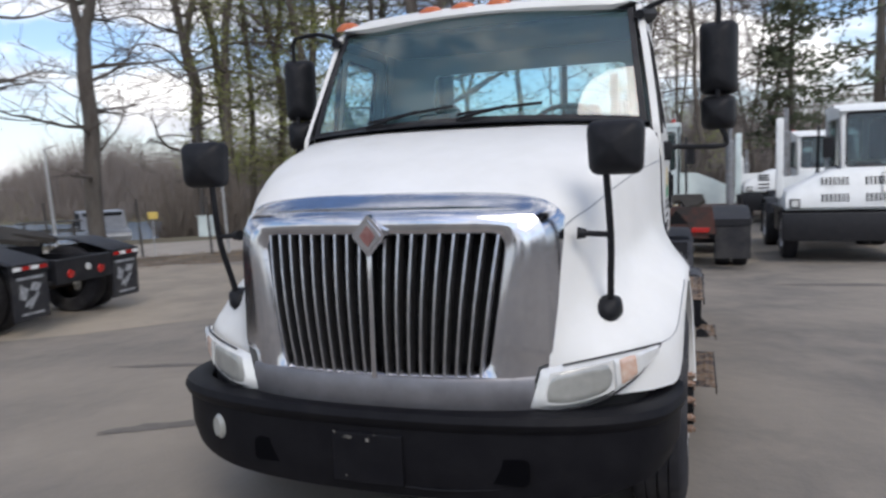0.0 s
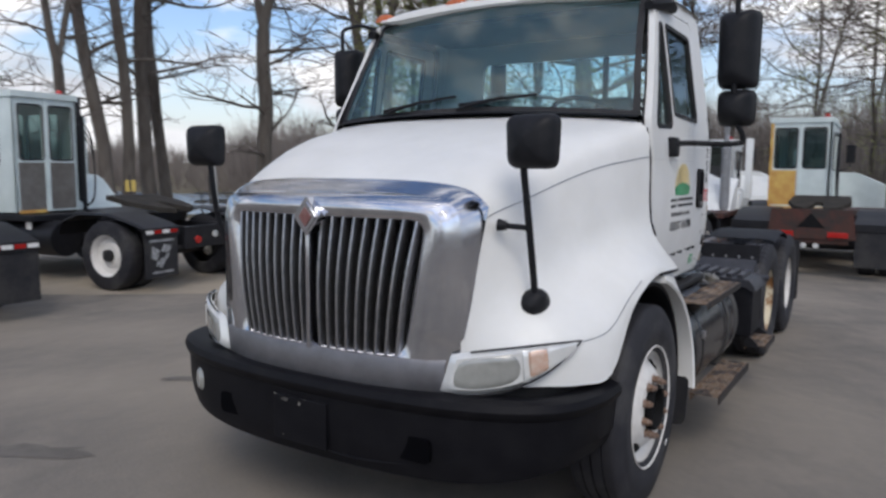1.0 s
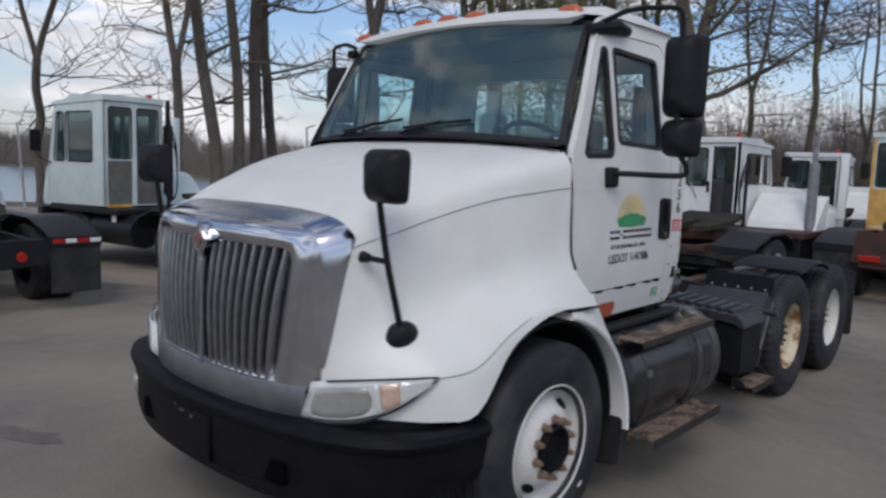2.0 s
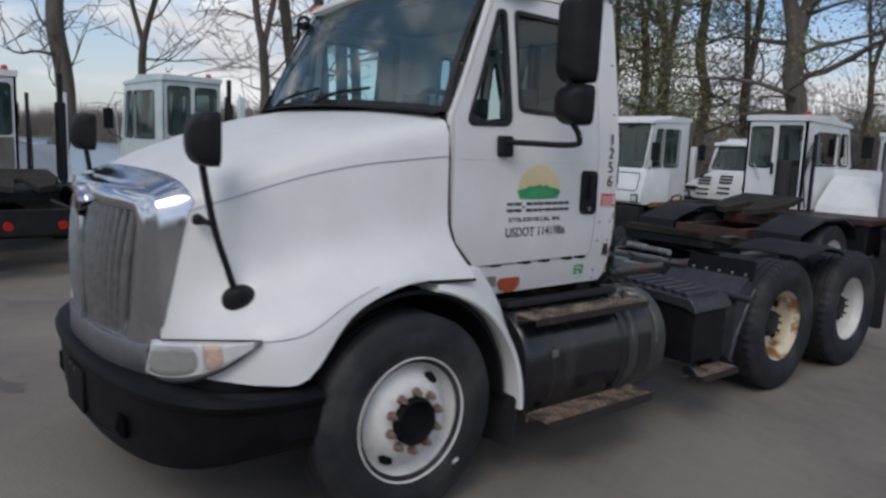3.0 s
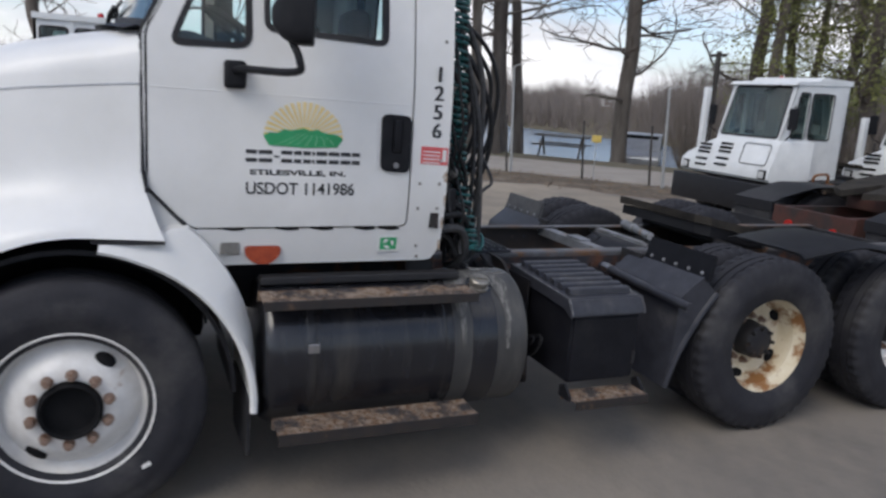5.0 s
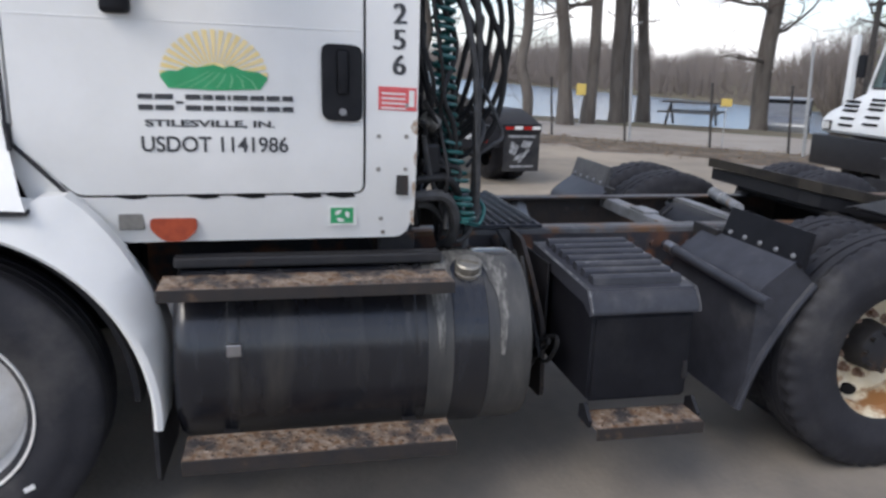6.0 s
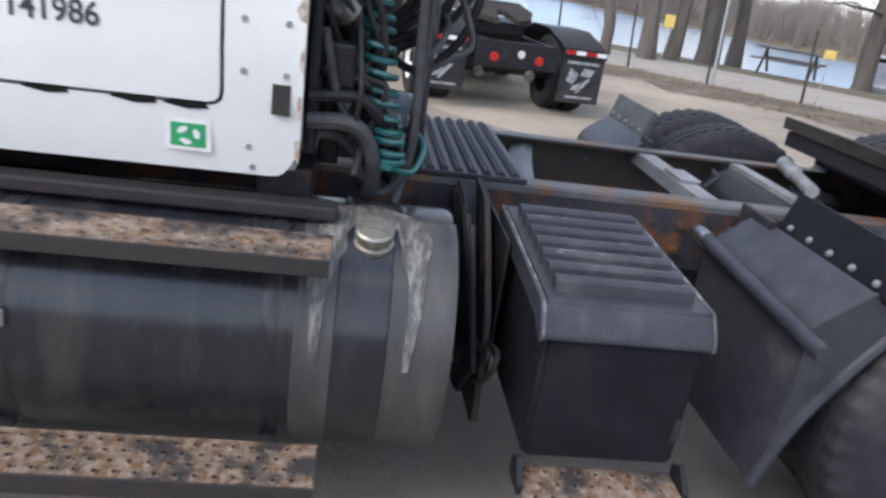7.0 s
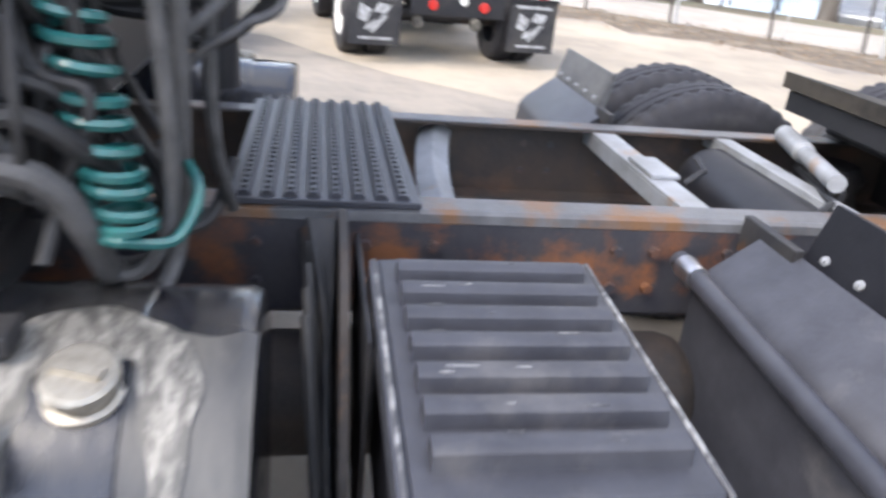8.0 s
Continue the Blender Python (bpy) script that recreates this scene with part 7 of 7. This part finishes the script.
# ---- trees ----
BARK = material("grey_bark", (0.135, 0.118, 0.103), (0.085, 0.072, 0.062), 0.95, scale=5, stretch=(1, 1, 0.25), c3=(0.15, 0.135, 0.12), s3=1.5, lo3=0.5, hi3=0.7, bump=0.8, bscale=9)
TWIG = material("brown_twigs", (0.085, 0.068, 0.060), (0.11, 0.088, 0.076), 0.95, scale=2)
IVY = material("dull_green_leaves", (0.18, 0.21, 0.060), (0.24, 0.25, 0.095), 0.8, scale=4, c3=(0.10, 0.085, 0.04), s3=1.2, lo3=0.5, hi3=0.7)
PINE = material("dark_green_needles", (0.045, 0.062, 0.032), (0.075, 0.088, 0.048), 0.8, scale=3)
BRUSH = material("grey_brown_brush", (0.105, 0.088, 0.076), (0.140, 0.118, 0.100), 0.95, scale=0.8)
# paler than the near brush: distance haze is put into the colour
FARWOOD = material("far_woods_haze_pale", (0.165, 0.142, 0.128), (0.205, 0.180, 0.162), 0.95, scale=0.12)


def limb(bm, p, d, r, length, depth, rnd, twigs, sides):
    """A crooked limb that gives off smaller ones; the finest go into the twig mesh."""
    n = max(4, int(length / (0.45 if depth > 1 else 0.32)))
    pts, rs = [p.copy()], [r]
    q, dd = p.copy(), d.copy()
    sway = Vector((rnd.gauss(0, 0.10), rnd.gauss(0, 0.10), rnd.gauss(0.03, 0.06)))
    for k in range(n):
        if rnd.random() < 0.25:
            sway = Vector((rnd.gauss(0, 0.14), rnd.gauss(0, 0.14), rnd.gauss(0.02, 0.10)))
        dd = (dd + sway + Vector((rnd.gauss(0, 0.13), rnd.gauss(0, 0.13), rnd.gauss(0.0, 0.10)))).normalized()
        q = q + dd * (length / n)
        pts.append(q.copy())
        rs.append(max(r * (1 - 0.74 * (k + 1) / n), 0.011))
    tube(bm if depth > 1 else twigs, pts, rs, sides if depth > 1 else 3, False)
    if depth <= 0:
        return
    for k in range(1, len(pts)):
        if rnd.random() < (0.72 if depth > 1 else 0.85):
            a = rnd.random() * 2 * math.pi
            side = Vector((math.cos(a), math.sin(a), rnd.uniform(-0.25, 0.75)))
            nd = (dd * 0.6 + side.normalized()).normalized()
            limb(bm, pts[k], nd, max(rs[k] * 0.60, 0.016), length * rnd.uniform(0.30, 0.62) * (1.1 - 0.4 * k / len(pts)), depth - 1, rnd, twigs, max(4, sides - 2))


def bare_tree(name, x, y, z, h, r, seed, fork=0.0, lean=(0, 0), low=0.35, label="tall bare tree with grey bark", group="bare trees by the lake", depth=2, ivy=0.0, side=None, full=1.0):
    rnd = random.Random(seed)
    t = thing(name, label, "tree", group, m=pose(x, y, z - 0.05))
    tr, tw = BM(), BM()
    heads = [(Vector((0, 0, 0)), Vector((lean[0], lean[1], 1)).normalized(), r, h)]
    if fork:
        n = 5
        pts = [Vector((lean[0] * fork * k / n + rnd.gauss(0, 0.13) * (k > 0), lean[1] * fork * k / n + rnd.gauss(0, 0.13) * (k > 0), fork * k / n)) for k in range(n + 1)]
        pts = spline(pts, 3)
        n = len(pts) - 1
        tube(tr, pts, [r * (1.35 if k == 0 else 1 - 0.15 * k / n) for k in range(n + 1)], 10, False)
        zz = 2.6
        while zz < fork:
            if rnd.random() < 0.8:
                a = rnd.random() * 6.28
                limb(tr, pts[min(n, int(n * zz / fork + 0.5))], Vector((math.cos(a), math.sin(a), rnd.uniform(-0.1, 0.5))).normalized(), r * rnd.uniform(0.12, 0.3), rnd.uniform(1.8, 5.0), depth, rnd, tw, 6)
            zz += rnd.uniform(0.3, 0.7)
        a = rnd.random() * 6.28 if side is None else side
        heads = [(pts[-1], Vector((0.20 * math.cos(a), 0.20 * math.sin(a), 1)).normalized(), r * 0.68, h - fork), (pts[-1], Vector((-0.24 * math.cos(a), -0.24 * math.sin(a), 1)).normalized(), r * 0.58, (h - fork) * 0.9)]
    for p, d, rr, hh in heads:
        n = 20
        q, dd, pts, rs = p.copy(), d.copy(), [p.copy()], [rr * (1.4 if not fork else 1.05)]
        for k in range(n):
            dd = (dd + Vector((rnd.gauss(0, 0.045), rnd.gauss(0, 0.045), 0.06))).normalized()
            q = q + dd * (hh / n)
            pts.append(q.copy())
            rs.append(rr * (1 - 0.80 * (k + 1) / n))
        tube(tr, pts, rs, 9, False)
        for k in range(1, n + 1):
            z = pts[k].z
            if z < low * 12:
                continue
            near = z < 15
            for _ in range(2 if near else 1):
                if rnd.random() < (0.62 if z < 7 else 0.85) * full:
                    a = rnd.random() * 2 * math.pi
                    nd = Vector((math.cos(a), math.sin(a), rnd.uniform(-0.05, 0.7))).normalized()
                    limb(tr, pts[k], nd, max(rs[k] * rnd.uniform(0.2, 0.42), 0.035), rnd.uniform(2.0, 6.5) * (1.0 if near else 0.8), depth if near else 1, rnd, tw, 6)
    part("trunk", tr, BARK, t, "", True)
    tagged(part("crown", tw, TWIG, t), kind="stuff")
    if ivy:
        lv = BM()
        for _ in range(int(14000 * ivy)):
            if _ % 60 == 0:
                zz = rnd.uniform(0.12, 0.60) * h
                a, q = rnd.random() * 6.28, abs(rnd.gauss(0, 1.0))
                hub = Vector((lean[0] * zz + q * math.cos(a) * (0.5 + 1.6 * ivy), lean[1] * zz + q * math.sin(a) * (0.5 + 1.6 * ivy), zz))
            c = hub + Vector((rnd.gauss(0, 0.45), rnd.gauss(0, 0.45), rnd.gauss(0, 0.22)))
            leaf(lv, c, rnd.uniform(0.04, 0.085), rnd)
        part("foliage", lv, IVY, t, "thin green leaves and ivy")
    return t


def leaf(bm, c, s, rnd):
    u = Vector((rnd.gauss(0, 1), rnd.gauss(0, 1), rnd.gauss(0, 1))).normalized()
    w = u.orthogonal().normalized()
    bm.faces.new([bm.verts.new(c + u * s), bm.verts.new(c + w * s * 0.5), bm.verts.new(c - u * s * 0.8), bm.verts.new(c - w * s * 0.5)])


def ground_z(x, y):
    return land(Vector((x, y)).dot(UA))


# x, y, height, trunk radius, fork height, ivy, limbs
SHORE = [
    (-20.1, 19.0, 23, 0.31, 7.6, 0, 0.56), (-18.3, 9.6, 22, 0.17, 4.6, 0, 0.5), (-18.6, 11.0, 25, 0.22, 0, 0, 0.45), (-19.2, 12.0, 25, 0.20, 0, 0, 0.45), (-19.8, 13.3, 24, 0.24, 9, 0, 0.5), (-20.6, 14.0, 24, 0.16, 0, 0, 0.5), (-21.2, 15.0, 25, 0.22, 0, 0, 0.5),
    (-19.8, 3.8, 21, 0.27, 6.0, 0, 0.8), (-25.0, -1.5, 22, 0.24, 5, 0, 0.7), (-24.5, 7.6, 22, 0.16, 5, 0, 0.6),
    (-20.5, 25.9, 24, 0.30, 9, 0.1, 0.56), (-19.6, 27.2, 24, 0.24, 0, 0.2, 0.56), (-16.6, 23.0, 23, 0.24, 0, 0.3, 0.56), (-17.9, 26.0, 22, 0.17, 0, 0.5, 0.56), (-16.4, 26.4, 22, 0.20, 8, 0.65, 0.56), (-13.6, 24.1, 22, 0.26, 6, 0.55, 0.56),
    (-12.3, 24.8, 22, 0.22, 7, 0.4, 0.56), (-11.2, 26.0, 21, 0.22, 5, 0.1, 0.56), (-7.9, 22.9, 24, 0.38, 5.5, 0.1, 0.8), (-9.6, 33.0, 20, 0.15, 6, 0.1, 0.6), (-6.9, 33.2, 20, 0.16, 7, 0.05, 0.6),
    (-6.0, 38.3, 18, 0.13, 4, 0, 0.42), (-1.7, 35.2, 17, 0.13, 3.5, 0.1, 0.42), (1.6, 31.0, 17, 0.16, 4, 0.05, 0.42), (3.8, 37.0, 16, 0.12, 3, 0, 0.42), (5.2, 40.8, 16, 0.13, 4, 0, 0.42), (0.3, 43.2, 18, 0.14, 5, 0.1, 0.42),
]
for i, (x, y, h, r, fk, iv, full) in enumerate(SHORE):
    rr = random.Random(100 + i)
    bare_tree("bare_tree", x, y, ground_z(x, y), h, r, 200 + i, fk, (rr.gauss(-0.01, 0.012), rr.gauss(-0.022 if x < -17 else 0.0, 0.012)), 0.30 if i % 3 else 0.22, depth=2, ivy=iv, full=full,
              label="bare tree with ivy and thin green leaves" if iv > 0.2 else "tall bare tree with grey bark", group="bare trees by the lake")


def pine(x, y, h, seed):
    rnd = random.Random(seed)
    t = thing("evergreen_tree", "dark green evergreen tree with ragged gaps", "tree", m=pose(x, y, -0.05))
    tr, lv = BM(), BM()
    tube(tr, [(0, 0, h * k / 8) for k in range(9)], [0.26 * (1 - 0.1 * k) for k in range(9)], 8, False)
    for k in range(58):
        z = h * rnd.uniform(0.30, 1.0)
        a = rnd.random() * 6.28
        ln = (1.0 - 0.75 * z / h) * 4.2 * rnd.uniform(0.5, 1.0)
        e = Vector((ln * math.cos(a), ln * math.sin(a), z + rnd.uniform(-0.4, 0.3)))
        tube(tr, [(0, 0, z), e], [0.05, 0.012], 4, False)
        for _ in range(46):
            f = rnd.uniform(0.25, 1.05)
            c = Vector((0, 0, z)).lerp(e, f) + Vector((rnd.gauss(0, 0.22), rnd.gauss(0, 0.22), rnd.gauss(0, 0.16)))
            leaf(lv, c, rnd.uniform(0.08, 0.20), rnd)
    part("trunk", tr, BARK, t)
    part("crown", lv, PINE, t)


for x, y, h, sd in ((6.8, 24.0, 11.5, 1), (10.5, 27, 12, 2), (5.2, 33, 9, 3)):
    pine(x, y, h, sd)


# brush along the shore, and the far woods across the lake
def brush(name, u0, u1, v0, v1, count, hmin, hmax, seed, mat, label, base=None, wide=0.035, spray=6, far=False):
    rnd = random.Random(seed)
    verts, faces = [], []
    for _ in range(count):
        u, v = rnd.uniform(u0, u1), rnd.uniform(v0, v1)
        u += far_bank(v) if far else 0.0
        p = shore(u, v, (land(u, v) if base is None else base))
        hh = rnd.uniform(hmin, hmax) * (0.75 + 0.25 * math.sin(v * 0.11) + 0.18 * math.sin(v * 0.37 + 1))
        for _ in range(spray):
            a = rnd.random() * 6.28
            lean = rnd.uniform(0.05, 0.45) * hh
            tip = p + Vector((lean * math.cos(a), lean * math.sin(a), hh * rnd.uniform(0.55, 1.0)))
            w = Vector((-math.sin(a + 1.2), math.cos(a + 1.2), 0)) * wide * hh ** 0.5
            i = len(verts)
            mid = p.lerp(tip, 0.5) + Vector((rnd.gauss(0, 0.04 * hh), rnd.gauss(0, 0.04 * hh), 0))
            verts += [p - w, p + w, mid + w * 0.6, mid - w * 0.6, tip]
            faces += [(i, i + 1, i + 2, i + 3), (i + 3, i + 2, i + 4)]
    me = bpy.data.meshes.new(name)
    me.from_pydata([tuple(q) for q in verts], [], faces)
    me.materials.append(mat)
    return tagged(new(name, me), label, "bushes", kind="stuff")


brush("brush", 26, 31, 2.5, 100, 3200, 1.2, 4.2, 1, BRUSH, "tangled brown leafless brush by the road", wide=0.012, spray=9)
brush("brush", 23.5, 28, 22, 75, 1500, 1.0, 4.0, 5, BRUSH, "tangled brown leafless brush behind the yard", wide=0.012, spray=9)
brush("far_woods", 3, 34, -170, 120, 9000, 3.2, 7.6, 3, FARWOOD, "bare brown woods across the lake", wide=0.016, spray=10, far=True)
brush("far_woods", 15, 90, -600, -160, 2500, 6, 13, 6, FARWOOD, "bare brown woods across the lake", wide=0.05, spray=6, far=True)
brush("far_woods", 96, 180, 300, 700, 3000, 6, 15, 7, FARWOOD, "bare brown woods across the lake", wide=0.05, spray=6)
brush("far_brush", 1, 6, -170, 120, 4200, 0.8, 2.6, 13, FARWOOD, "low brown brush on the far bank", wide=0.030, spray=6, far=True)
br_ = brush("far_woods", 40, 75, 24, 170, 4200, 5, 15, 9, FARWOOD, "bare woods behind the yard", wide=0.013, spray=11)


def east_woods(seed):
    """Thin bare woods behind the row of tractors."""
    rnd = random.Random(seed)
    verts, faces = [], []
    for _ in range(1500):
        x, y = rnd.uniform(-16, 60), rnd.uniform(42, 78)
        p = Vector((x, y, 0))
        hh = rnd.uniform(4, 8.5)
        for _ in range(9):
            a = rnd.random() * 6.28
            z0 = hh * rnd.uniform(0, 0.5)
            q = p + Vector((0, 0, z0))
            tip = q + Vector((0.3 * hh * math.cos(a) * rnd.random(), 0.3 * hh * math.sin(a) * rnd.random(), (hh - z0) * rnd.uniform(0.5, 1)))
            w = Vector((-math.sin(a), math.cos(a), 0)) * 0.03
            i = len(verts)
            verts += [q - w, q + w, tip]
            faces.append((i, i + 1, i + 2))
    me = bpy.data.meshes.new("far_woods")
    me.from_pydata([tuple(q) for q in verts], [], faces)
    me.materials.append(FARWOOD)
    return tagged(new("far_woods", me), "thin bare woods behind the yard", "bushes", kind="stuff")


east_woods(5)
# out of view: added so that chrome and glass reflect a tree line
brush("far_woods", -80, -62, -140, 140, 1500, 6, 13, 17, FARWOOD, "unseen brown woods added behind the yard for reflections", base=0.0, wide=0.07, spray=7)


def leaf_litter(seed):
    """Dead leaves strewn over the dirt strip."""
    rnd = random.Random(seed)
    verts, faces = [], []
    for _ in range(7000):
        u, v = 14.2 + 3.4 * rnd.random() ** 0.7, rnd.uniform(-22, 34)
        p, a, q = shore(u, v, G + 0.012), rnd.random() * 6.28, rnd.uniform(0.025, 0.06)
        i = len(verts)
        for k in range(4):
            b = a + 1.57 * k
            verts.append((p.x + q * math.cos(b) * (1 if k % 2 else 0.55), p.y + q * math.sin(b) * (1 if k % 2 else 0.55), p.z + rnd.uniform(0, 0.025)))
        faces.append((i, i + 1, i + 2, i + 3))
    me = bpy.data.meshes.new("leaf_litter")
    me.from_pydata(verts, [], faces)
    me.materials.append(material("dead_leaves", (0.16, 0.105, 0.062), (0.25, 0.18, 0.115), 0.9, scale=1.5))
    return tagged(new("leaf_litter", me), "dead brown leaves strewn along the dirt strip", "leaves", kind="stuff")


leaf_litter(8)

# ---- fence posts, poles, signs, cars ----
POST = material("dark_post", (0.028, 0.026, 0.026), (0.05, 0.045, 0.04), 0.7, scale=9)
POLE = material("galvanised_pole", (0.42, 0.43, 0.43), (0.33, 0.34, 0.34), 0.5, 0.3, scale=8)
SIGN_Y = material("yellow_sign", (0.58, 0.43, 0.10), (0.50, 0.37, 0.10), 0.5, scale=9)


def fence_post(v, u=17.0, h=1.45):
    b = BM()
    p = shore(u, v)
    tube(b, [(p.x, p.y, 0), (p.x - 0.01, p.y - 0.045 * h, h * 0.6), (p.x - 0.015, p.y - 0.07 * h, h)], [0.030, 0.028, 0.026], 8)
    revolve(b, [(0.031, h - 0.01), (0.031, h + 0.02), (0.0, h + 0.03)], 8, (p.x - 0.015, p.y - 0.07 * h, 0), "z")
    return tagged(part("fence_post", b, POST), "dark upright fence post in the dirt strip", "post", "fence posts")


for v in (-32, -29, -26, -23, -20, -17, -14, -11, -8.2, -5.4, -3.4, -1.45, 0.6, 2.3, 4.4, 7.2, 10, 13, 16, 19, 22):
    fence_post(v)


def light_pole(x, y, h, r=0.038):
    b = BM()
    q = y - 0.06 * h
    tube(b, [(x, y, 0), (x, q, h)], [r, r * 0.7], 10)
    tube(b, [(x, q, h - 0.02), (x + 0.25, q + 0.1, h + 0.06)], r * 0.5, 6)
    return tagged(part("light_pole", b, POLE), "thin grey metal pole beside the road", "pole", "poles")


for u, v, h in ((16.9, -1.30, 2.75), (16.6, 2.65, 2.4), (16.9, 9.5, 2.6), (17.0, -8.9, 2.6)):
    p = shore(u, v)
    light_pole(p.x, p.y, h)
p = shore(24.3, 3.4)
ub_ = BM()
tube(ub_, [(p.x, p.y, -0.4), (p.x, p.y, 3.9)], 0.09, 8)
box(ub_, (p.x - 0.35, p.y - 0.05, 3.72), (p.x + 0.35, p.y + 0.05, 3.82), 0.01)
tagged(part("utility_pole", ub_, POST), "dark wooden utility pole by the road", "pole")


def yellow_sign(x, y, z, w=0.42, h=0.38, low=0.0):
    t = thing("warning_sign", "small yellow sign on a thin post by the lake", "sign", "signs", m=pose(x, y, ground_z(x, y), 0, 0, 48))
    b = BM()
    tube(b, [(0, 0, 0), (0, 0, z)], 0.012, 6)
    part("post", b, POLE, t)
    part("panel", box(BM(), (-w / 2, -0.03, z - h / 2), (w / 2, -0.01, z + h / 2), 0.02), SIGN_Y, t)


for x, y, z, w, h in ((-11.75, 12.2, 1.05, 0.24, 0.18), (-17.7, 11.1, 1.10, 0.30, 0.34)):
    yellow_sign(x, y, z, w, h)
x, y = -15.2, 19.0
ubm = BM()
box(ubm, (x - 0.24, y - 0.2, ground_z(x, y) - 0.1), (x + 0.24, y + 0.2, ground_z(x, y) + 0.66), 0.04)
box(ubm, (x - 0.27, y - 0.23, ground_z(x, y) + 0.66), (x + 0.27, y + 0.23, ground_z(x, y) + 0.70), 0.015)
tagged(part("utility_box", ubm, PALE_BLUE), "pale grey utility box beside the road", "box")


def parked_car(x, y, rot, mat, label, van=False):
    t = thing("parked_car", label, "car", "parked cars", m=pose(x, y, ground_z(x, y), 0, 0, rot))
    top = 1.75 if van else 1.45
    prof = [(-2.2, 0.35), (-2.25, 0.8), (-2.1, 0.95), (-1.2, 1.02), (-0.6, top), (1.4, top), (2.1, 1.1), (2.25, 0.9), (2.2, 0.35)]
    b = prism(BM(), rounded(prof, 0.12), "y", -0.88, 0.88)
    part("body", b, mat, t, "", True)
    gl = [(-1.02, 1.05), (-0.58, top - 0.08), (1.32, top - 0.08), (1.85, 1.08)]
    part("window", prism(BM(), rounded(gl, 0.06), "y", -0.886, 0.886), DARK, t)
    part("windshield", prism(BM(), [(-1.13, 1.06), (-0.66, top - 0.06), (-0.60, top - 0.06), (-1.05, 1.06)], "y", -0.75, 0.75), DARK, t)
    for wx in (-1.35, 1.35):
        for s in (1, -1):
            wb = BM()
            revolve(wb, [(0.0, -0.1), (0.2, -0.1), (0.33, -0.09), (0.34, 0.0), (0.33, 0.09), (0.2, 0.1), (0.0, 0.1)], 20, (wx, s * 0.80, 0.34), "y")
            part("wheel", wb, RUBBER, t, "", True)


SILVER = material("silver_car_paint", (0.34, 0.35, 0.36), (0.28, 0.29, 0.30), 0.35, 0.4, scale=4)

for x, y, rot, mt, vn, lb in ((-23.0, 22.2, 140, SILVER, True, "silver van parked by the road"),):
    parked_car(x, y, rot, mt, lb, vn)
# picnic table at the water
x, y = -18.6, 15.4
z = ground_z(x, y)
pt = thing("picnic_table", "dark picnic table on the lake bank", "table", m=pose(x, y, z, 0, 0, 50))
part("tabletop", box(BM(), (-0.95, -0.35, 0.72), (0.95, 0.35, 0.77), 0.01), POST, pt)
for s in (1, -1):
    part("bench", box(BM(), (-0.95, s * 0.75 - 0.13, 0.42), (0.95, s * 0.75 + 0.13, 0.47), 0.01), POST, pt)
    part("leg", prism(BM(), [(-0.75, 0.0), (-0.65, 0.0), (0.1, 0.72), (0.0, 0.72)], "x", s * 0.7 - 0.03, s * 0.7 + 0.03), POST, pt)
    part("leg", prism(BM(), [(0.75, 0.0), (0.65, 0.0), (-0.1, 0.72), (0.0, 0.72)], "x", s * 0.7 - 0.03, s * 0.7 + 0.03), POST, pt)
